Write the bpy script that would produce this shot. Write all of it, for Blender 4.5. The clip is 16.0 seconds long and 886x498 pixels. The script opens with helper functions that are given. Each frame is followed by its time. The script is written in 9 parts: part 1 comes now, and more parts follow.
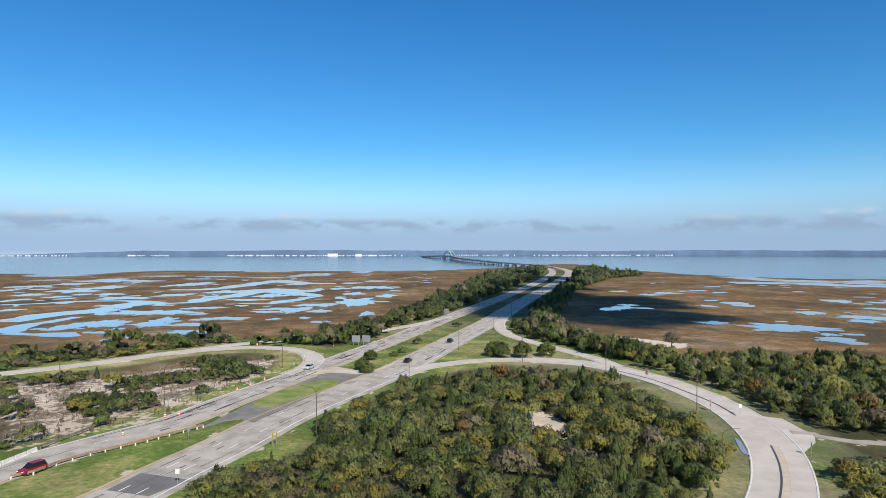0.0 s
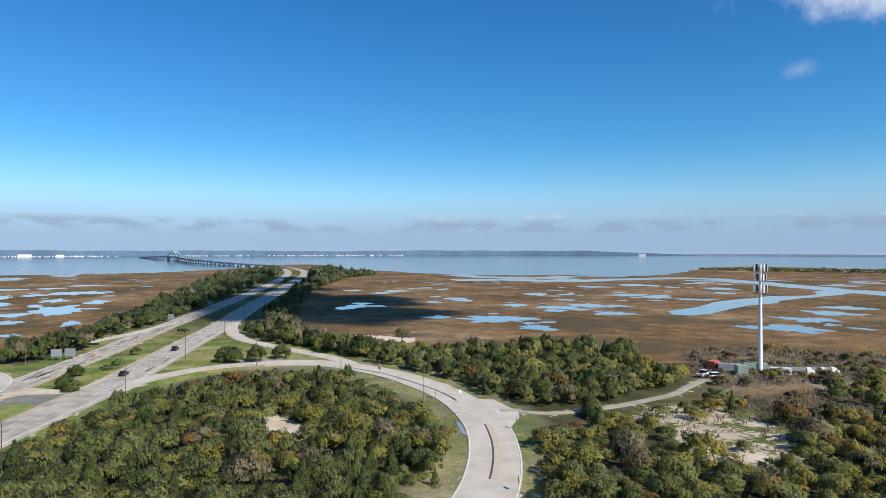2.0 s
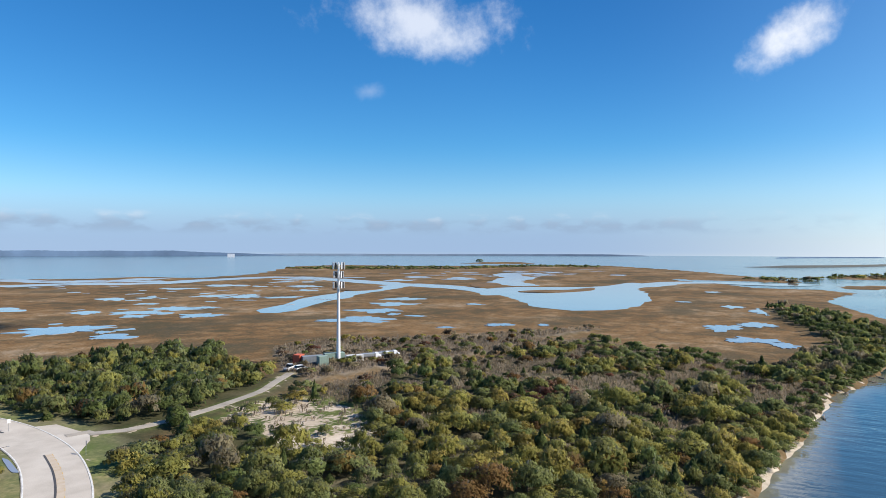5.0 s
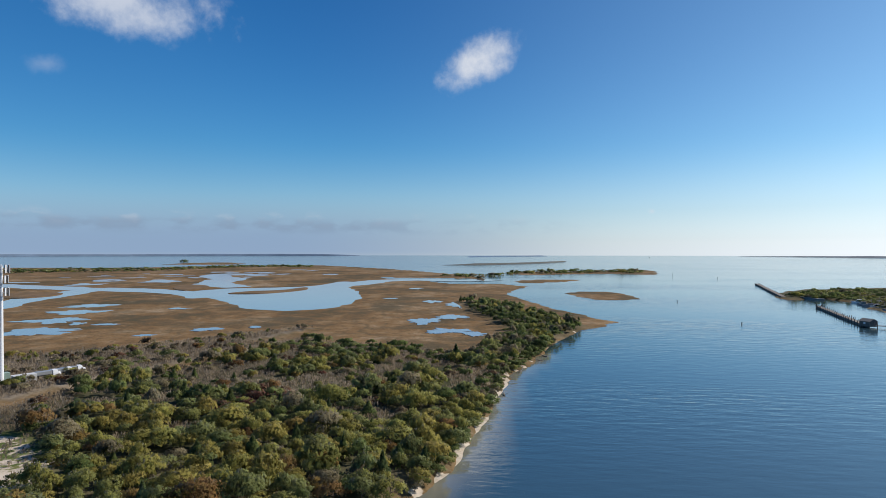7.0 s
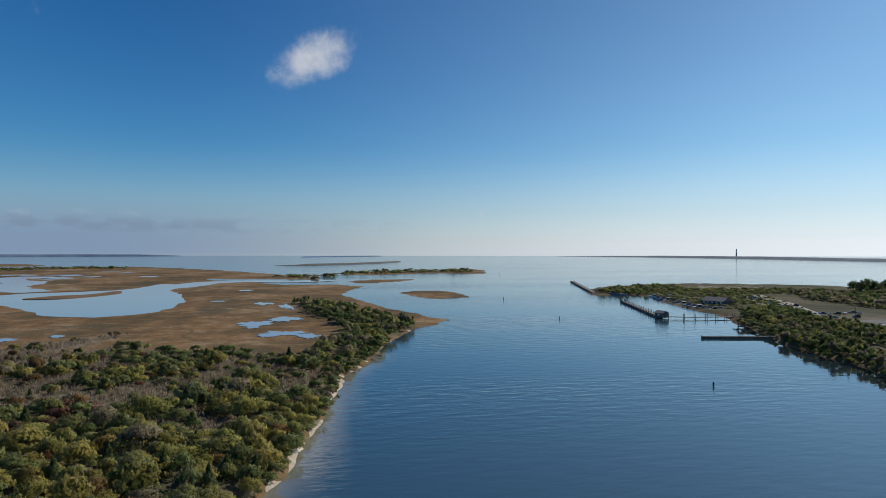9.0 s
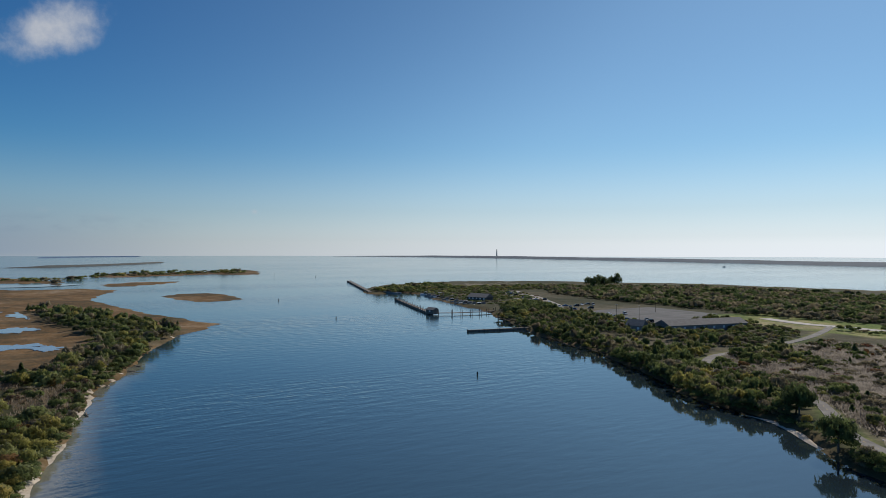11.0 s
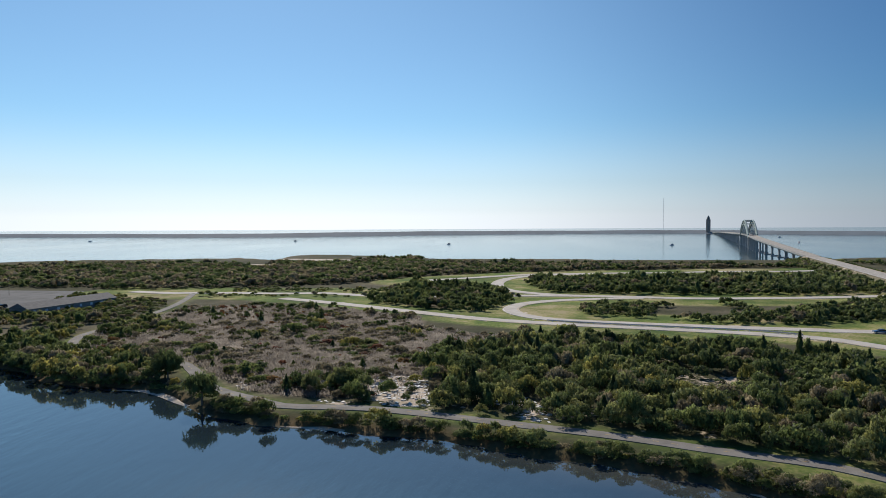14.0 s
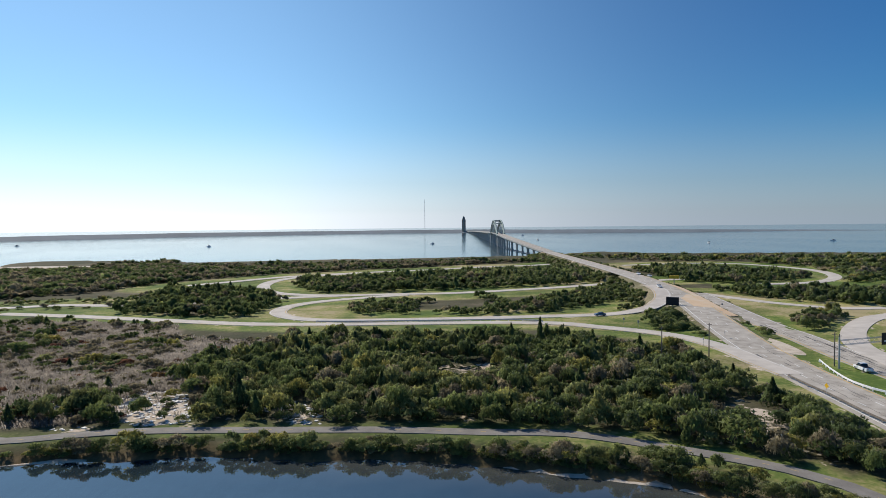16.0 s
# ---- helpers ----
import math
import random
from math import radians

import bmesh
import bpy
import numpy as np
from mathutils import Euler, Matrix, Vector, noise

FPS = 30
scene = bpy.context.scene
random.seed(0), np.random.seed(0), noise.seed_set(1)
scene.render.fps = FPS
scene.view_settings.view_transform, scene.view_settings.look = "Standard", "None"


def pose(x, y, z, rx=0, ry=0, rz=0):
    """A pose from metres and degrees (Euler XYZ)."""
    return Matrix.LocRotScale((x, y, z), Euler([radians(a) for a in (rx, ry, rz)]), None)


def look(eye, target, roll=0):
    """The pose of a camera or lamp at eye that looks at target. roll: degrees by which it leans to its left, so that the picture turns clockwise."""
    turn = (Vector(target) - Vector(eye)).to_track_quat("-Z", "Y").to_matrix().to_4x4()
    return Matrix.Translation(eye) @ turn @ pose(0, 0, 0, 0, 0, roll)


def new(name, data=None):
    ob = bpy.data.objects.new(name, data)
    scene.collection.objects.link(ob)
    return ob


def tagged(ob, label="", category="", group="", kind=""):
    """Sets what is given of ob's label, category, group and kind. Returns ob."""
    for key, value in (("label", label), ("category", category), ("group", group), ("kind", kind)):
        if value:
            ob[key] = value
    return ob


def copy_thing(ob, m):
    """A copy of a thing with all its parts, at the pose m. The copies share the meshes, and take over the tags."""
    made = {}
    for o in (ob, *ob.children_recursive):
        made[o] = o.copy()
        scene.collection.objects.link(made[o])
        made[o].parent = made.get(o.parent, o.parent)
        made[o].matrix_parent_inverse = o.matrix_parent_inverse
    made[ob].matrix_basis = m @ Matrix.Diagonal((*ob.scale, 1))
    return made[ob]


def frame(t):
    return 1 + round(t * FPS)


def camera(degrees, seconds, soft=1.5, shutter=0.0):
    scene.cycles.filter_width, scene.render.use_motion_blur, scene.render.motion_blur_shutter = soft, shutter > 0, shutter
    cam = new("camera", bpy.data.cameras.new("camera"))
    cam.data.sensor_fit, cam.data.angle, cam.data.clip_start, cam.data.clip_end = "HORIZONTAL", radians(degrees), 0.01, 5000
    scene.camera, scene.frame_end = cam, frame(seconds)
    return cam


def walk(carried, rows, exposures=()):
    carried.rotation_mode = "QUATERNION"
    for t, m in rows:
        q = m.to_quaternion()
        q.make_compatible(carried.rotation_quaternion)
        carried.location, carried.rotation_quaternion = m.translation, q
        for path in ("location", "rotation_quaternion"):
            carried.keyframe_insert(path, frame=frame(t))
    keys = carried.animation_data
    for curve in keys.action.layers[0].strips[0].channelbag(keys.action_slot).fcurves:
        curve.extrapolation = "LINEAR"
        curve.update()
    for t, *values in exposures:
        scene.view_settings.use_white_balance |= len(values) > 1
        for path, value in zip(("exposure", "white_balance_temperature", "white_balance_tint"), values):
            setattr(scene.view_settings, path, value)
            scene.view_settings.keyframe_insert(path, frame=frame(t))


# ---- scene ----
cam = camera(70.04, 16.0, 0.75)
PATH = [
    (0.0, pose(0, 0, 40, 90.030, 0.000, -0.00)),
    (0.5, pose(0, 0, 40, 90.039, -0.015, -1.75)),
    (1.0, pose(0, 0, 40, 90.047, -0.030, -9.80)),
    (1.5, pose(0, 0, 40, 90.056, -0.045, -18.19)),
    (2.0, pose(0, 0, 40, 90.065, -0.060, -23.60)),
    (2.5, pose(0, 0, 40, 90.074, -0.075, -28.09)),
    (3.0, pose(0, 0, 40, 90.082, -0.090, -32.66)),
    (3.5, pose(0, 0, 40, 90.091, -0.105, -38.78)),
    (4.0, pose(0, 0, 40, 90.100, -0.120, -45.96)),
    (4.5, pose(0, 0, 40, 90.104, -0.110, -52.98)),
    (5.0, pose(0, 0, 40, 90.108, -0.101, -59.63)),
    (5.2, pose(0, 0, 40, 90.110, -0.097, -62.45)),
    (7.3, pose(0, 0, 40, 90.127, -0.056, -88.17)),
    (7.5, pose(0, 0, 40, 90.129, -0.052, -89.98)),
    (8.0, pose(0, 0, 40, 90.138, -0.062, -94.15)),
    (8.2, pose(0, 0, 40, 90.142, -0.068, -95.71)),
    (10.3, pose(0, 0, 40, 90.186, -0.129, -109.38)),
    (10.5, pose(0, 0, 40, 90.190, -0.135, -112.08)),
    (11.0, pose(0, 0, 40, 90.200, -0.150, -120.08)),
    (11.5, pose(0, 0, 40, 90.225, -0.125, -128.51)),
    (12.0, pose(0, 0, 40, 90.250, -0.100, -136.12)),
    (12.5, pose(0, 0, 40, 89.101, -0.025, -142.79)),
    (13.0, pose(0, 0, 40, 87.736, 0.050, -150.46)),
    (13.5, pose(0, 0, 40, 87.748, 0.175, -162.85)),
    (14.0, pose(0, 0, 40, 87.738, 0.300, -173.25)),
    (14.5, pose(0, 0, 40, 87.719, 0.360, -177.93)),
    (15.0, pose(0, 0, 40, 87.691, 0.420, -185.62)),
    (15.5, pose(0, 0, 40, 87.659, 0.485, -192.83)),
    (16.0, pose(0, 0, 40, 87.626, 0.550, -194.12)),
]
EXPOSURES = [(0, 0.2), (3.5, 0.25), (5.0, 0.36), (7.5, -0.2), (8.0, -0.3), (10.5, -0.55), (11.0, -0.6), (12.0, -0.6), (13.0, -0.42), (14.0, -0.3), (14.5, -0.28), (15.0, -0.22), (15.5, -0.12), (16.0, -0.1)]
walk(cam, PATH, EXPOSURES)

# ---------------------------------------------------------------- world
SUN_CW, SUN_UP = 157.0, 40.0   # clockwise from +y, height

def node(nt, kind, operation="", data_type="", interpolation_type="", vector_type="", attribute_name="", sky_type="", sun_disc=True):
    n = nt.nodes.new(kind)
    if operation:
        n.operation = operation
    if data_type:
        n.data_type = data_type
    if interpolation_type:
        n.interpolation_type = interpolation_type
    if vector_type:
        n.vector_type = vector_type
    if attribute_name:
        n.attribute_name = attribute_name
    if sky_type:
        n.sky_type, n.sun_disc = sky_type, sun_disc
    return n


def make_world():
    w = bpy.data.worlds.new("sky")
    scene.world = w
    w.use_nodes = True
    nt = w.node_tree
    nt.nodes.clear()
    out = node(nt, "ShaderNodeOutputWorld")
    bg = node(nt, "ShaderNodeBackground")
    bg.inputs[1].default_value = 0.09
    sky = node(nt, "ShaderNodeTexSky", sky_type="NISHITA", sun_disc=False)
    sky.sun_elevation, sky.sun_rotation = radians(SUN_UP), radians(SUN_CW)
    sky.air_density, sky.dust_density, sky.ozone_density = 1.0, 0.15, 3.0
    tc = node(nt, "ShaderNodeTexCoord")
    sep = node(nt, "ShaderNodeSeparateXYZ")
    com = node(nt, "ShaderNodeCombineXYZ")
    mx = node(nt, "ShaderNodeMath", operation="MAXIMUM")
    mx.inputs[1].default_value = 0.012
    ln = nt.links.new
    ln(tc.outputs["Generated"], sep.inputs[0])
    ln(sep.outputs[0], com.inputs[0]), ln(sep.outputs[1], com.inputs[1])
    ln(sep.outputs[2], mx.inputs[0]), ln(mx.outputs[0], com.inputs[2])
    ln(com.outputs[0], sky.inputs[0])
    def tuned(saturation, tint):
        h = node(nt, "ShaderNodeHueSaturation")
        h.inputs["Saturation"].default_value = saturation
        ln(sky.outputs[0], h.inputs["Color"])
        c = node(nt, "ShaderNodeMix", data_type="RGBA")
        c.blend_type = "MULTIPLY"
        c.inputs["Factor"].default_value = 1.0
        ln(h.outputs[0], c.inputs["A"])
        c.inputs["B"].default_value = (*tint, 1)
        return c.outputs["Result"]

    def sloped(value, lo, hi, gain):
        r = node(nt, "ShaderNodeMapRange", interpolation_type="SMOOTHSTEP")
        ln(value, r.inputs[0])
        r.inputs[1].default_value, r.inputs[2].default_value, r.inputs[4].default_value = lo, hi, gain
        return r.outputs[0]

    # clear blue overhead, paler towards the sun, and pale haze low down
    sund = node(nt, "ShaderNodeVectorMath", operation="DOT_PRODUCT")
    ln(tc.outputs["Generated"], sund.inputs[0])
    sund.inputs[1].default_value = (math.sin(radians(SUN_CW)), math.cos(radians(SUN_CW)), 0.25)

    def blend(fac, a, b):
        x = node(nt, "ShaderNodeMix", data_type="RGBA")
        ln(fac, x.inputs["Factor"]), ln(a, x.inputs["A"]), ln(b, x.inputs["B"])
        return x

    high = blend(sloped(sund.outputs["Value"], 0.1, 1.0, 0.9), tuned(1.3, (0.62, 1.06, 1.27)), tuned(0.8, (0.66, 0.93, 1.1)))
    low = blend(sloped(sund.outputs["Value"], -0.2, 0.8, 1.0), tuned(0.5, (0.82, 0.94, 1.3)), tuned(0.10, (0.92, 0.96, 1.12)))
    air = blend(sloped(sep.outputs[2], 0.17, -0.03, 0.85), high.outputs["Result"], low.outputs["Result"])
    # the glow is widest east of the sun, and the deep blue lies in the west
    col = air.outputs["Result"]
    for cw, up, lo, hi, tint in ((146, 0.1, 0.3, 1.0, (1.3, 1.28, 1.24)), (240, 0.1, 0.45, 1.0, (0.66, 0.7, 0.76)), (98, 0.75, 0.95, 1.25, (0.72, 0.78, 0.84))):
        d = node(nt, "ShaderNodeVectorMath", operation="DOT_PRODUCT")
        ln(tc.outputs["Generated"], d.inputs[0])
        d.inputs[1].default_value = (math.sin(radians(cw)), math.cos(radians(cw)), up)
        c = node(nt, "ShaderNodeMix", data_type="RGBA")
        c.blend_type = "MULTIPLY"
        ln(sloped(d.outputs["Value"], lo, hi, 1.0), c.inputs["Factor"]), ln(col, c.inputs["A"])
        c.inputs["B"].default_value = (*tint, 1)
        col = c.outputs["Result"]
    # clouds: direction clockwise, height, half sizes in degrees, tilt, puffiness, strength
    clouds = [(58, 19.8, 8.5, 3.0, -4, 0.8, 0.75), (53, 14.0, 2.0, 1.0, 0, 0.8, 0.2),
              (88.6, 16.9, 5.0, 2.3, 24, 0.72, 1.0), (103.5, 3.4, 0.6, 0.45, 0, 0.8, 0.5)]
    nz = node(nt, "ShaderNodeTexNoise")
    nz.inputs["Scale"].default_value, nz.inputs["Detail"].default_value = 14.0, 7.0
    nz.inputs["Roughness"].default_value = 0.62
    ln(tc.outputs["Generated"], nz.inputs["Vector"])
    for cw, up, hw, hh, tilt, puff, strength in clouds:
        a, e = radians(cw), radians(up)
        mp = node(nt, "ShaderNodeMapping", vector_type="TEXTURE")
        mp.inputs["Location"].default_value = (math.sin(a) * math.cos(e), math.cos(a) * math.cos(e), math.sin(e))
        mp.inputs["Rotation"].default_value = (0, radians(-tilt), -a)
        mp.inputs["Scale"].default_value = (math.sin(radians(hw)), 0.6, math.sin(radians(hh)))
        ln(tc.outputs["Generated"], mp.inputs["Vector"])
        le = node(nt, "ShaderNodeVectorMath", operation="LENGTH")
        ln(mp.outputs[0], le.inputs[0])
        m1 = node(nt, "ShaderNodeMath", operation="MULTIPLY_ADD")
        ln(nz.outputs["Fac"], m1.inputs[0])
        m1.inputs[1].default_value = -2.6 * puff
        ln(le.outputs["Value"], m1.inputs[2])
        mr = node(nt, "ShaderNodeMapRange", interpolation_type="SMOOTHSTEP")
        ln(m1.outputs[0], mr.inputs[0])
        mr.inputs[1].default_value, mr.inputs[2].default_value = 0.0, -1.05
        mr.inputs[3].default_value, mr.inputs[4].default_value = 0.0, strength
        mix = node(nt, "ShaderNodeMix", data_type="RGBA")
        ln(mr.outputs[0], mix.inputs["Factor"])
        ln(col, mix.inputs["A"])
        mix.inputs["B"].default_value = (8.2, 8.6, 9.4, 1)
        col = mix.outputs["Result"]
    # low bank of hazy cloud over the northern bay
    def masked(lo0, lo1, hi0, hi1):
        r1 = node(nt, "ShaderNodeMapRange", interpolation_type="SMOOTHSTEP")
        ln(sep.outputs[2], r1.inputs[0])
        r1.inputs[1].default_value, r1.inputs[2].default_value = lo0, lo1
        r2 = node(nt, "ShaderNodeMapRange", interpolation_type="SMOOTHSTEP")
        ln(sep.outputs[2], r2.inputs[0])
        r2.inputs[1].default_value, r2.inputs[2].default_value = hi1, hi0
        m = node(nt, "ShaderNodeMath", operation="MULTIPLY")
        ln(r1.outputs[0], m.inputs[0]), ln(r2.outputs[0], m.inputs[1])
        return m.outputs[0]
    dot = node(nt, "ShaderNodeVectorMath", operation="DOT_PRODUCT")
    ln(tc.outputs["Generated"], dot.inputs[0])
    dot.inputs[1].default_value = (math.sin(radians(15)), math.cos(radians(15)), 0)
    side = node(nt, "ShaderNodeMapRange", interpolation_type="SMOOTHSTEP")
    ln(dot.outputs["Value"], side.inputs[0])
    side.inputs[1].default_value, side.inputs[2].default_value = 0.05, 0.6
    mpn = node(nt, "ShaderNodeMapping")
    mpn.inputs["Scale"].default_value = (17, 17, 42)
    ln(tc.outputs["Generated"], mpn.inputs["Vector"])
    n2 = node(nt, "ShaderNodeTexNoise")
    n2.inputs["Scale"].default_value, n2.inputs["Detail"].default_value = 1.0, 6.0
    ln(mpn.outputs[0], n2.inputs["Vector"])
    for lo, tint, gain, thresh in (((-0.02, 0.0, 0.015, 0.095), (2.75, 4.1, 6.4, 1), 0.8, None),
                                   ((0.028, 0.046, 0.048, 0.062), (6.0, 6.8, 7.8, 1), 0.6, (0.52, 0.74)),
                                   ((0.02, 0.036, 0.040, 0.052), (2.7, 3.7, 5.2, 1), 0.65, (0.42, 0.62))):
        m = node(nt, "ShaderNodeMath", operation="MULTIPLY")
        ln(masked(*lo), m.inputs[0]), ln(side.outputs[0], m.inputs[1])
        g = node(nt, "ShaderNodeMath", operation="MULTIPLY")
        ln(m.outputs[0], g.inputs[0])
        if thresh:
            r = node(nt, "ShaderNodeMapRange", interpolation_type="SMOOTHSTEP")
            ln(n2.outputs["Fac"], r.inputs[0])
            r.inputs[1].default_value, r.inputs[2].default_value = thresh
            r.inputs[4].default_value = gain
            ln(r.outputs[0], g.inputs[1])
        else:
            g.inputs[1].default_value = gain
        mix = node(nt, "ShaderNodeMix", data_type="RGBA")
        ln(g.outputs[0], mix.inputs["Factor"]), ln(col, mix.inputs["A"])
        mix.inputs["B"].default_value = tint
        col = mix.outputs["Result"]
    ln(col, bg.inputs[0]), ln(bg.outputs[0], out.inputs[0])


make_world()
sun = new("sun", bpy.data.lights.new("sun", "SUN"))
sun.data.energy, sun.data.angle, sun.data.color = 5.0, radians(0.5), (1.0, 0.915, 0.8)
_a, _e = radians(SUN_CW), radians(SUN_UP)
SUN_WAY = Vector((math.sin(_a) * math.cos(_e), math.cos(_a) * math.cos(_e), math.sin(_e)))
sun.matrix_world = look(SUN_WAY * 3000, (0, 0, 0))

# ---------------------------------------------------------------- materials
def material(name, colours, scale=1.0, rough=0.85, bump=0.0, metal=0.0, fine=8.0, spec=0.3, per_object=0.0, stretch=None):
    """Noise at two scales between the colours, with fine bump."""
    m = bpy.data.materials.new(name)
    m.use_nodes = True
    nt = m.node_tree
    ln = nt.links.new
    b = nt.nodes["Principled BSDF"]
    b.inputs["Roughness"].default_value, b.inputs["Metallic"].default_value = rough, metal
    b.inputs["Specular IOR Level"].default_value = spec
    tc = node(nt, "ShaderNodeTexCoord")
    vec = tc.outputs["Object"]
    if stretch:
        mp = node(nt, "ShaderNodeMapping")
        mp.inputs["Scale"].default_value = stretch
        ln(vec, mp.inputs["Vector"])
        vec = mp.outputs[0]
    n1 = node(nt, "ShaderNodeTexNoise")
    n1.inputs["Scale"].default_value, n1.inputs["Detail"].default_value = scale, 4.0
    n2 = node(nt, "ShaderNodeTexNoise")
    n2.inputs["Scale"].default_value, n2.inputs["Detail"].default_value = scale * fine, 3.0
    ln(vec, n1.inputs["Vector"]), ln(vec, n2.inputs["Vector"])
    ad = node(nt, "ShaderNodeMath", operation="MULTIPLY_ADD")
    ln(n2.outputs["Fac"], ad.inputs[0])
    ad.inputs[1].default_value = 0.45
    ln(n1.outputs["Fac"], ad.inputs[2])
    rp = node(nt, "ShaderNodeMapRange")
    ln(ad.outputs[0], rp.inputs[0])
    rp.inputs[1].default_value, rp.inputs[2].default_value = 0.45, 1.0
    cr = node(nt, "ShaderNodeValToRGB")
    ln(rp.outputs[0], cr.inputs[0])
    el = cr.color_ramp.elements
    while len(el) < len(colours):
        el.new(0.5)
    for i, c in enumerate(colours):
        el[i].position, el[i].color = i / max(1, len(colours) - 1), (*c, 1)
    col = cr.outputs[0]
    if per_object:
        oi = node(nt, "ShaderNodeObjectInfo")
        hs = node(nt, "ShaderNodeHueSaturation")
        r2 = node(nt, "ShaderNodeMapRange")
        ln(oi.outputs["Random"], r2.inputs[0])
        r2.inputs[3].default_value, r2.inputs[4].default_value = 1 - per_object, 1 + per_object
        ln(r2.outputs[0], hs.inputs["Value"]), ln(col, hs.inputs["Color"])
        col = hs.outputs[0]
    ln(col, b.inputs["Base Color"])
    if bump:
        bp = node(nt, "ShaderNodeBump")
        bp.inputs["Strength"].default_value, bp.inputs["Distance"].default_value = min(1, bump), 0.05
        ln(n2.outputs["Fac"], bp.inputs["Height"]), ln(bp.outputs[0], b.inputs["Normal"])
    return m


def paint(name, c, rough=0.5, metal=0.0, vary=0.08):
    lo, hi = tuple(v * (1 - vary) for v in c), tuple(min(1, v * (1 + vary)) for v in c)
    return material(name, [lo, hi], 3.0, rough, 0.0, metal)


def foliage(name, ramp, through_light=0.48):
    """Leaves: colour by the tint stored on each plant, shifted leaf by leaf."""
    m = bpy.data.materials.new(name)
    m.use_nodes = True
    nt = m.node_tree
    nt.nodes.clear()
    ln = nt.links.new
    out = node(nt, "ShaderNodeOutputMaterial")
    at = node(nt, "ShaderNodeAttribute", attribute_name="tint")
    ge = node(nt, "ShaderNodeNewGeometry")
    oi = node(nt, "ShaderNodeObjectInfo")
    a = node(nt, "ShaderNodeMath", operation="MULTIPLY_ADD")
    ln(ge.outputs["Random Per Island"], a.inputs[0])
    a.inputs[1].default_value = 0.07
    ln(at.outputs["Fac"], a.inputs[2])
    cr = node(nt, "ShaderNodeValToRGB")
    ln(a.outputs[0], cr.inputs[0])
    el = cr.color_ramp.elements
    while len(el) < len(ramp):
        el.new(0.5)
    for i, (p, c) in enumerate(ramp):
        el[i].position, el[i].color = p, (*c, 1)
    hs = node(nt, "ShaderNodeHueSaturation")
    ln(cr.outputs[0], hs.inputs["Color"])
    v = node(nt, "ShaderNodeMapRange")
    ln(ge.outputs["Random Per Island"], v.inputs[0])
    v.inputs[3].default_value, v.inputs[4].default_value = 0.9, 1.1
    ln(v.outputs[0], hs.inputs["Value"])
    gp = node(nt, "ShaderNodeNewGeometry")
    fine = node(nt, "ShaderNodeTexNoise")
    fine.inputs["Scale"].default_value, fine.inputs["Detail"].default_value = 5.0, 2.0
    ln(gp.outputs["Position"], fine.inputs["Vector"])
    v2 = node(nt, "ShaderNodeMapRange")
    ln(fine.outputs["Fac"], v2.inputs[0])
    v2.inputs[1].default_value, v2.inputs[2].default_value, v2.inputs[3].default_value, v2.inputs[4].default_value = 0.3, 0.7, 0.8, 1.2
    wide = node(nt, "ShaderNodeTexNoise")
    wide.inputs["Scale"].default_value, wide.inputs["Detail"].default_value = 0.22, 2.0
    ln(gp.outputs["Position"], wide.inputs["Vector"])
    v3 = node(nt, "ShaderNodeMapRange")
    ln(wide.outputs["Fac"], v3.inputs[0])
    v3.inputs[1].default_value, v3.inputs[2].default_value, v3.inputs[3].default_value, v3.inputs[4].default_value = 0.3, 0.7, 0.68, 1.38
    h0 = node(nt, "ShaderNodeMath", operation="MULTIPLY")
    ln(v.outputs[0], h0.inputs[0]), ln(v3.outputs[0], h0.inputs[1])
    hv = node(nt, "ShaderNodeMath", operation="MULTIPLY")
    ln(h0.outputs[0], hv.inputs[0]), ln(v2.outputs[0], hv.inputs[1])
    ln(hv.outputs[0], hs.inputs["Value"])
    d = node(nt, "ShaderNodeBsdfDiffuse")
    t = node(nt, "ShaderNodeBsdfTranslucent")
    g = node(nt, "ShaderNodeBsdfGlossy")
    g.inputs["Roughness"].default_value = 0.72
    g.inputs["Color"].default_value = (0.9, 0.95, 1, 1)
    ln(hs.outputs[0], d.inputs[0]), ln(hs.outputs[0], t.inputs[0])
    # leaves shade as part of the rounded crown they belong to
    ro = node(nt, "ShaderNodeAttribute", attribute_name="round")
    tw = node(nt, "ShaderNodeVectorTransform", vector_type="NORMAL")
    tw.convert_from, tw.convert_to = "OBJECT", "WORLD"
    ln(ro.outputs["Vector"], tw.inputs[0])
    nm = node(nt, "ShaderNodeMix", data_type="VECTOR")
    nm.inputs["Factor"].default_value = 0.85
    ln(gp.outputs["Normal"], nm.inputs["A"]), ln(tw.outputs[0], nm.inputs["B"])
    un = node(nt, "ShaderNodeVectorMath", operation="NORMALIZE")
    ln(nm.outputs["Result"], un.inputs[0])
    ln(un.outputs["Vector"], d.inputs["Normal"])
    mx = node(nt, "ShaderNodeMixShader")
    mx.inputs[0].default_value = through_light
    ln(d.outputs[0], mx.inputs[1]), ln(t.outputs[0], mx.inputs[2])
    m2 = node(nt, "ShaderNodeMixShader")
    # waxy leaves shine where they are seen at a low angle
    fr = node(nt, "ShaderNodeFresnel")
    fr.inputs["IOR"].default_value = 1.42
    ln(un.outputs["Vector"], fr.inputs["Normal"])
    sheen = node(nt, "ShaderNodeMath", operation="MULTIPLY")
    ln(fr.outputs[0], sheen.inputs[0])
    sheen.inputs[1].default_value = 0.04
    ln(sheen.outputs[0], m2.inputs[0])
    ln(un.outputs["Vector"], g.inputs["Normal"])
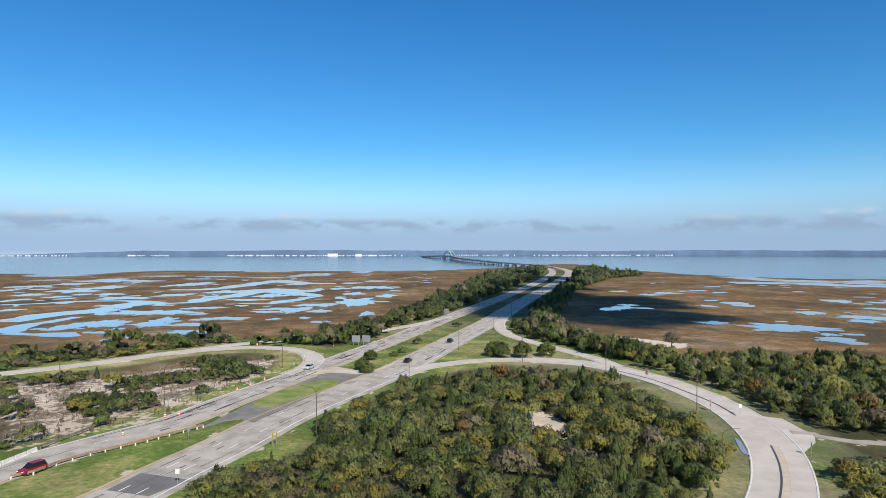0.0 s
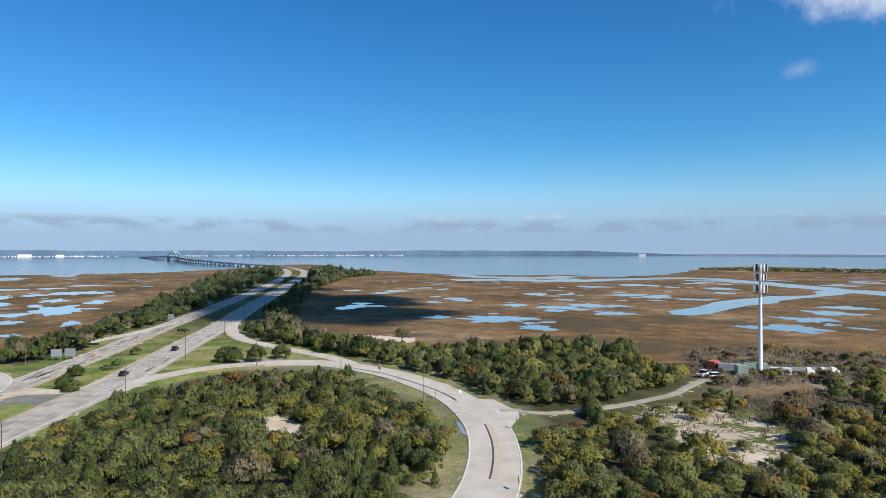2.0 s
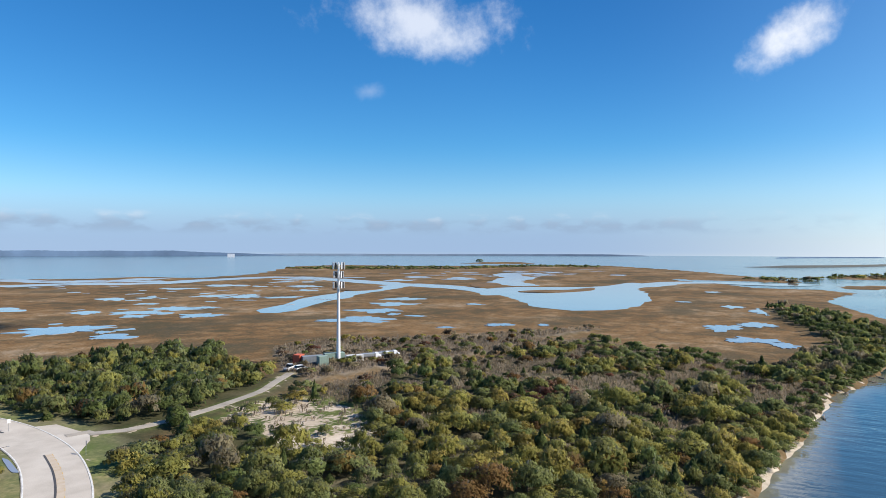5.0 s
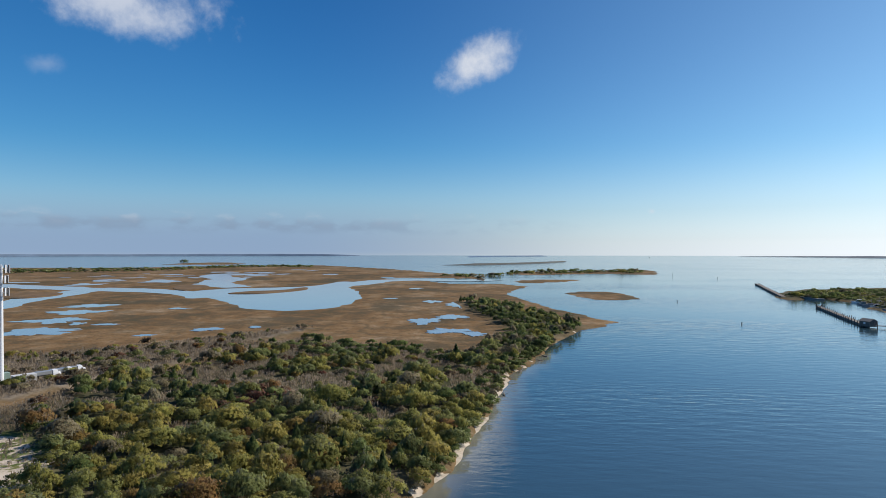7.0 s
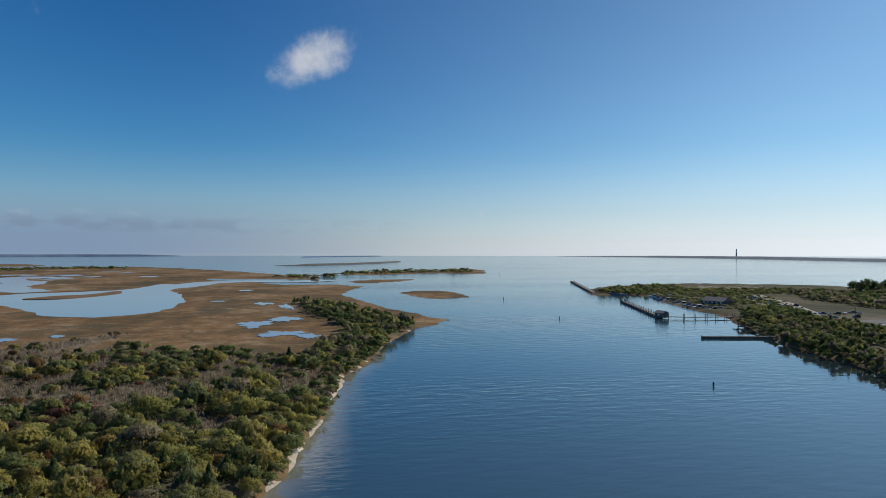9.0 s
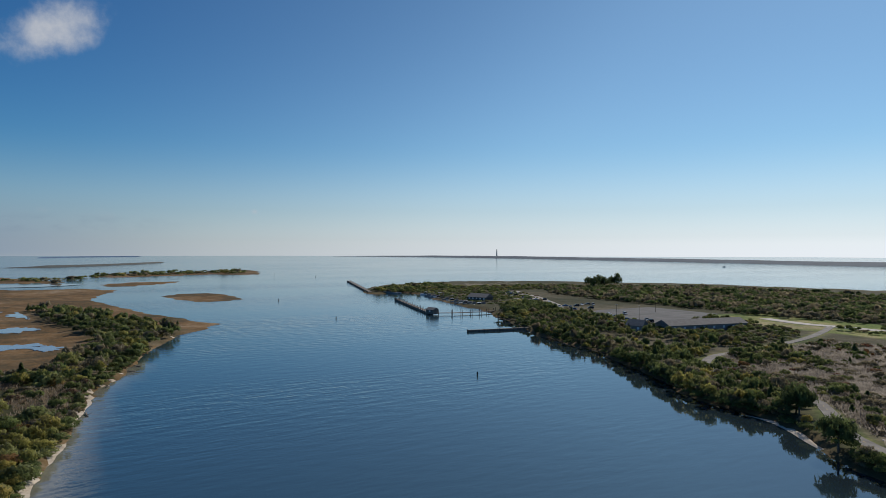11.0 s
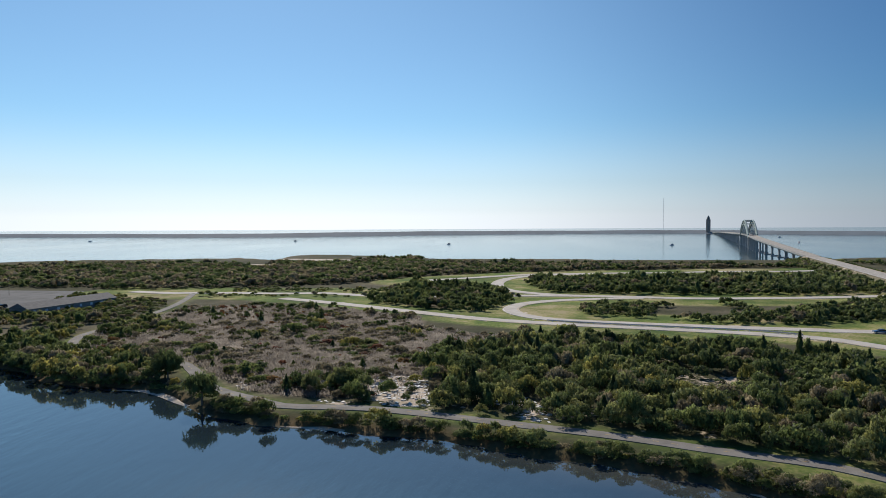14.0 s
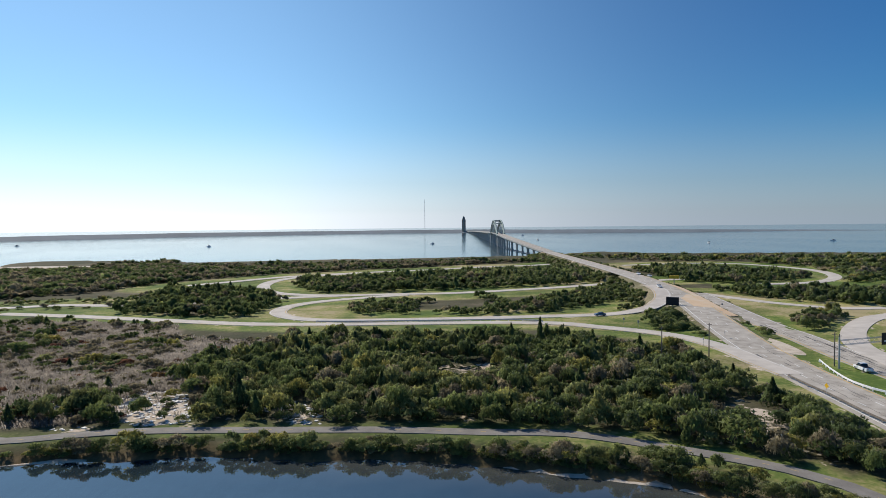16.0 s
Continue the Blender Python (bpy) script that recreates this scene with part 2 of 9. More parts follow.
    ln(mx.outputs[0], m2.inputs[1]), ln(g.outputs[0], m2.inputs[2])
    # gaps between the single leaves of a spray
    holes = node(nt, "ShaderNodeTexNoise")
    holes.inputs["Scale"].default_value, holes.inputs["Detail"].default_value = 5.5, 1.0
    ln(gp.outputs["Position"], holes.inputs["Vector"])
    cut = node(nt, "ShaderNodeMath", operation="GREATER_THAN")
    ln(holes.outputs["Fac"], cut.inputs[0])
    cut.inputs[1].default_value = 0.61
    tr = node(nt, "ShaderNodeBsdfTransparent")
    m3 = node(nt, "ShaderNodeMixShader")
    ln(cut.outputs[0], m3.inputs[0]), ln(m2.outputs[0], m3.inputs[1]), ln(tr.outputs[0], m3.inputs[2])
    ln(m3.outputs[0], out.inputs[0])
    return m


def water_material(name, colour, ripple, scale, rough=0.06, ior=1.33):
    m = bpy.data.materials.new(name)
    m.use_nodes = True
    nt = m.node_tree
    ln = nt.links.new
    b = nt.nodes["Principled BSDF"]
    b.inputs["Roughness"].default_value, b.inputs["IOR"].default_value = rough, ior
    b.inputs["Specular IOR Level"].default_value = 0.5
    tc = node(nt, "ShaderNodeTexCoord")
    mp = node(nt, "ShaderNodeMapping")
    mp.inputs["Rotation"].default_value, mp.inputs["Scale"].default_value = (0, 0, radians(35)), (1, 0.35, 1)
    ln(tc.outputs["Object"], mp.inputs["Vector"])
    n1 = node(nt, "ShaderNodeTexNoise")
    n1.inputs["Scale"].default_value, n1.inputs["Detail"].default_value = scale, 3.0
    n2 = node(nt, "ShaderNodeTexNoise")
    n2.inputs["Scale"].default_value, n2.inputs["Detail"].default_value = scale / 45, 4.0
    ln(mp.outputs[0], n1.inputs["Vector"]), ln(mp.outputs[0], n2.inputs["Vector"])
    # smooth slicks and ruffled patches
    r = node(nt, "ShaderNodeMapRange", interpolation_type="SMOOTHSTEP")
    ln(n2.outputs["Fac"], r.inputs[0])
    r.inputs[1].default_value, r.inputs[2].default_value = 0.38, 0.62
    r.inputs[3].default_value, r.inputs[4].default_value = ripple * 0.3, ripple
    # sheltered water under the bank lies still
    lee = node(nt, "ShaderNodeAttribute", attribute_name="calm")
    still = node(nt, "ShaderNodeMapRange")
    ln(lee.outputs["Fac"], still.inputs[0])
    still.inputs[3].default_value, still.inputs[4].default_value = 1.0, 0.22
    sea = node(nt, "ShaderNodeMath", operation="MULTIPLY")
    ln(r.outputs[0], sea.inputs[0]), ln(still.outputs[0], sea.inputs[1])
    gloss = node(nt, "ShaderNodeMapRange")
    ln(lee.outputs["Fac"], gloss.inputs[0])
    gloss.inputs[3].default_value, gloss.inputs[4].default_value = rough, rough * 0.35
    ln(gloss.outputs[0], b.inputs["Roughness"])
    bp = node(nt, "ShaderNodeBump")
    bp.inputs["Distance"].default_value = 0.3
    ln(sea.outputs[0], bp.inputs["Strength"]), ln(n1.outputs["Fac"], bp.inputs["Height"])
    ln(bp.outputs[0], b.inputs["Normal"])
    cr = node(nt, "ShaderNodeMix", data_type="RGBA")
    ln(n2.outputs["Fac"], cr.inputs["Factor"])
    cr.inputs["A"].default_value = (*colour, 1)
    cr.inputs["B"].default_value = (*(c * 1.35 for c in colour), 1)
    # base colour darkened along the south bank to deepen the mirrored trees
    bank_tone = node(nt, "ShaderNodeMix", data_type="RGBA")
    ln(lee.outputs["Fac"], bank_tone.inputs["Factor"]), ln(cr.outputs["Result"], bank_tone.inputs["A"])
    bank_tone.inputs["B"].default_value = (0.018, 0.03, 0.038, 1)
    # sandy bottom showing through in the shallows
    at = node(nt, "ShaderNodeAttribute", attribute_name="shallow")
    sh = node(nt, "ShaderNodeMix", data_type="RGBA")
    ln(at.outputs["Fac"], sh.inputs["Factor"]), ln(bank_tone.outputs["Result"], sh.inputs["A"])
    sh.inputs["B"].default_value = (0.27, 0.25, 0.19, 1)
    ln(sh.outputs["Result"], b.inputs["Base Color"])
    return m


WATER = water_material("bay_water", (0.022, 0.048, 0.06), 0.75, 0.35, 0.09, 2.1)
# pale base colour stands in for bright sky mirrored in the pools
POND = water_material("pond_water_sky_pale", (0.23, 0.24, 0.26), 0.05, 0.6, 0.03, 1.9)
ASPHALT = material("pale_asphalt", [(0.245, 0.22, 0.185), (0.39, 0.355, 0.305), (0.485, 0.44, 0.38)], 0.28, 0.9, 0.3, fine=30)
PATCH_MAT = material("patch_asphalt", [(0.12, 0.116, 0.11), (0.19, 0.182, 0.17)], 0.3, 0.85, 0.3, fine=20)
ASPHALT_DARK = material("dark_asphalt", [(0.05, 0.05, 0.055), (0.09, 0.09, 0.095)], 0.3, 0.85, 0.3, fine=20)
CONCRETE = material("ramp_concrete", [(0.40, 0.36, 0.31), (0.49, 0.445, 0.39), (0.56, 0.515, 0.455)], 0.22, 0.88, 0.3, fine=24)
LOT_MAT = material("car_park_asphalt", [(0.07, 0.07, 0.068), (0.11, 0.108, 0.105), (0.14, 0.137, 0.13)], 0.1, 0.9, 0.3, fine=20)
ACCESS_MAT = material("sandy_worn_asphalt", [(0.24, 0.215, 0.185), (0.33, 0.3, 0.26), (0.42, 0.37, 0.31)], 0.3, 0.9, 0.3, fine=20)
CROSS_MAT = material("worn_grey_asphalt", [(0.13, 0.125, 0.115), (0.2, 0.19, 0.17), (0.26, 0.245, 0.22)], 0.25, 0.9, 0.3, fine=30)
PATH_MAT = material("path_asphalt", [(0.14, 0.13, 0.115), (0.2, 0.185, 0.165), (0.25, 0.235, 0.21)], 0.3, 0.9, 0.3, fine=20)
CONCRETE_TAN = material("tan_stained_concrete", [(0.5, 0.33, 0.2), (0.56, 0.42, 0.28), (0.56, 0.48, 0.38)], 0.12, 0.88, 0.3, fine=24)
RUBBLE = material("bleached_rubble", [(0.4, 0.38, 0.35), (0.55, 0.53, 0.5), (0.7, 0.68, 0.65)], 1.2, 0.6, 0.4)
SAND = material("sand", [(0.36, 0.29, 0.22), (0.5, 0.43, 0.34), (0.6, 0.53, 0.44)], 0.25, 0.95, 0.4)
GRASS = material("mown_grass", [(0.12, 0.15, 0.035), (0.16, 0.21, 0.05), (0.24, 0.25, 0.08), (0.3, 0.26, 0.11)], 0.3, 0.95, 0.6, fine=16)
WHITE_LINE = material("white_line", [(0.5, 0.5, 0.48), (0.78, 0.78, 0.75)], 0.8, 0.7, fine=10)
YELLOW_LINE = material("yellow_line", [(0.5, 0.32, 0.08), (0.62, 0.42, 0.12)], 0.8, 0.7, fine=10)
BARK = material("bark", [(0.10, 0.075, 0.055), (0.2, 0.165, 0.13)], 2.0, 0.95, 0.5, stretch=(1, 1, 0.3))
STEEL = paint("galvanised_steel", (0.42, 0.43, 0.44), 0.45, 0.6)
DARK_STEEL = paint("dark_steel", (0.06, 0.06, 0.065), 0.5, 0.3)
TIMBER = material("weathered_timber", [(0.12, 0.10, 0.08), (0.24, 0.21, 0.18)], 1.5, 0.9, 0.4, stretch=(1, 1, 0.2))
WHITE = paint("white_paint", (0.78, 0.79, 0.8), 0.5)
LEAF = foliage("leaves", [(0.0, (0.07, 0.096, 0.042)), (0.2, (0.14, 0.176, 0.056)), (0.29, (0.192, 0.212, 0.085)), (0.4, (0.258, 0.252, 0.068)),
                          (0.55, (0.305, 0.245, 0.07)), (0.68, (0.25, 0.165, 0.06)), (0.8, (0.19, 0.10, 0.05)),
                          (0.88, (0.16, 0.065, 0.05)), (0.96, (0.2, 0.175, 0.105)), (1.0, (0.225, 0.195, 0.12))])
TWIG = foliage("heath_twigs", [(0.0, (0.21, 0.186, 0.155)), (0.5, (0.285, 0.255, 0.218)), (1.0, (0.37, 0.333, 0.29))], 0.55)
REED = foliage("reeds", [(0.0, (0.17, 0.13, 0.08)), (0.5, (0.26, 0.2, 0.128)), (1.0, (0.37, 0.295, 0.2))], 0.45)

# ---------------------------------------------------------------- plan, metres
ROAD_EAST = [(-281.1, -645.2, 7.0), (-258.7, -554.1, 7.0), (-230.4, -442.9, 7.0), (-201.0, -336.9, 7.5), (-183.6, -281.0, 7.0), (-171.6, -241.1, 4.5), (-152.4, -197.6, 3.0), (-136.7, -159.4, 1.5), (-125.6, -130.7, 1.5), (-119.4, -111.8, 1.5), (-115.4, -99.1, 1.5), (-50.0, 98.3, 1.5), (-47.1, 108.9, 1.5), (-42.4, 123.6, 1.5), (-36.8, 144.8, 1.5), (-27.7, 168.7, 1.5), (-15.1, 200.9, 1.5), (3.8, 265.2, 1.5), (26.2, 340.7, 1.5), (54.9, 451.4, 1.5), (92.3, 586.7, 1.5), (143.1, 777.3, 1.5), (192.4, 969.8, 1.5), (226.4, 1151.2, 1.5), (238.7, 1328.8, 1.5), (224.9, 1515.9, 1.5)]
ROAD_WEST = [(-191.5, -264.8, 5.0), (-180.3, -226.8, 3.0), (-172.5, -198.4, 1.5), (-163.0, -169.8, 1.5), (-153.2, -143.5, 1.5), (-147.9, -127.3, 1.5), (-76.7, 109.5, 1.5), (-72.5, 118.5, 1.5), (-67.0, 128.4, 1.5), (-60.4, 139.7, 1.5), (-54.7, 159.3, 1.5), (-46.8, 184.6, 1.5), (-36.3, 220.4, 1.5), (-20.4, 271.9, 1.5), (-9.5, 313.5, 1.5), (5.2, 363.8, 1.5), (25.6, 433.3, 1.5), (55.5, 535.6, 1.5), (94.7, 679.2, 1.5), (135.5, 837.8, 1.5), (180.3, 1040.1, 1.5), (210.3, 1251.6, 1.5), (217.3, 1464.3, 1.5)]
RAMP_MAIN = [(30.7, 220.4, 1.5), (41.9, 217.1, 1.5), (51.7, 209.7, 1.5), (59.2, 197.2, 1.5), (64.8, 183.0, 1.5), (67.9, 166.7, 1.5), (68.9, 149.4, 1.5), (66.8, 133.2, 1.5), (63.3, 120.2, 1.5), (57.5, 106.8, 1.5), (52.5, 97.8, 1.5), (46.5, 89, 1.5), (38, 80, 1.5), (20, 74.5, 1.5)]
RAMP_SOUTH = [(-14.3, 190.3, 1.5), (-7.1, 204.7, 1.5), (3.1, 213.9, 1.5), (16.9, 220.4, 1.5), (30.7, 220.4, 1.5)]
RAMP_NORTH = [(35.4, 363.8, 1.5), (29.3, 327.8, 1.5), (28.1, 302.5, 1.5), (30.4, 280.8, 1.5), (38.4, 258.8, 1.5), (46.4, 240.1, 1.5), (54.4, 220.4, 1.5), (56.8, 207.7, 1.5)]
RAMP_WEST = [(-136.9, 195.4, 1.5), (-125.8, 205.7, 1.5), (-113.9, 218.2, 1.5), (-101.6, 234.9, 1.5), (-84.3, 245.6, 1.5), (-74.2, 248.4, 1.5), (-61.2, 245.6, 1.5), (-51.5, 236.1, 1.5), (-45.2, 221.6, 1.5), (-44.2, 206.7, 1.5), (-47.4, 193.7, 1.5)]
RAMP_FAR = [(-97.4, 240.1, 1.5), (-86.8, 252.8, 1.5), (-77.0, 262.0, 1.5), (-55.1, 275.4, 1.5), (-32.8, 296.2, 1.5), (-12.8, 325.3, 1.5), (5.2, 363.8, 1.5)]
ACCESS_ROAD = [(73.3, 133.2, 1.5), (77.4, 132.0, 1.5), (77.2, 130.2, 1.5), (82.1, 126.7, 1.5), (91.5, 125.3, 1.5), (102.2, 125.8, 1.5), (111.8, 127.4, 1.5), (123.3, 129.8, 1.5), (135.5, 135.9, 1.5), (146.8, 141.3, 1.5)]
BIKE_PATH = [(183.7, -340.6, 1.5), (174.1, -316.4, 1.5), (163.7, -283.4, 1.5), (156.6, -246.2, 1.5), (153.5, -219.7, 1.5), (152.9, -207.1, 1.5), (144.7, -189.6, 1.5), (131.8, -178.6, 1.5), (110.7, -170.8, 1.5), (95.7, -167.3, 1.5), (85.1, -156.9, 1.5), (74.9, -143.6, 1.5), (66.1, -136.9, 1.5), (57.6, -132.5, 1.5), (50.3, -128.4, 1.5), (41.2, -128.3, 1.5), (31.7, -128.3, 1.5), (21.6, -126.4, 1.5), (1.0, -120.9, 1.5), (-19.4, -115.2, 1.5), (-34.3, -109.7, 1.5), (-48.9, -104.9, 1.5), (-56.9, -98.9, 1.5), (-63.7, -92.4, 1.5), (-69.8, -86.2, 1.5), (-74.9, -79.9, 1.5), (-78.2, -72.9, 1.5), (-78.7, -68.0, 1.5)]
LOW_NEAR = [(122.8, -318.3, 1.5), (88.3, -300.1, 1.5), (45.6, -273.5, 1.5), (11.9, -253.9, 1.5), (-19.8, -243.9, 1.5), (-51.5, -236.7, 1.5), (-83.0, -228.2, 1.5), (-102.3, -219.2, 1.5), (-109.3, -210.2, 1.5), (-122.2, -193.6, 1.5), (-127.8, -179.6, 1.5), (-127.7, -160.4, 1.5), (-124.1, -144.6, 1.5), (-121.6, -130.0, 1.5)]
LOW_HOOK = [(-180.4, -286.1, 7.2), (-174.7, -268.3, 6.6), (-166.2, -253.4, 4.8), (-151.4, -240.0, 3.0), (-140.0, -236.7, 2.0), (-130.7, -236.4, 1.5), (-101.6, -239.1, 1.5), (-76.1, -242.5, 1.5), (-42.5, -248.5, 1.5), (-16.3, -255.3, 1.5), (-3.2, -265.8, 1.5), (3.2, -283.3, 1.5), (-1.7, -303.1, 1.5), (-14.8, -316.5, 1.5), (-44.5, -328.9, 1.5), (-63.4, -333.4, 1.5)]
LOW_UNDER = [(223.6, -345.0, 1.5), (195.4, -338.2, 1.5), (178.6, -341.2, 1.5), (131.3, -340.6, 1.5), (108.3, -343.8, 1.5), (81.1, -334.7, 1.5), (47.5, -332.6, 1.5), (21.0, -335.7, 1.5), (-4.3, -339.9, 1.5), (-33.9, -340.7, 1.5), (-58.0, -338.1, 1.5), (-88.6, -333.4, 1.5), (-122.6, -336.8, 1.5), (-160.3, -343.4, 1.5), (-195.1, -353.0, 1.5), (-227.8, -361.3, 1.5), (-264.1, -365.4, 1.5)]
LOW_LOOP = [(-57.7, -489.4, 1.5), (-39.9, -484.8, 1.5), (-14.3, -472.9, 1.5), (5.4, -446.6, 1.5), (13.1, -404.9, 1.5), (4.6, -365.5, 1.5), (-16.3, -346.7, 1.5), (-33.9, -340.7, 1.5)]
LOW_FAR = [(69.7, -421.3, 1.5), (38.4, -445.5, 1.5), (1.7, -473.8, 1.5), (-58.3, -495.1, 1.5), (-115.0, -504.5, 1.5), (-163.6, -520.3, 1.5), (-212.0, -523.8, 1.5), (-252.4, -540.6, 1.5)]
EAST_LOOP = [(-284.1, -494.4, 1.5), (-336.1, -497.2, 1.5), (-363.1, -494.4, 1.5), (-384.7, -477.0, 1.5), (-392.5, -421.4, 1.5), (-385.1, -386.4, 1.5), (-353.1, -341.4, 1.5), (-313.0, -318.1, 1.5), (-277.6, -319.5, 1.5)]
WEST_RAMP = [(-212.0, -290.8, 1.5), (-218.0, -250.8, 1.5), (-224.1, -233.8, 1.5), (-234.8, -220.5, 1.5), (-251.5, -216.9, 1.5)]
WEST_LOOP = [(-241.7, -200.6, 1.5), (-223.3, -196.9, 1.5), (-206.4, -187.7, 1.5), (-185.4, -171.7, 1.5), (-168.7, -154.2, 1.5), (-161.3, -141.1, 1.5), (-155.1, -128.4, 1.5)]
MARSH_OUTLINE_A = [(-1350, 800), (-739.4, 1055.1), (-572.2, 964.2), (-552.1, 1135.4), (-485.4, 1196.1), (-339.0, 1135.4), (-191.6, 1165.0), (-25.7, 1196.1), (91.0, 1339.3), (198.5, 1521.4), (261.6, 1662.7), (333.4, 1726.9), (374.5, 1574.9), (336.1, 1228.9), (381.6, 1135.4), (388.2, 1007.6), (426.9, 943.8), (503.5, 856.7), (585.9, 852.9), (589.7, 767.1), (714.8, 789.4), (935.5, 937.0), (1125.5, 1078.7)]
MARSH_OUTLINE_B = [(1313.9, 1096.7), (1361.9, 845.8), (1521.6, 699.3), (1648.9, 492.2), (1453.6, 303.0), (1264.2, 178.9), (1059.6, 71.3), (893.7, 17.5), (922.4, 171.0), (821.4, 93.8), (752.7, 45.7), (752.9, -10.7), (705.5, -36.6), (635.3, -18.2), (577.9, -8.3), (523.8, -22.0), (445.5, -36.7), (408.7, -50.1), (377.6, -58.2), (359.3, -66.6), (335.1, -54.6), (320.7, -42.2), (277.1, -25.3), (225.5, -12.1), (203.1, -3.8), (174.6, -0.2), (151.1, 2.5), (129.3, 6.4), (118.4, 8.0), (102.3, 12.4), (80, 48), (60, 64), (20, 72), (-25, 70), (-62, 52), (-80, 25), (-92, -10)]
SOUTH_OUTLINE_A = [(-59.4, -76.9), (-57.9, -79.7), (-53.3, -84.3), (-47.1, -88.7), (-41.1, -92.3), (-34.8, -95.9), (-26.5, -100.8), (-19.4, -103.8), (-10.2, -106.6), (1.0, -110.0), (15.2, -115.1), (29.1, -117.0), (47.3, -120.2), (52.3, -120.3), (62.2, -123.8), (70.0, -129.7), (81.0, -137.5), (93.4, -144.1), (100.7, -144.2), (113.5, -145.6), (133.6, -156.5), (159.0, -167.2), (188.7, -181.5), (209.2, -184.0), (246.6, -193.0), (268.2, -204.2), (289.6, -212.7), (321.3, -224.2), (352.6, -238.5), (393.7, -244.9), (458.4, -259.4), (518.9, -279.8), (551.9, -267.1), (542.0, -236.8), (597.1, -254.4), (655.2, -298.3), (694.8, -371.1), (695.1, -448.8), (659.1, -529.7), (573.3, -596.2), (513.4, -658.1), (405.1, -687.6), (310.0, -713.4), (269.6, -677.2)]
SOUTH_OUTLINE_B = [(280.4, -788.3), (220.5, -795.7), (100.7, -713.2), (14.1, -707.9), (-119.9, -695.2), (-250.3, -687.1), (-295.0, -693.7), (-392.6, -739.6), (-439.5, -684.9), (-521.2, -646.4), (-614.7, -617.1), (-678.5, -586.7), (-2200, -700), (-1400, -100), (-300, -36), (-94, -14), (-82, -40), (-68, -63)]
ISLET_A = [(601.2, -65.6), (626.5, -85.2), (626.5, -107.7), (549.4, -119.1), (529.8, -117.3), (517.6, -89.0), (536.2, -77.8)]
ISLET_B = [(1195.4, -34.1), (1229.5, -123.2), (1265.7, -217.6), (1343.0, -303.3), (1056.8, -248.2), (1108.6, -190.6), (1055.3, -105.7), (1054.5, -30.1)]
ISLET_C = [(837.4, -23.9), (887.6, -73.0), (870.6, -114.5), (807.5, -80.9), (779.2, -36.2)]
ISLET_D = [(1651.0, 887.7), (1919.5, 966.6), (1982.5, 868.7), (1754.4, 722.7), (1644.5, 755.8)]
ZONE_LOOP = [(-39.3, 97.8), (-33.1, 103.4), (-29.3, 111.5), (-24.1, 115.4), (-24.8, 132.8), (-19.3, 150.4), (-13.5, 160.8), (-4.5, 175.1), (13.0, 191.1), (26.5, 190.2), (43.1, 188.3), (49.4, 175.1), (52.9, 153.4), (52.6, 130.6), (52.7, 118.9), (51.0, 110.6), (52.9, 109.5), (43.6, 97.8), (25, 82), (-25, 84)]
ZONE_RAMP_BAND = [(38.2, 311.6), (51.5, 279.8), (63.1, 259.0), (72.3, 240.9), (84.1, 221.5), (103.4, 216.6), (130.7, 213.7), (153.6, 199.8), (178.6, 208.1), (150.8, 182.2), (139.5, 146.0), (145.2, 144.1), (123.4, 129.2), (102.1, 127.9), (94.0, 126.7), (84.7, 125.6), (76.3, 129.6), (75.2, 144.6), (72.7, 166.5), (67.9, 188.0), (58.2, 211.3), (46.2, 241.6)]
ZONE_EAST = [(51.6, 84.3), (62.2, 104.7), (70.1, 114.5), (77.3, 114.6), (92.3, 115.7), (111.5, 114.6), (131.7, 121.8), (165.0, 117.4), (195.1, 106.4), (228.5, 94.1), (279.5, 81.2), (214.4, 54.9), (229.0, 42.4), (219.5, 17.2), (219.4, 5.5), (219.3, -4.3), (174.9, 2.8), (147.9, 5.0), (124.5, 8.0), (114.6, 9.6), (101.2, 12.4), (94, 14), (80, 50), (60, 68)]
ZONE_REED = [(182.5, 184.3), (208.4, 182.9), (242.8, 144.9), (314.2, 91.3), (259.7, 107.9), (244.9, 80.1), (229.2, 58.7), (274.9, 79.9), (241.8, 99.6), (206.6, 112.6), (174.8, 124.4), (143.5, 130.4), (146.6, 142.9)]
ZONE_PENINSULA = [(487.1, 29.6), (477.6, 11.9), (450.5, -6.5), (381.4, -27.9), (348.0, -41.1), (335.1, -47.1), (294.0, -29.5), (237.4, -13.2), (219.3, -6.3), (214.0, 5.3), (231.3, 16.1), (254.7, 1.8), (327.7, -6.5), (386.6, 9.7)]
ZONE_SPIT = [(-36.3, 327.4), (-9.5, 438.5), (27.3, 663.7), (58.0, 853.6), (151.4, 1160.2), (220.9, 1328.8), (156.1, 992.1), (63.4, 611.7), (22.4, 446.8), (-7.2, 335.4), (-21.8, 290.2), (-39.8, 255.8), (-59.6, 252.8), (-95.8, 265.2), (-112.0, 258.8), (-131.9, 252.8), (-149.3, 244.2), (-158.5, 226.2), (-159.4, 227.5), (-149.6, 244.7), (-119.1, 249.5), (-86.8, 252.7), (-56.2, 257.8)]
ZONE_SPIT_EAST = [(31.8, 294.2), (49.9, 357.6), (86.6, 494.4), (158.8, 769.0), (237.6, 1126.4), (293.4, 1234.0), (262.4, 959.2), (301.8, 948.4), (226.0, 854.4), (138.4, 629.6), (89.0, 461.1), (65.4, 363.8), (54.1, 280.1), (62.4, 252.7), (65.0, 230.2), (76.8, 234.9), (61.3, 217.1), (51.5, 244.2), (40.3, 271.9)]
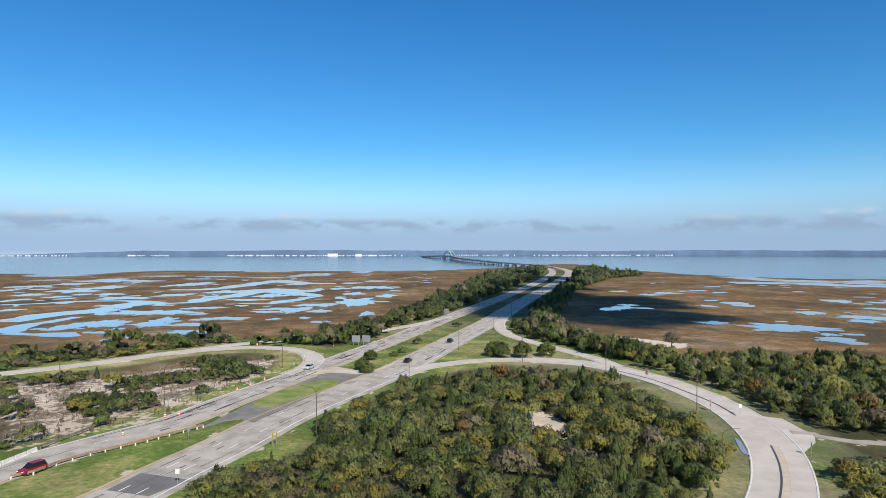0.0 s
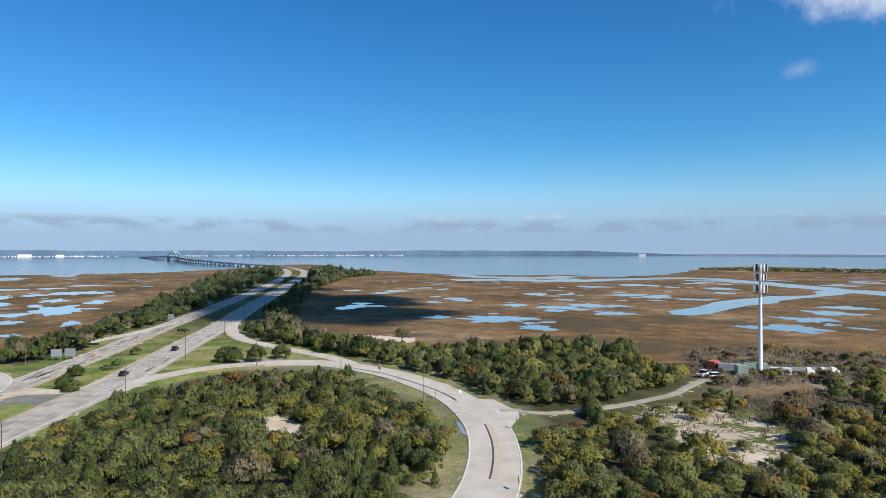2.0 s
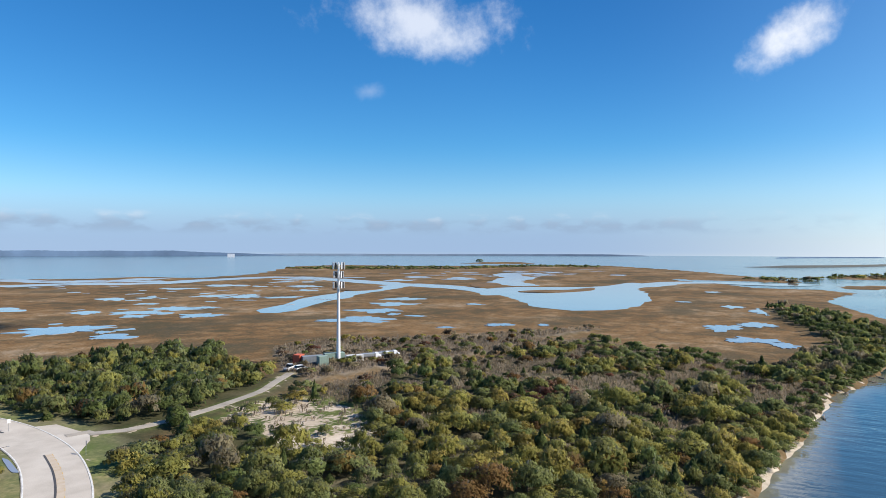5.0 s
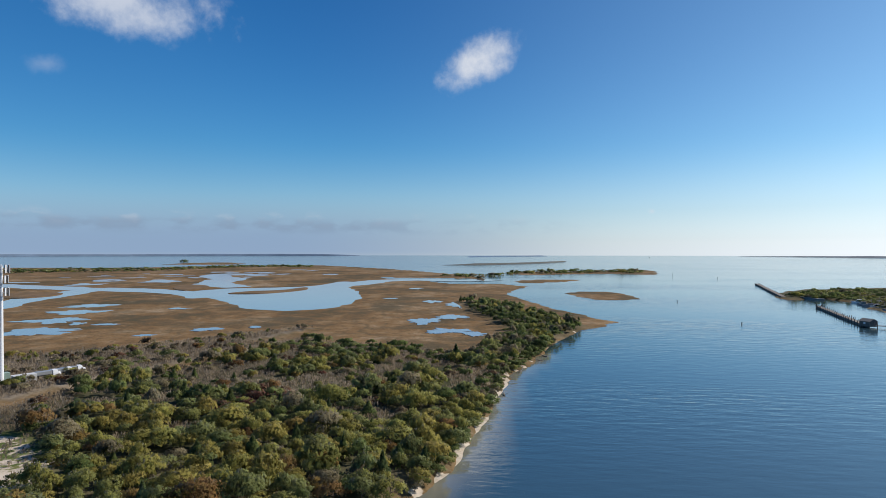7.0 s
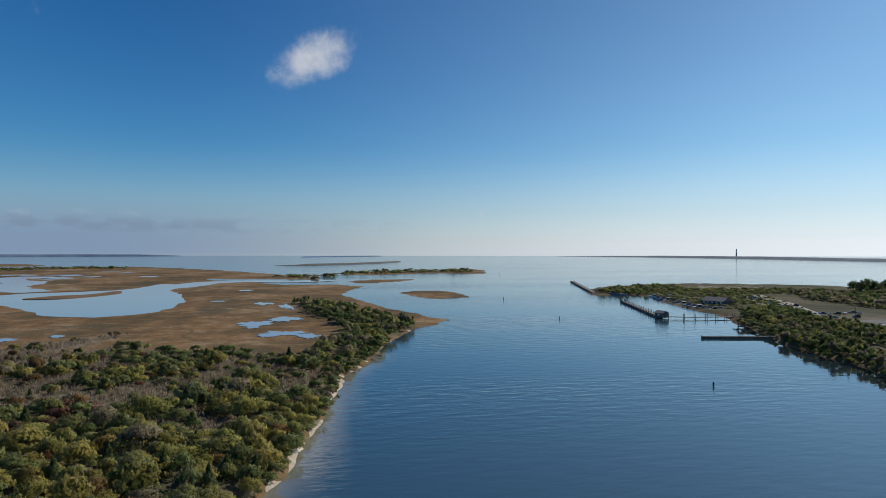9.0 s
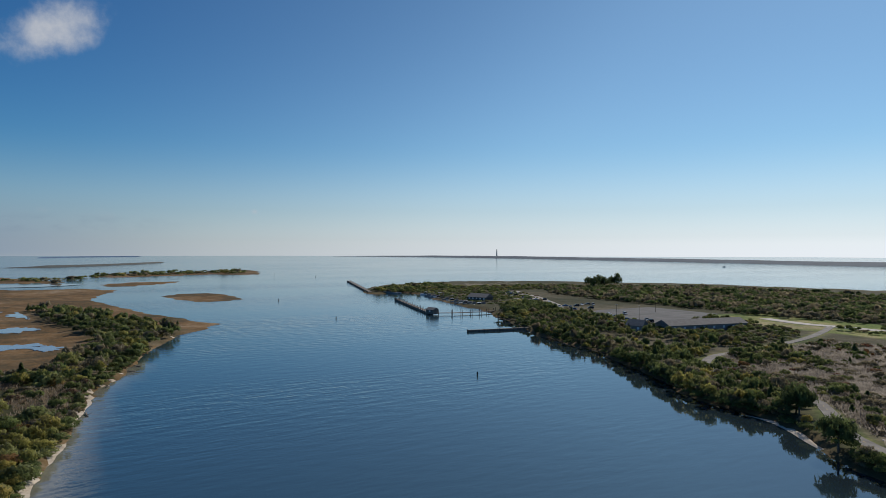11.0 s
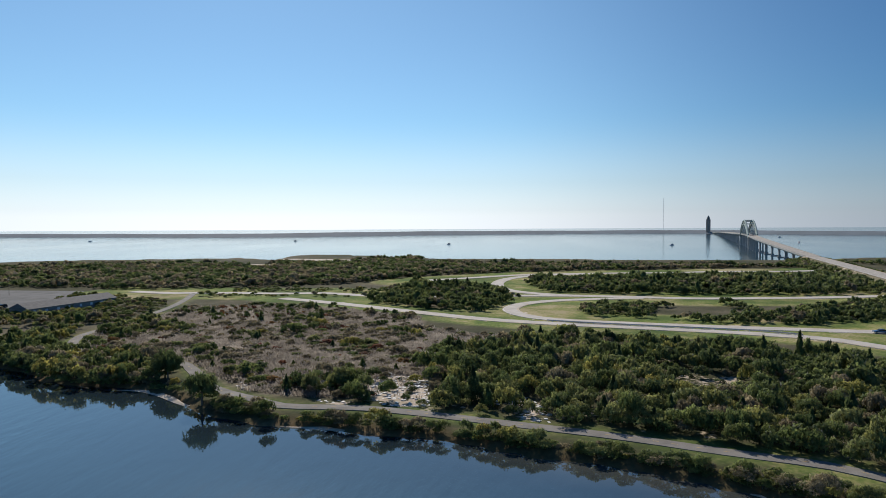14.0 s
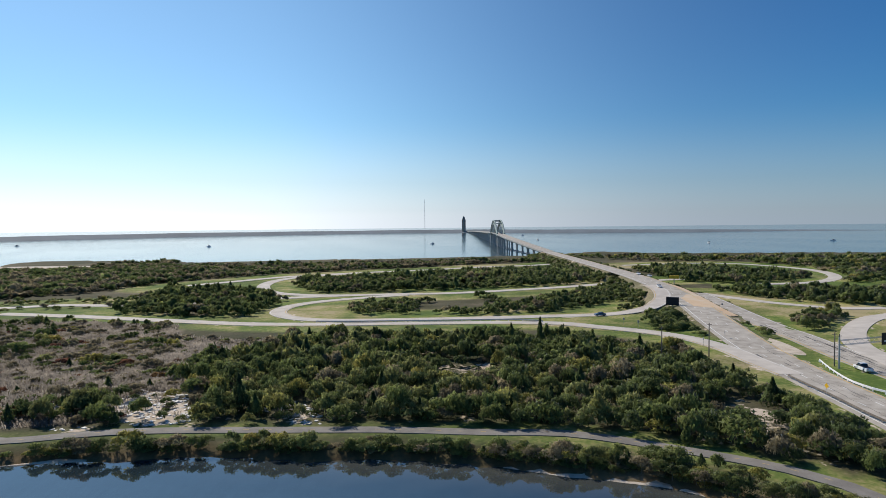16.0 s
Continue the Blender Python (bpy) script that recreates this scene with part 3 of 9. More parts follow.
ZONE_MEDIAN = [(-26.3, 204.7), (-17.0, 226.2), (-5.8, 271.9), (13.8, 335.4), (45.4, 437.7), (90.8, 611.7), (153.5, 854.4), (125.9, 737.4), (68.1, 521.8), (29.5, 384.6), (4.4, 306.8), (-10.3, 261.6), (-19.1, 226.9)]
ZONE_WEST = [(-131.0, 187.0), (-113.5, 185.6), (-96.4, 198.3), (-85.4, 210.5), (-71.4, 219.5), (-58.7, 231.1), (-53.0, 201.8), (-59.0, 172.0), (-65.1, 150.4), (-70.2, 134.4), (-75.6, 123.6), (-84.2, 120.2)]
ZONE_SHORE = [(244.9, -193.4), (247.9, -199.2), (228.7, -204.7), (192.4, -198.7), (168.4, -197.2), (164.2, -218.4), (150.7, -195.0), (121.4, -161.4), (99.6, -153.7), (93.5, -161.8), (89.8, -149.5), (92.3, -142.4), (99.2, -142.1), (112.0, -143.7), (132.3, -154.9), (157.9, -166.1), (187.1, -179.9)]
ZONE_BANK = [(47.7, -121.6), (39.1, -121.5), (29.9, -120.8), (10.6, -115.9), (-18.2, -107.9), (-32.1, -102.7), (-45.2, -97.0), (-52.3, -90.9), (-57.5, -83.3), (-62.1, -76.5), (-65.0, -72.3), (-58.3, -74.1), (-54.6, -79.0), (-46.0, -86.6), (-33.9, -93.7), (-17.1, -101.9), (1.0, -107.5), (14.9, -112.4), (28.5, -114.6), (46.1, -117.4), (51.3, -118.1), (61.2, -121.7), (67.5, -129.0), (64.2, -130.3), (55.3, -127.4)]
ZONE_SOUTH = [(54.7, -140.0), (52.8, -146.1), (49.2, -154.4), (30.0, -144.0), (23.8, -155.1), (23.8, -185.5), (4.4, -197.4), (-2.5, -216.8), (-71.0, -195.4), (-93.3, -179.5), (-108.8, -158.0), (-103.9, -132.5), (-101.7, -105.8), (-97.4, -91.1), (-88.3, -75.7), (-85.3, -73.0), (-78.5, -78.2), (-71.9, -88.7), (-62.3, -98.6), (-50.6, -108.4), (-30.4, -115.2), (-9.5, -121.1), (22.0, -128.9)]
ZONE_HEATH = [(156.0, -219.3), (146.0, -234.0), (153.7, -276.6), (113.8, -292.2), (74.5, -277.1), (40.0, -256.5), (21.2, -135.9), (34.7, -136.2), (46.7, -134.7), (63.3, -139.6), (79.5, -154.9), (92.7, -166.9), (111.7, -172.4), (136.7, -185.2)]
ZONE_MARINA = [(340.7, -273.9), (254.1, -262.4), (207.1, -246.9), (162.8, -242.0), (161.9, -254.6), (160.3, -229.6), (170.9, -219.1), (201.4, -215.6), (245.5, -215.9)]
ZONE_FAR_SOUTH = [(542.9, -436.3), (490.1, -509.7), (446.7, -572.5), (321.2, -601.3), (227.1, -545.6), (243.1, -624.4), (111.4, -714.5), (71.9, -461.1), (111.0, -412.9), (149.5, -383.9), (192.5, -360.5), (240.0, -356.6), (318.0, -365.7), (362.7, -361.4), (448.0, -373.3)]
ZONE_FAR_SOUTH_B = [(101.0, -613.5), (12.2, -610.7), (-103.3, -599.0), (-215.2, -591.1), (-257.6, -605.7), (-262.0, -574.0), (-174.8, -555.5), (-61.9, -525.3), (1.8, -506.3), (75.9, -459.0), (111.2, -399.2), (147.6, -383.4), (226.9, -591.2)]
ZONE_INNER_A = [(73.0, -311.0), (66.9, -404.5), (10.6, -367.4), (1.4, -334.1), (6.4, -301.7), (15.0, -273.3), (47.3, -283.6), (73.8, -304.3)]
ZONE_INNER_B = [(-5.3, -409.5), (-13.2, -437.4), (-52.2, -442.6), (-102.7, -450.4), (-191.1, -472.2), (-218.3, -411.2), (-221.7, -385.7), (-166.1, -355.8), (-126.8, -348.4), (-60.0, -349.2), (-16.8, -358.1)]
ZONE_INNER_C = [(-27.0, -284.7), (-32.4, -299.7), (-49.7, -305.7), (-74.5, -302.3), (-77.4, -302.6), (-60.5, -290.1), (-54.4, -261.1), (-31.0, -265.2)]
ZONE_INNER_F = [(-59.0, -259.6), (-61.7, -260.6), (-82.6, -263.2), (-97.9, -265.4), (-91.3, -250.9), (-74.0, -251.3)]
ZONE_INNER_G = [(-102.2, -269.6), (-126.4, -297.6), (-169.0, -318.4), (-203.2, -334.2), (-205.7, -327.3), (-174.7, -287.2), (-130.7, -256.6), (-106.1, -249.6), (-94.1, -255.3), (-94.8, -301.6), (-99.3, -321.1), (-103.0, -308.4)]
ZONE_FAR_WEST = [(-312.0, -668.3), (-331.4, -624.4), (-448.8, -556.7), (-575.7, -497.8), (-352.0, -304.0), (-325.3, -313.7), (-371.1, -358.9), (-408.2, -415.1), (-411.3, -510.1), (-350.1, -526.8), (-315.7, -571.2)]
ZONE_INNER_D = [(-265.8, -445.3), (-295.4, -436.9), (-319.0, -434.3), (-334.2, -414.4), (-339.2, -364.1), (-343.9, -349.5), (-309.0, -331.6), (-264.6, -327.9), (-242.1, -351.9)]
ZONE_INNER_E = [(-228.5, -306.1), (-250.1, -288.0), (-290.9, -273.4), (-304.0, -262.5), (-259.7, -224.1), (-244.1, -229.2), (-233.4, -243.5), (-227.3, -269.3)]
CLEARING = [(99.1, 119.8), (112.7, 124.4), (123.4, 120.3), (128.4, 108.8), (121.0, 92.3), (112.5, 81.5), (101.6, 75.5), (90.9, 75.7), (86.0, 79.5), (90.5, 89.0), (94.8, 101.0)]
SAND_LOOP = [(17.0, 148.4), (21.4, 154.1), (26.0, 149.6), (27.8, 137.2), (27.9, 128.3), (22.4, 122.9), (17.4, 129.5)]
SAND_MARSH = [(70.6, 286.4), (83.4, 286.4), (96.2, 271.9), (105.2, 266.9), (94.0, 252.8), (78.2, 252.8), (70.2, 265.2)]
LAWN_RAMP = [(-7.6, 217.1), (3.6, 252.8), (23.9, 311.2), (26.2, 290.2), (33.4, 255.8), (51.8, 226.2), (35.6, 226.2), (17.5, 227.4), (1.2, 219.3)]
LAWN_MEDIAN = [(-47.9, 155.8), (-44.0, 173.4), (-37.4, 187.0), (-31.3, 190.3), (-25.4, 197.2), (-37.7, 197.2), (-34.3, 208.7), (-19.2, 255.8), (4.6, 322.9), (46.3, 446.8), (59.2, 487.2), (4.0, 277.2), (-12.9, 226.2), (-26.0, 201.8), (-30.7, 187.0), (-34.7, 173.4), (-40.4, 159.3), (-45.5, 154.7)]
LOT = [(291.3, -261.4), (309.1, -298.0), (307.9, -344.4), (254.1, -344.2), (235.2, -311.2), (225.9, -261.0), (227.8, -242.6), (245.1, -236.3), (265.7, -243.4)]
LOT_FAR = [(490.6, -349.9), (498.2, -372.2), (415.0, -336.4), (339.5, -295.3), (322.5, -273.3), (361.9, -283.0), (427.3, -313.4)]
BEACH_STRIP = [(238.9, -622.5), (262.1, -683.3), (213.2, -680.1), (158.3, -657.9), (138.7, -604.1), (189.2, -603.3)]
PONDS_WEST_NEAR = [(-334, 485, 5.6, 26.6, 0), (-359, 551, 12.8, 20.6, 0), (-440, 672, 20.4, 25.5, 0), (-420, 612, 8.8, 16.9, 0), (-398, 625, 9.2, 13.2, 0), (-422, 722, 22.6, 23.5, 0), (-349, 600, 21.4, 28.5, 0), (-349, 653, 20.4, 33.7, 0), (-317, 555, 9.2, 10.4, 0), (-321, 525, 9.4, 12.4, 0), (-303, 507, 5.4, 11.6, 0), (-293, 558, 12.5, 14.1, 0), (-259, 513, 19.9, 17.8, 0), (-435, 838, 17.6, 23.8, 0), (-411, 793, 53.8, 35.5, 0), (-239, 444, 5.9, 6.7, 0), (-232, 548, 15.7, 16.9, 0), (-297, 683, 5.5, 15.8, 0), (-283, 716, 19.8, 40.6, 0), (-263, 584, 2.1, 11.5, 0)]
PONDS_WEST_MID = [(-182, 396, 23.4, 19.5, 0), (-185, 333, 14.2, 24.0, 0), (-162, 313, 3.9, 4.4, 0), (-156, 345, 6.5, 27.0, 0), (-154, 333, 9.7, 8.8, 0), (-148, 348, 3.4, 5.5, 0), (-133, 332, 10.7, 7.5, 0), (-162, 301, 8.7, 4.1, 0), (-121, 301, 11.1, 8.2, 0), (-161, 426, 11.8, 10.3, 0), (-124, 362, 12.9, 8.9, 0), (-146, 276, 4.0, 3.4, 0), (-138, 283, 6.0, 3.6, 0), (-201, 314, 3.5, 3.3, 0), (-150, 386, 6.2, 5.0, 0), (-198, 448, 8.0, 6.8, 0), (-281, 411, 6.4, 9.5, 0), (-194, 528, 5.2, 15.7, 0), (-202, 588, 15.8, 23.4, 0), (-147, 541, 14.0, 23.2, 0)]
PONDS_WEST_FAR = [(-124, 612, 6.8, 33.9, 0), (-104, 638, 10.0, 18.4, 0), (-79, 565, 8.3, 21.7, 0), (-73, 657, 23.5, 29.3, 0), (-48, 538, 8.9, 19.6, 0), (-85, 519, 4.6, 12.2, 0), (-65, 477, 14.9, 38.8, 0), (-90, 450, 15.7, 13.7, 0), (-108, 420, 16.0, 8.0, 0), (-112, 401, 10.2, 7.3, 0), (-96, 413, 8.3, 23.1, 0), (-79, 405, 7.6, 11.1, 0), (-153, 496, 16.6, 11.1, 0), (-47, 389, 4.3, 15.4, 0), (-67, 345, 5.4, 5.4, 0), (-96, 359, 3.5, 5.8, 0), (-80, 365, 3.3, 6.0, 0), (-141, 444, 4.4, 6.7, 0), (-202, 987, 26.5, 77.4, 0), (-141, 1097, 19.6, 54.4, 0)]
PONDS_WEST_RIM = [(-582, 945, 46.4, 30.2, 0), (-413, 935, 33.4, 19.7, 0), (-326, 915, 28.6, 18.9, 0), (-243, 879, 35.4, 17.4, 0), (-505, 814, 21.8, 15.0, 0), (-80, 786, 21.1, 13.9, 0), (-330, 496, 8.9, 5.5, 0), (-366, 746, 10.0, 12.6, 0), (-328, 846, 15.1, 16.1, 0), (-166, 716, 12.8, 17.4, 0), (-107, 740, 11.6, 18.5, 0)]
PONDS_EAST_NEAR = [(173, 319, 19.7, 20.4, 322), (145, 340, 8.9, 7.4, 322), (117, 424, 10.0, 20.0, 322), (131, 448, 6.9, 9.1, 322), (199, 571, 8.1, 15.5, 323), (180, 550, 9.6, 10.6, 323), (179, 293, 4.3, 5.3, 322), (254, 318, 12.4, 13.0, 322), (246, 365, 17.6, 13.0, 322), (276, 370, 14.4, 19.2, 322), (302, 484, 11.1, 18.2, 323), (229, 394, 10.0, 11.6, 322), (253, 580, 6.5, 10.4, 323), (227, 599, 4.3, 8.8, 323), (289, 420, 7.3, 8.8, 323), (367, 443, 15.5, 14.9, 323)]
PONDS_EAST_MID = [(287, 223, 19.8, 17.6, 298), (335, 247, 16.5, 15.4, 299), (382, 266, 18.6, 14.6, 299), (426, 286, 18.2, 14.8, 299), (322, 224, 4.2, 6.9, 298), (320, 207, 6.1, 5.2, 298), (281, 163, 4.6, 3.8, 298), (308, 143, 6.1, 4.2, 298), (319, 125, 2.4, 2.6, 298), (396, 342, 6.3, 12.0, 299), (376, 415, 14.0, 16.6, 299), (387, 382, 13.9, 12.7, 299), (291, 359, 11.3, 7.1, 299), (483, 560, 24.3, 22.9, 299), (517, 478, 18.1, 21.6, 299), (502, 405, 16.9, 13.8, 299), (418, 556, 22.2, 13.8, 299), (426, 708, 37.2, 28.9, 299), (489, 722, 33.8, 24.1, 299), (449, 793, 40.2, 25.1, 299)]
PONDS_PENINSULA = [(461, 24, 12.3, 28.8, 270), (486, 49, 6.9, 13.3, 270), (649, 83, 6.9, 11.4, 270), (514, 86, 4.6, 7.2, 270), (352, 40, 8.8, 16.8, 270), (375, 26, 10.0, 12.7, 270), (310, 22, 10.0, 10.8, 270), (299, 10, 5.3, 8.1, 270), (304, 29, 4.9, 6.2, 270), (411, 214, 7.2, 6.4, 270), (304, 144, 7.0, 6.9, 270), (315, 123, 3.3, 3.8, 270), (829, 359, 11.7, 67.4, 270), (995, 414, 17.5, 48.1, 271), (1067, 397, 14.1, 27.2, 271), (1020, 271, 12.6, 29.0, 271)]
LAKE = [(576.5, 290.3), (510.7, 240.2), (450.6, 195.0), (408.4, 161.9), (403.8, 135.9), (412.8, 119.3), (436.6, 110.2), (497.1, 110.1), (589.1, 128.9), (672.5, 157.8), (736.9, 153.6), (788.3, 192.0), (682.8, 203.8), (648.1, 243.8), (630.1, 276.0)]
CREEK_A = [(287.7, 294.9, 18.2), (303.3, 304.3, 39.7), (341.8, 321.1, 47.8), (416.9, 354.0, 52.7), (506.0, 379.7, 62.4), (574.7, 396.9, 65.5), (630.8, 391.7, 62.0)]
CREEK_B = [(667.3, 627.1, 72.8), (650.4, 524.2, 92.7), (611.4, 426.2, 87.1), (597.4, 356.4, 87.3), (560.2, 282.1, 71.1), (515.6, 231.4, 57.6)]
CREEK_C = [(701.3, 170.8, 91.5), (812.8, 148.6, 118.1), (844.5, 92.6, 121.7), (828.4, 40.3, 127.3), (863.2, 4.6, 150.2)]
CREEK_D = [(656.4, 273.8, 45.4), (712.0, 327.2, 83.1), (854.5, 374.4, 117.7), (945.1, 434.3, 146.7), (1036.7, 432.4, 85.0)]
CREEK_E = [(-241.8, 345.1, 21.5), (-239.4, 365.0, 21.7), (-236.8, 387.3, 21.7), (-227.4, 401.3, 26.2), (-223.2, 420.4, 22.4), (-222.7, 445.7, 21.5), (-222.5, 464.4, 27.3), (-211.3, 464.4, 23.4), (-200.9, 464.4, 8.6), (-186.1, 474.4, 12.2), (-187.7, 501.2, 22.7), (-184.9, 525.0, 24.9), (-177.3, 537.7, 20.9), (-176.0, 572.4, 23.7), (-174.8, 603.6, 39.5), (-163.1, 620.5, 48.8), (-148.5, 595.5, 38.5), (-126.7, 558.0, 22.5), (-105.2, 537.7, 15.7)]
CREEK_H = [(-105.2, 537.7, 13.1), (-111.8, 512.8, 9.5), (-121.7, 479.5, 16.6), (-125.7, 459.6, 7.6), (-149.0, 464.4, 7.8)]
CREEK_I = [(-315.5, 450.3, 7.3), (-297.4, 459.6, 7.6), (-280.3, 479.5, 12.5), (-257.4, 484.7, 8.5), (-235.7, 484.7, 12.7), (-219.0, 469.3, 19.9)]
CREEK_J = [(-209.2, 298.6, 11.3), (-209.4, 304.7, 15.1), (-214.1, 315.6, 14.4), (-217.6, 327.2, 13.5), (-218.2, 337.2, 10.3), (-215.4, 342.4, 8.5), (-214.6, 356.2, 6.9), (-213.6, 371.1, 7.5)]
CREEK_K = [(-206.5, 298.6, 9.7), (-193.3, 294.6, 6.3), (-186.7, 294.6, 11.0), (-178.8, 294.6, 14.1), (-167.2, 287.0, 5.9)]
CREEK_L = [(-268.4, 620.5, 13.9), (-240.7, 620.5, 18.1), (-227.7, 638.4, 22.1), (-220.4, 677.5, 24.9), (-203.0, 799.7, 28.9), (-179.0, 758.7, 31.2), (-146.9, 733.5, 25.3), (-123.9, 733.5, 19.4)]
CREEK_F = [(341.5, 747.9, 73.9), (413.2, 732.0, 62.9), (463.9, 675.2, 90.7), (564.2, 682.0, 88.4), (668.2, 675.3, 101.3), (679.7, 596.7, 72.7)]
CREEK_G = [(414.9, 917.4, 62.5), (427.0, 801.5, 98.6), (466.2, 760.4, 107.3), (551.7, 787.3, 137.0)]
BRIDGE_SOUTH = [(-722.8, -2446.0, 4.0), (-637.0, -2087.0, 10.0), (-466.1, -1435.2, 17.0), (-379.4, -1101.1, 20.0), (-322.4, -884.7, 17.0), (-299.1, -757.9, 12.0), (-281.1, -645.2, 7.0)]
BRIDGE_NORTH = [(238.1, 1325.4, 1.6), (214.1, 1442.8, 4.0), (161.5, 1558.0, 6.0), (105.4, 1786.4, 9.0), (65.6, 2038.7, 11.0), (25.1, 2548.4, 14.0), (-22.1, 2744.4, 12.0), (-116.2, 3334.4, 3.0)]
SHORE_NORTH = [(-2632.1, 3756.1), (-2046.6, 3920.6), (-1345.7, 3920.6), (-644.8, 3920.6), (0.0, 4100.2), (791.6, 4100.2), (1524.6, 4100.2), (2257.6, 4000.0), (2900.0, 3700.0), (3400.0, 3300.0)]
SHORE_SOUTH = [(4419.5, -1625.0), (3901.5, -2003.0), (3115.0, -2176.7), (2051.9, -2133.7), (1323.0, -2040.8), (869.2, -2000.4), (380.1, -2323.3), (5.9, -2477.8), (-628.2, -2499.9), (-992.3, -2124.8), (-1328.5, -1933.0), (-1716.2, -1844.4), (-1977.8, -1711.9)]
SHORE_EAST = [(1693.6, 146.3), (1718.0, 84.7), (1820.5, -17.3), (1989.7, -130.1), (2273.7, -249.4)]
SHORE_EAST_FAR = [(3801.9, 175.6), (4197.2, -39.7), (4496.6, -359.1)]
LAMPS_NORTH = [(-26.1, 130.4), (-9.6, 179.2), (52.0, 201.8), (60.4, 150.4), (27.2, 216.0), (48.0, 108.7), (6.0, 238.8), (23.2, 292.2), (38.4, 354.8), (60.4, 433.3), (79.3, 504.3), (131.1, 679.2), (-68.7, 155.8), (-122.3, 201.8), (-100.5, 262.0), (-52.0, 204.7), (-22.0, 311.2), (-43.8, 252.8), (-3.9, 487.2)]
POLES_SOUTH = [(-99.6, -152.0), (-115.5, -153.3), (-139.3, -134.5), (-138.3, -132.1)]
BIG_SIGNS = [(-35.0, 254.3), (-30.9, 254.3), (2.0, 363.8), (26.4, 446.8)]
SMALL_SIGNS = [(-33.4, 123.6), (-32.8, 124.4), (-43.5, 103.5), (-51.2, 127.3), (-66.7, 153.6), (-47.4, 200.9), (69.0, 146.8), (-47.3, 217.1), (-138.1, -175.4), (-124.4, -167.7), (-114.4, -112.3), (-121.8, -210.3), (-123.5, -203.1), (-182.6, -233.9), (51.2, 87.3), (68.6, 117.8)]
CONES = [(-63.5, 144.4), (-61.3, 146.8), (-66.0, 130.4), (-56.0, 172.0), (-54.4, 178.4), (-52.3, 185.3), (-23.9, 262.0), (-74.3, 252.8)]
BARRICADES = [(63.9, 150.9), (60.8, 188.6)]
CARS_ROAD = [(-70.9, 109.2), (-12.0, 216.0), (3.0, 262.0), (-43.2, 203.8), (-142.0, -128.4), (-124.4, -233.4)]
CARS_BRIDGE = [(-212.9, -362.2), (-207.6, -341.5), (-205.4, -325.8), (-180.3, -277.5)]
RAIL_MEDIAN = [(-72.4, 106.0), (-70.0, 108.1), (-68.9, 112.7), (-65.9, 118.2), (-60.5, 124.4), (-56.4, 130.4), (-51.8, 136.6)]
RAIL_WEST = [(-77.6, 122.0), (-76.8, 126.5), (-75.6, 132.3), (-74.9, 139.1), (-73.9, 142.8)]
RAIL_SOUTH = [(-107.7, -88.9), (-109.8, -97.7), (-112.1, -104.9), (-114.7, -113.1), (-116.1, -119.2), (-118.7, -127.9)]
RAIL_WHITE = [(-139.9, -139.9), (-132.9, -128.5), (-128.1, -118.4), (-127.1, -112.4), (-127.3, -109.5)]
RAIL_LOW = [(-11.6, -250.8), (-28.6, -245.4), (-45.8, -241.4), (-63.0, -237.4), (-84.4, -232.1), (-95.8, -225.5)]
CROSSOVER = [(-52.5, 135.3), (-50.4, 146.8), (-47.9, 160.5), (-44.0, 173.4), (-38.3, 191.1), (-33.7, 204.7), (-23.8, 199.0), (-29.7, 180.7), (-34.6, 165.4), (-38.7, 152.5), (-42.0, 140.6), (-46.0, 143.4), (-48.7, 142.0)]
ISLAND = [(-46.9, 155.8), (-46.7, 162.3), (-44.0, 173.4), (-39.6, 181.4), (-34.1, 187.0), (-30.2, 183.8), (-30.8, 177.7), (-34.0, 170.0), (-38.2, 161.7), (-42.0, 154.7), (-44.9, 153.6)]
SAND_CROSS = [(-42.2, 193.7), (-35.8, 206.7), (-23.9, 200.0), (-16.3, 217.1), (-17.5, 208.7), (-25.2, 195.4), (-34.2, 197.2)]
DARK_PATCH = [(-53.8, 101.0), (-51.9, 108.7), (-42.3, 105.5), (-45.9, 98.5)]
MESSAGE_BOARD = [(-160.6, -237.3), (-212.0, -311.9)]
CANTILEVER = [(-138.3, -132.1), (-161.3, -133.6)]
BREAKWATER = [(771.6, -305.5), (555.1, -241.5)]
PIER_LONG = [(462.4, -224.6), (375.6, -200.5), (349.3, -193.4)]
DOCK_WALK = [(349.3, -193.4), (342.8, -205.3), (340.3, -225.0), (340.4, -240.6), (316.3, -232.1), (306.8, -235.6)]
PIER_NEAR = [(264.7, -167.7), (259.3, -201.0)]
PIER_SMALL_A = [(309.4, -217.4), (302.5, -236.6)]
PIER_SMALL_B = [(295.3, -211.5), (292.6, -228.9)]
KIOSK = [(348.8, -194.3)]
BOATS = [(509.6, -277.3), (489.2, -269.6), (475.4, -266.5), (467.9, -266.7), (455.1, -263.7), (443.0, -260.9), (431.3, -258.3), (420.2, -255.7), (409.5, -253.2), (403.5, -253.5), (397.7, -253.8), (392.0, -254.1), (386.3, -254.4), (388.8, -260.0), (470.4, -276.0), (497.4, -284.7), (457.0, -273.6)]
BIG_BOAT = [(545.8, -259.1)]
FAR_BOATS = [(-274.3, -1171.7), (134.7, -1235.7), (-690.5, -1772.2), (-544.8, -1306.1), (538.3, -1487.4), (-731.5, -972.9), (-992.6, -964.8), (1067.6, -1472.5), (3605.2, -851.1)]
BUOYS = [(170.4, -111.6), (354.9, -132.7), (504.8, -140.2), (1022.5, -276.5), (934.3, -315.9)]
DRIFTWOOD = [(176.1, -2.4), (241.4, -18.0), (231.7, -15.3), (209.4, -7.6), (234.9, 94.7)]
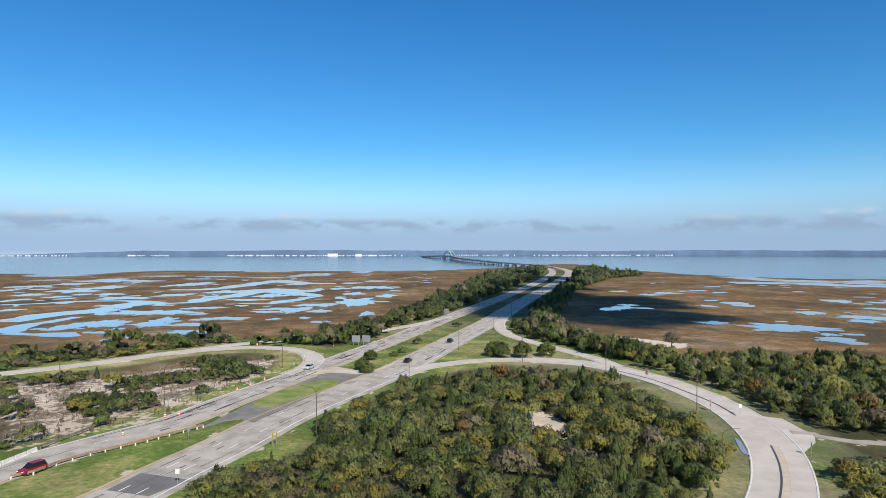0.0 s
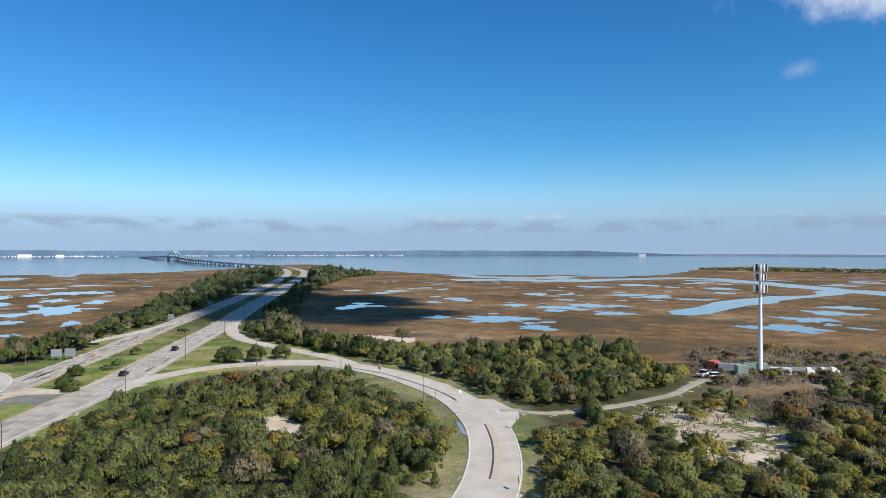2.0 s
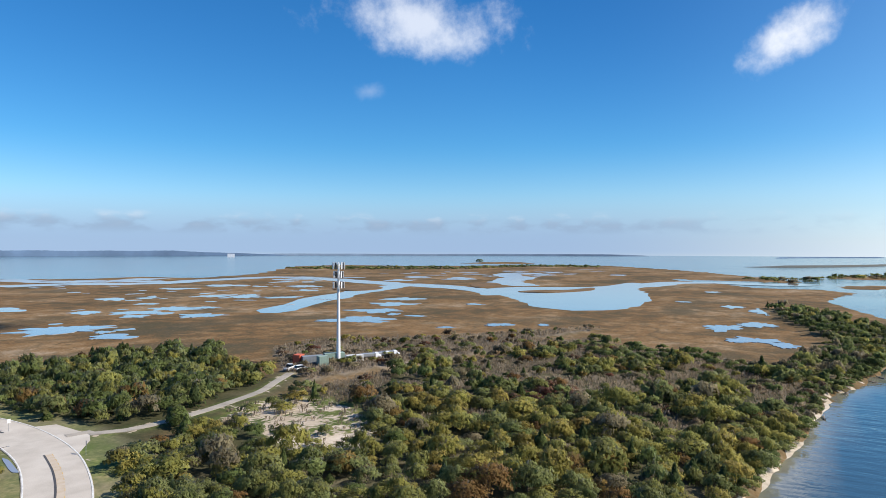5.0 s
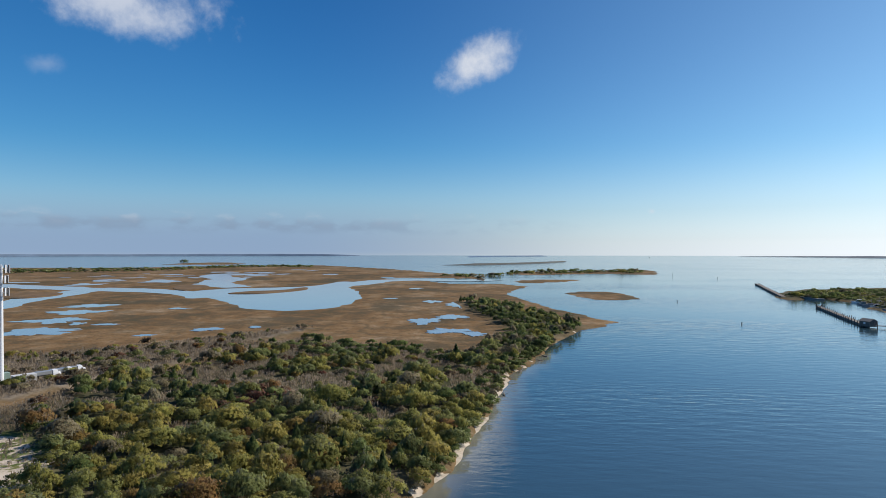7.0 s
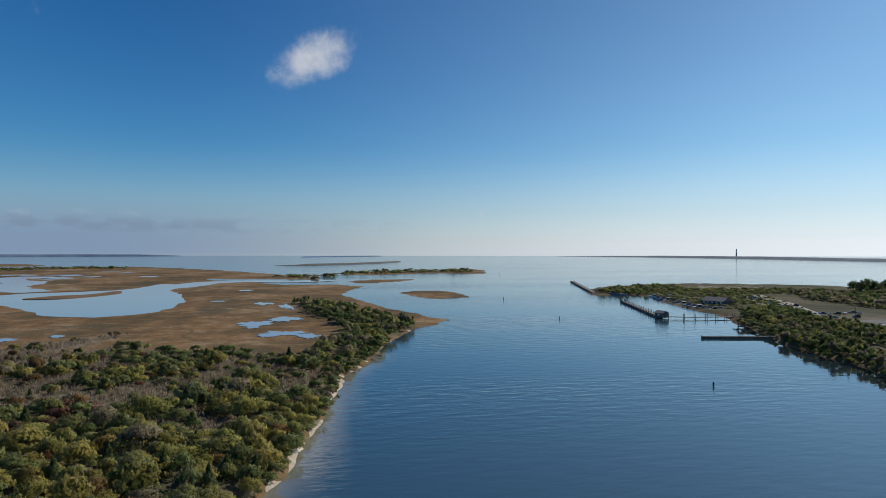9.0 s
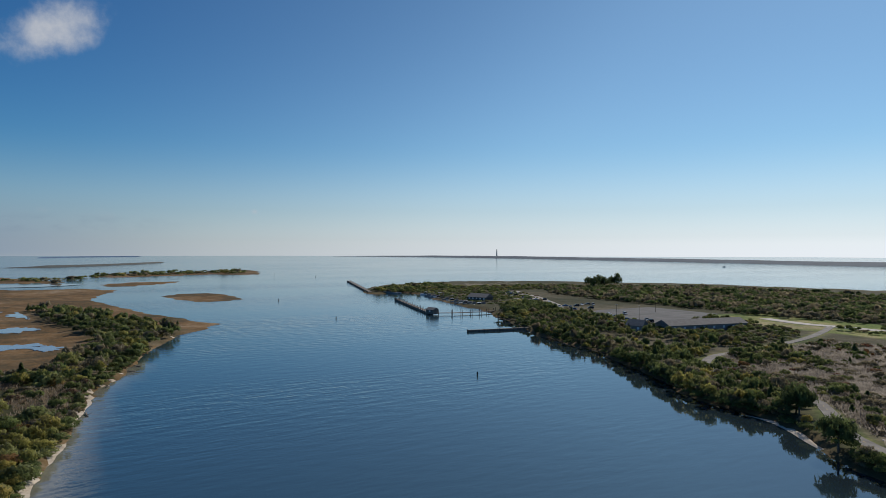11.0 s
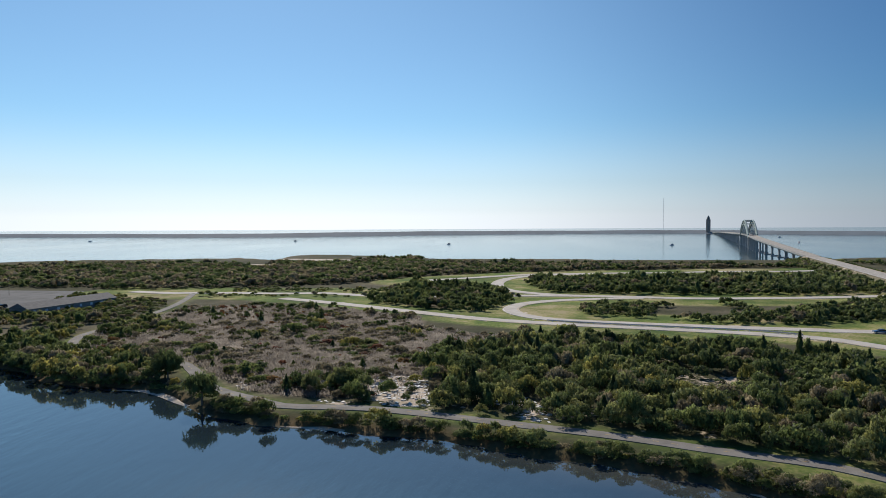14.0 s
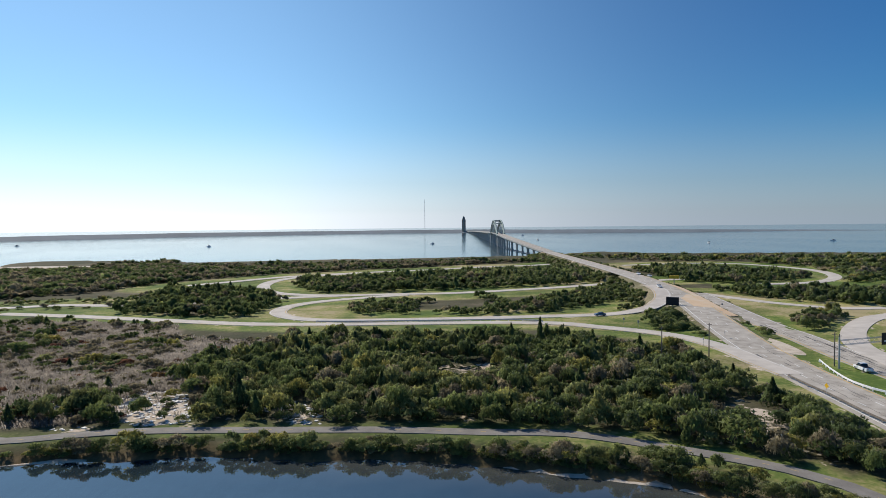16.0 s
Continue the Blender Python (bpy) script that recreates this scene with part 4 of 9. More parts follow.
CARS_LOT = [(261.1, -251.7), (281.4, -279.6), (270.1, -272.9), (279.2, -290.6), (255.9, -267.2), (248.2, -275.4), (241.5, -270.1), (256.9, -259.5), (231.8, -250.2), (230.1, -253.2), (339.5, -295.3), (330.8, -292.8), (335.7, -302.3), (340.8, -312.2), (342.5, -319.1), (337.0, -319.3), (317.1, -283.1), (314.5, -288.1), (317.9, -298.8), (352.9, -289.7), (350.4, -294.3), (395.3, -309.2), (461.1, -338.2), (417.7, -317.9), (441.9, -328.4), (464.1, -348.7), (432.1, -332.4), (414.9, -323.3), (393.6, -312.3), (374.6, -301.5), (390.5, -318.2), (371.4, -307.6), (332.7, -280.4), (334.5, -285.9), (474.8, -345.1), (368.9, -290.6)]
SHED = [(212.7, -246.6), (203.2, -292.1)]
SHED_SMALL = [(215.1, -242.2)]
TALL_TREES = [(517.4, -483.7), (498.6, -474.1), (503.6, -487.0), (500.8, -492.5), (514.2, -514.2), (511.2, -519.8)]
LONE_TREES = [(18.2, 228.6), (21.0, 226.2), (20.5, 233.6), (28.3, 226.2), (37.2, 228.6), (-23.6, 197.2), (-25.6, 201.8), (-25.4, 220.4), (90.2, 119.9), (91.5, 122.3)]
PINE_TREES = [(68.0, -128.5), (87.3, -148.2), (89.2, -150.0)]
COMPOUND = [(161.0, 151.3), (162.5, 141.9), (170.6, 143.8), (173.6, 137.2), (180.9, 135.7), (184.9, 133.9), (188.2, 132.8), (150.9, 145.8), (152.3, 142.1), (163.0, 146.9)]
HUT = [(1597.5, 817.4)]
MARSH_SHRUBS = [(996.8, 980.9), (1176.7, 997.7), (1238.0, 866.1), (1305.2, 711.9), (1558.2, 641.7), (1580.6, 467.5), (1448.1, 428.3), (1416.9, 583.5), (1161.7, 633.6), (990.9, 840.1)]
MARSH_SHRUBS_B = [(998.3, 96.3), (1022.0, 25.6), (1155.5, -33.0), (1254.8, -125.7), (1292.8, -222.3), (1332.9, -301.0), (1101.0, -248.7), (1157.7, -199.1), (1099.3, -110.1), (1071.9, -30.6), (898.1, 22.5)]
APRON = [(72.4, 146.8), (77.2, 143.8), (76.8, 134.6), (76.5, 130.1), (74.3, 126.1), (68.9, 120.4), (61.6, 108.7), (64.2, 117.2), (69.3, 133.2)]
MERGE = [(-189.6, -292.8, 7.15), (-186.2, -275.4, 6.6), (-178.0, -248.1, 4.95), (-168.4, -221.1, 3.55), (-166.2, -210.6, 2.6)]
SAND_SOUTH_A = [(39.4, -146.6), (33.3, -160.0), (22.5, -154.3), (18.3, -135.3), (19.3, -127.5), (25.2, -129.8), (33.1, -133.8)]
SAND_SOUTH_B = [(8.7, -152.9), (5.5, -151.9), (3.9, -134.0), (6.6, -131.9)]
SAND_SOUTH_C = [(2.9, -143.7), (-4.3, -138.5), (-7.0, -124.3), (-4.7, -120.3), (-0.6, -125.0)]
SAND_SOUTH_D = [(-30.4, -153.8), (-43.0, -168.8), (-57.0, -166.1), (-51.4, -147.6), (-43.1, -142.1), (-35.1, -143.3)]
SAND_SOUTH_F = [(71.3, -146.9), (68.5, -148.0), (63.2, -144.1), (62.5, -141.0), (68.0, -141.7)]
SAND_SOUTH_G = [(53.5, -152.4), (50.2, -154.0), (46.6, -150.5), (45.7, -144.2), (50.3, -144.8)]
SAND_SOUTH_H = [(43.8, -133.8), (39.3, -134.1), (35.0, -131.2), (34.6, -128.9), (42.0, -130.2)]
SAND_SOUTH_E = [(-82.3, -111.8), (-93.8, -115.9), (-97.2, -107.5), (-91.6, -94.5), (-80.1, -89.2), (-78.8, -98.7)]
ZONE_MARINA_B = [(582.4, -259.8), (607.8, -324.6), (586.5, -407.7), (570.3, -458.4), (510.1, -410.0), (511.7, -355.7), (510.5, -278.0)]
ZONE_MARINA_C = [(309.7, -215.3), (351.7, -263.0), (330.8, -265.9), (251.2, -220.9), (243.0, -195.3), (262.0, -199.5)]
POOLS_WEST = [(-196.5, 280.4), (-582.7, 831.5), (-478.9, 917.4), (-248.3, 978.0), (-21.5, 1000.0), (11.9, 831.5), (-23.8, 605.0), (-37.9, 451.3), (-59.2, 359.9), (-81.5, 320.9), (-127.7, 295.3), (-168.2, 275.2)]
POOLS_EAST = [(138.7, 535.0), (221.0, 803.0), (286.0, 754.5), (495.2, 598.5), (547.8, 481.0), (268.5, 271.3), (267.2, 234.5), (205.2, 222.6), (158.5, 259.1), (118.1, 304.0)]
POOLS_FAR = [(627.9, 657.4), (1005.9, 600.2), (1371.5, 405.6), (1084.6, 320.8), (778.2, 387.3), (551.0, 556.8)]
ZONE_MID = [(216.9, -258.6), (250.3, -323.8), (214.7, -319.0), (178.9, -303.7), (161.4, -279.2), (157.6, -247.8), (158.3, -226.7), (190.3, -235.3)]
ZONE_LOTSIDE = [(462.0, -261.5), (373.8, -259.9), (341.4, -255.3), (432.0, -347.3), (526.6, -366.1), (517.2, -281.6)]
ZONE_BETWEEN = [(173.0, -317.5), (161.6, -371.9), (99.8, -371.0), (56.8, -364.2), (53.1, -340.4), (82.6, -324.6), (127.0, -326.4)]
ZONE_HEATH_B = [(102.3, -264.9), (50.1, -243.3), (15.7, -218.8), (4.8, -215.0), (22.8, -188.4), (22.3, -156.8), (33.3, -160.0), (52.8, -165.7), (66.0, -169.5)]
ZONE_INNER_H = [(-175.5, -189.4), (-198.2, -206.7), (-218.7, -210.7), (-218.2, -201.7), (-189.4, -179.9), (-169.5, -174.3)]
ZONE_INNER_I = [(-126.5, -206.1), (-136.1, -215.7), (-150.0, -214.2), (-144.4, -204.5), (-129.1, -197.5)]
SAND_CROSS_B = [(-142.7, -173.9), (-152.2, -177.5), (-149.5, -160.1), (-142.6, -147.5), (-140.0, -154.1), (-141.1, -164.5)]
MEDIAN_A = [(53.6, 202.8), (61.4, 187.8), (66.0, 169.3), (67.9, 156.4), (67.7, 146.3)]
MEDIAN_B = [(64.3, 124.0), (60.7, 114.4), (56.5, 105.5), (52.1, 97.8), (49.6, 94.0)]
ZONE_HEDGE = [(-155.3, 221.6), (-142.8, 233.6), (-127.5, 244.2), (-109.3, 252.8), (-90.5, 263.6), (-64.2, 271.9), (-37.4, 290.2), (-30.1, 282.6), (-52.5, 262.0), (-75.9, 254.3), (-86.2, 251.3), (-104.4, 241.4), (-117.5, 225.0), (-129.5, 211.8), (-140.1, 200.0)]
ZONE_LEFTBANK = [(278.1, -25.4), (225.5, -11.9), (200.9, -3.6), (172.7, -0.0), (149.8, 2.8), (128.1, 6.5), (117.3, 8.0), (102.2, 12.2), (100.8, 15.5), (108.7, 13.8), (127.5, 10.9), (151.4, 8.4), (179.0, 5.7), (208.6, 2.4), (226.7, -5.5), (281.7, -20.7)]
ZONE_SHORE_B = [(245.4, -193.8), (207.4, -182.4), (186.9, -179.8), (157.4, -165.5), (132.2, -154.9), (112.8, -144.6), (100.0, -143.2), (93.0, -143.5), (83.6, -139.3), (87.7, -146.1), (97.1, -149.8), (104.0, -149.0), (117.6, -150.8), (139.3, -163.1), (166.9, -175.5), (201.1, -193.4), (221.2, -194.5), (261.8, -210.5)]
ZONE_SLOPE = [(-103.0, -110.1), (-104.3, -105.5), (-101.6, -95.0), (-97.6, -83.7), (-92.6, -76.4), (-84.4, -72.2), (-86.6, -83.0), (-90.1, -93.6)]
PATCH_RED = [(143.0, 68.6), (161.8, 66.6), (172.3, 60.4), (167.1, 53.9), (150.2, 51.6), (140.5, 55.6), (134.9, 61.1)]
BEACH_A = [(97.1, -141.9), (93.0, -141.7), (88.0, -140.5), (81.8, -136.8), (74.5, -131.6), (66.8, -127.4)]
BEACH_B = [(196.3, -3.4), (173.7, 0.1), (160.2, 1.9), (144.5, 4.0), (133.1, 6.2), (122.1, 7.5), (114.2, 9.2), (104.7, 12.0)]
BEACH_C = [(-33.9, -96.2), (-39.3, -92.7), (-46.9, -88.3), (-53.1, -84.0), (-57.6, -79.4), (-59.3, -76.6)]
BEACH_D = [(46.8, -119.1), (41.6, -118.7), (35.5, -118.0), (29.0, -116.7)]
ZONE_SHORE_C = [(99.6, -148.2), (92.6, -149.0), (83.8, -143.5), (71.6, -134.5), (61.7, -127.2), (57.1, -123.1), (55.0, -118.5), (60.0, -119.9), (71.2, -127.7), (80.5, -133.6), (89.8, -137.9)]
PUDDLE = [(59.7, 129.2), (59.7, 127.3), (58.2, 121.6), (57.1, 118.2), (56.7, 119.2), (58.0, 124.4)]
BARE_TREE = [(88.2, 244.2)]
CLUB = [(427.8, -273.1), (410.4, -280.9)]
SHORE_NORTH_B = [(3100.0, 3580.0), (3560.0, 3140.0), (3930.0, 2660.0), (4230.0, 2150.0), (4470.0, 1600.0), (4640.0, 1000.0)]
BAR_A = [(556.7, 242.9), (590.5, 233.8), (606.8, 212.9), (655.6, 201.7), (624.7, 191.0), (578.2, 202.9), (555.8, 220.1)]
BAR_B = [(631.6, 334.5), (694.6, 352.1), (687.9, 329.9), (643.8, 301.9), (615.8, 300.9), (596.3, 305.1)]
BAR_C = [(498.9, 422.9), (549.3, 434.3), (548.4, 397.3), (511.2, 380.2), (484.5, 389.8)]
ZONE_MARINA_D = [(564.6, -245.7), (614.3, -296.9), (648.9, -357.6), (615.6, -368.5), (554.0, -325.0), (558.9, -295.2), (530.6, -256.5)]
ZONE_MARINA_E = [(336.5, -239.2), (371.7, -285.5), (357.1, -292.0), (327.4, -272.6), (309.1, -250.6), (310.7, -225.8)]
SAND_MARINA = [(644.4, -366.5), (655.5, -433.3), (644.8, -486.2), (577.1, -443.2), (538.0, -376.6), (538.0, -355.6), (595.7, -356.7)]
SAND_POINT = [(265.6, -587.9), (206.1, -645.6), (186.7, -584.8), (222.5, -567.1)]
POST_A = [(287.0, -269.3), (256.4, -260.3), (244.3, -265.0), (280.3, -318.7)]
PATHSIDE_A = [(133.0, -177.8), (120.7, -180.1), (99.2, -170.4), (88.4, -153.4), (95.7, -151.5), (117.7, -159.7)]
PATHSIDE_B = [(146.8, -208.8), (153.6, -249.3), (142.8, -236.5), (130.5, -203.2), (132.3, -191.9)]
ZONE_BANK_B = [(-58.2, -92.0), (-66.6, -82.2), (-71.4, -74.0), (-73.8, -68.8), (-76.1, -65.1), (-72.6, -62.1), (-64.9, -69.1), (-60.3, -76.7), (-53.4, -84.5)]
ZONE_REED_B = [(259.7, 101.0), (256.4, 79.4), (256.3, 56.6), (248.7, 32.8), (233.7, 14.2), (219.4, 5.5), (215.1, 16.9), (224.3, 41.5), (217.6, 55.8), (234.3, 76.6)]
PT_CELL_TOWER = [(170.9, 142.1)]
PT_LIGHTHOUSE = [(3426.3, -2394.2)]
PT_WATER_TOWER = [(-710.6, -2478.1)]
PT_RADIO = [(-618.0, -2794.6)]

# ---------------------------------------------------------------- mesh helpers
def mesh_from(name, verts, quads=(), tris=(), mats=(), tint=None, smooth=False, domes=None):
    """A mesh from arrays of vertices, four-cornered and three-cornered faces."""
    me = bpy.data.meshes.new(name)
    v = np.asarray(verts, dtype=np.float32).reshape(-1, 3)
    q = np.asarray(quads, dtype=np.int32).reshape(-1, 4)
    t = np.asarray(tris, dtype=np.int32).reshape(-1, 3)
    me.vertices.add(len(v))
    me.vertices.foreach_set("co", v.ravel())
    me.loops.add(q.size + t.size)
    me.loops.foreach_set("vertex_index", np.concatenate([q.ravel(), t.ravel()]))
    me.polygons.add(len(q) + len(t))
    me.polygons.foreach_set("loop_start", np.concatenate([np.arange(len(q)) * 4, q.size + np.arange(len(t)) * 3]).astype(np.int32))
    me.polygons.foreach_set("use_smooth", np.full(len(q) + len(t), smooth, dtype=bool))
    me.update(calc_edges=True)
    for m in mats:
        me.materials.append(m)
    if tint is not None:
        me.attributes.new("tint", "FLOAT", "POINT").data.foreach_set("value", np.asarray(tint, dtype=np.float32))
    if domes is not None:
        me.attributes.new("round", "FLOAT_VECTOR", "POINT").data.foreach_set("vector", np.asarray(domes, dtype=np.float32).ravel())
    return me


def dome(q, centre, size):
    """Directions from inside a crown to its leaves."""
    d = (q - np.asarray(centre)) / np.asarray(size)
    return d / (np.linalg.norm(d, axis=1)[:, None] + 1e-6)


def child(ob, parent):
    ob.parent = parent
    return ob


def part(name, bm, mat, parent, label=""):
    """Links a bmesh as one mesh object under a thing or a part."""
    me = bpy.data.meshes.new(name)
    bm.to_mesh(me)
    bm.free()
    me.materials.append(mat)
    ob = new(name, me)
    if parent is not None:
        ob.parent = parent
    if label:
        ob["label"] = label
    return ob


def box(bm, sx, sy, sz, m=Matrix(), bevel=0.0):
    """A box with its base centred on the origin of m."""
    made = bmesh.ops.create_cube(bm, size=1, matrix=m @ Matrix.Translation((0, 0, sz / 2)) @ Matrix.Diagonal((sx, sy, sz, 1)))
    if bevel:
        edges = list({e for v in made["verts"] for e in v.link_edges})
        bmesh.ops.bevel(bm, geom=edges, offset=bevel, segments=1, affect="EDGES")
    return bm


def tube(bm, pts, radii, sides=8, cap=True):
    """A round bar through the points, with a radius at each."""
    rings = []
    pts = [Vector(p) for p in pts]
    for i, p in enumerate(pts):
        d = (pts[min(i + 1, len(pts) - 1)] - pts[max(i - 1, 0)]).normalized()
        q = d.to_track_quat("Z", "Y")
        r = radii[i] if hasattr(radii, "__len__") else radii
        rings.append([bm.verts.new(p + q @ Vector((r * math.cos(2 * math.pi * k / sides), r * math.sin(2 * math.pi * k / sides), 0))) for k in range(sides)])
    for a, b in zip(rings, rings[1:]):
        for k in range(sides):
            bm.faces.new((a[k], a[(k + 1) % sides], b[(k + 1) % sides], b[k]))
    if cap:
        bm.faces.new(rings[0][::-1])
        bm.faces.new(rings[-1])
    return bm


def smooth_line(pts, step, closed=False):
    """Points at even steps on a smooth curve through pts (2 or more numbers each)."""
    p = np.array(pts, dtype=float)
    n = len(p)
    out = []
    for i in range(n if closed else n - 1):
        if closed:
            a, b, c, d = p[(i - 1) % n], p[i], p[(i + 1) % n], p[(i + 2) % n]
        else:
            a, b, c, d = p[max(i - 1, 0)], p[i], p[i + 1], p[min(i + 2, n - 1)]
        k = max(1, int(np.linalg.norm((c - b)[:2]) / step))
        # centripetal knots keep the curve from overshooting
        t0 = 0.0
        t1 = t0 + max(np.linalg.norm(b - a), 1e-3) ** 0.5
        t2 = t1 + max(np.linalg.norm(c - b), 1e-3) ** 0.5
        t3 = t2 + max(np.linalg.norm(d - c), 1e-3) ** 0.5
        for j in range(k):
            t = t1 + (t2 - t1) * j / k
            a1 = (t1 - t) / (t1 - t0) * a + (t - t0) / (t1 - t0) * b
            a2 = (t2 - t) / (t2 - t1) * b + (t - t1) / (t2 - t1) * c
            a3 = (t3 - t) / (t3 - t2) * c + (t - t2) / (t3 - t2) * d
            b1 = (t2 - t) / (t2 - t0) * a1 + (t - t0) / (t2 - t0) * a2
            b2 = (t3 - t) / (t3 - t1) * a2 + (t - t1) / (t3 - t1) * a3
            out.append((t2 - t) / (t2 - t1) * b1 + (t - t1) / (t2 - t1) * b2)
    if not closed:
        out.append(p[-1])
    return np.array(out)


def inside(poly, pts):
    """Which of the points lie in the polygon."""
    poly, pts = np.asarray(poly, dtype=float)[:, :2], np.asarray(pts, dtype=float)
    hit = np.zeros(len(pts), dtype=bool)
    x, y = pts[:, 0], pts[:, 1]
    for (x0, y0), (x1, y1) in zip(poly, np.roll(poly, -1, axis=0)):
        if y0 == y1:
            continue
        c = ((y0 > y) != (y1 > y)) & (x < (x1 - x0) * (y - y0) / (y1 - y0) + x0)
        hit ^= c
    return hit


def line_distance(line, pts, closed=False, reach=1e9):
    """Distance of points from a line of points, and the height of the line there."""
    line, pts = np.asarray(line, dtype=float), np.asarray(pts, dtype=float)
    best, high = np.full(len(pts), 1e9), np.zeros(len(pts))
    near = np.arange(len(pts))
    if reach < 1e9:
        lo, hi = line[:, :2].min(0) - reach, line[:, :2].max(0) + reach
        near = np.nonzero(((pts >= lo) & (pts <= hi)).all(1))[0]
    q = pts[near]
    bb, hh = best[near], high[near]
    nxt = np.roll(line, -1, axis=0)
    for i in range(len(line) if closed else len(line) - 1):
        a, b = line[i], nxt[i]
        d = (b - a)[:2]
        u = np.clip(((q - a[:2]) @ d) / max(d @ d, 1e-9), 0, 1)
        e = q - a[:2] - u[:, None] * d
        r = np.hypot(e[:, 0], e[:, 1])
        m = r < bb
        bb[m] = r[m]
        if line.shape[1] > 2:
            hh[m] = (a[2] + u * (b[2] - a[2]))[m]
    best[near], high[near] = bb, hh
    return best, high


# ---------------------------------------------------------------- ground
ROADS = {"road_east": (ROAD_EAST, 13.4), "road_west": (ROAD_WEST, 11.5), "ramp_main": (RAMP_MAIN, 10.0), "ramp_south": (RAMP_SOUTH, 6.5),
         "ramp_north": (RAMP_NORTH, 6.0), "ramp_west": (RAMP_WEST, 7.5), "ramp_far": (RAMP_FAR, 6.0), "access_road": (ACCESS_ROAD, 2.6),
         "bike_path": (BIKE_PATH, 3.4), "low_near": (LOW_NEAR, 7.5), "low_hook": (LOW_HOOK, 7.5), "low_under": (LOW_UNDER, 8.0),
         "low_loop": (LOW_LOOP, 8.0), "low_far": (LOW_FAR, 9.0), "east_loop": (EAST_LOOP, 8.0), "west_ramp": (WEST_RAMP, 6.5),
         "west_loop": (WEST_LOOP, 7.5), "merge": (MERGE, 10.0)}
LINES = {k: smooth_line(p, 6.0) for k, (p, w) in ROADS.items()}
OUTLINES = [smooth_line(MARSH_OUTLINE_A + MARSH_OUTLINE_B + [(-300, -30), (-1400, -60)], 40, True), smooth_line(SOUTH_OUTLINE_A + SOUTH_OUTLINE_B, 25, True),
            smooth_line(ISLET_A, 10, True), smooth_line(ISLET_B, 20, True), smooth_line(ISLET_C, 15, True), smooth_line(ISLET_D, 25, True)]
ZONES_ALL = [ZONE_LOOP, ZONE_RAMP_BAND, ZONE_EAST, ZONE_REED, ZONE_PENINSULA, ZONE_SPIT, ZONE_SPIT_EAST, ZONE_WEST, ZONE_SHORE, ZONE_BANK,
             ZONE_SOUTH, ZONE_HEATH, ZONE_MARINA, ZONE_FAR_SOUTH, ZONE_FAR_SOUTH_B, ZONE_INNER_A, ZONE_INNER_B, ZONE_INNER_C, ZONE_INNER_D,
             ZONE_INNER_E, ZONE_INNER_F, ZONE_INNER_G, ZONE_FAR_WEST, LOT, LOT_FAR, ZONE_HEDGE, ZONE_LEFTBANK, ZONE_SHORE_B, ZONE_SLOPE, ZONE_REED_B]


def wobble(x, y, size, seed=0.0):
    """Cheap rolling noise of about unit height from a few crossed waves."""
    u, v = x / size + seed, y / size - seed * 1.7
    return (np.sin(u * 1.7 + 1.3 * np.sin(v * 1.1)) + np.sin(v * 2.3 + 1.7 * np.sin(u * 0.9 + 2)) + 0.6 * np.sin(u * 4.1 + v * 3.3) + 0.5 * np.sin(v * 6.7 - u * 5.1 + 1)) / 2.2


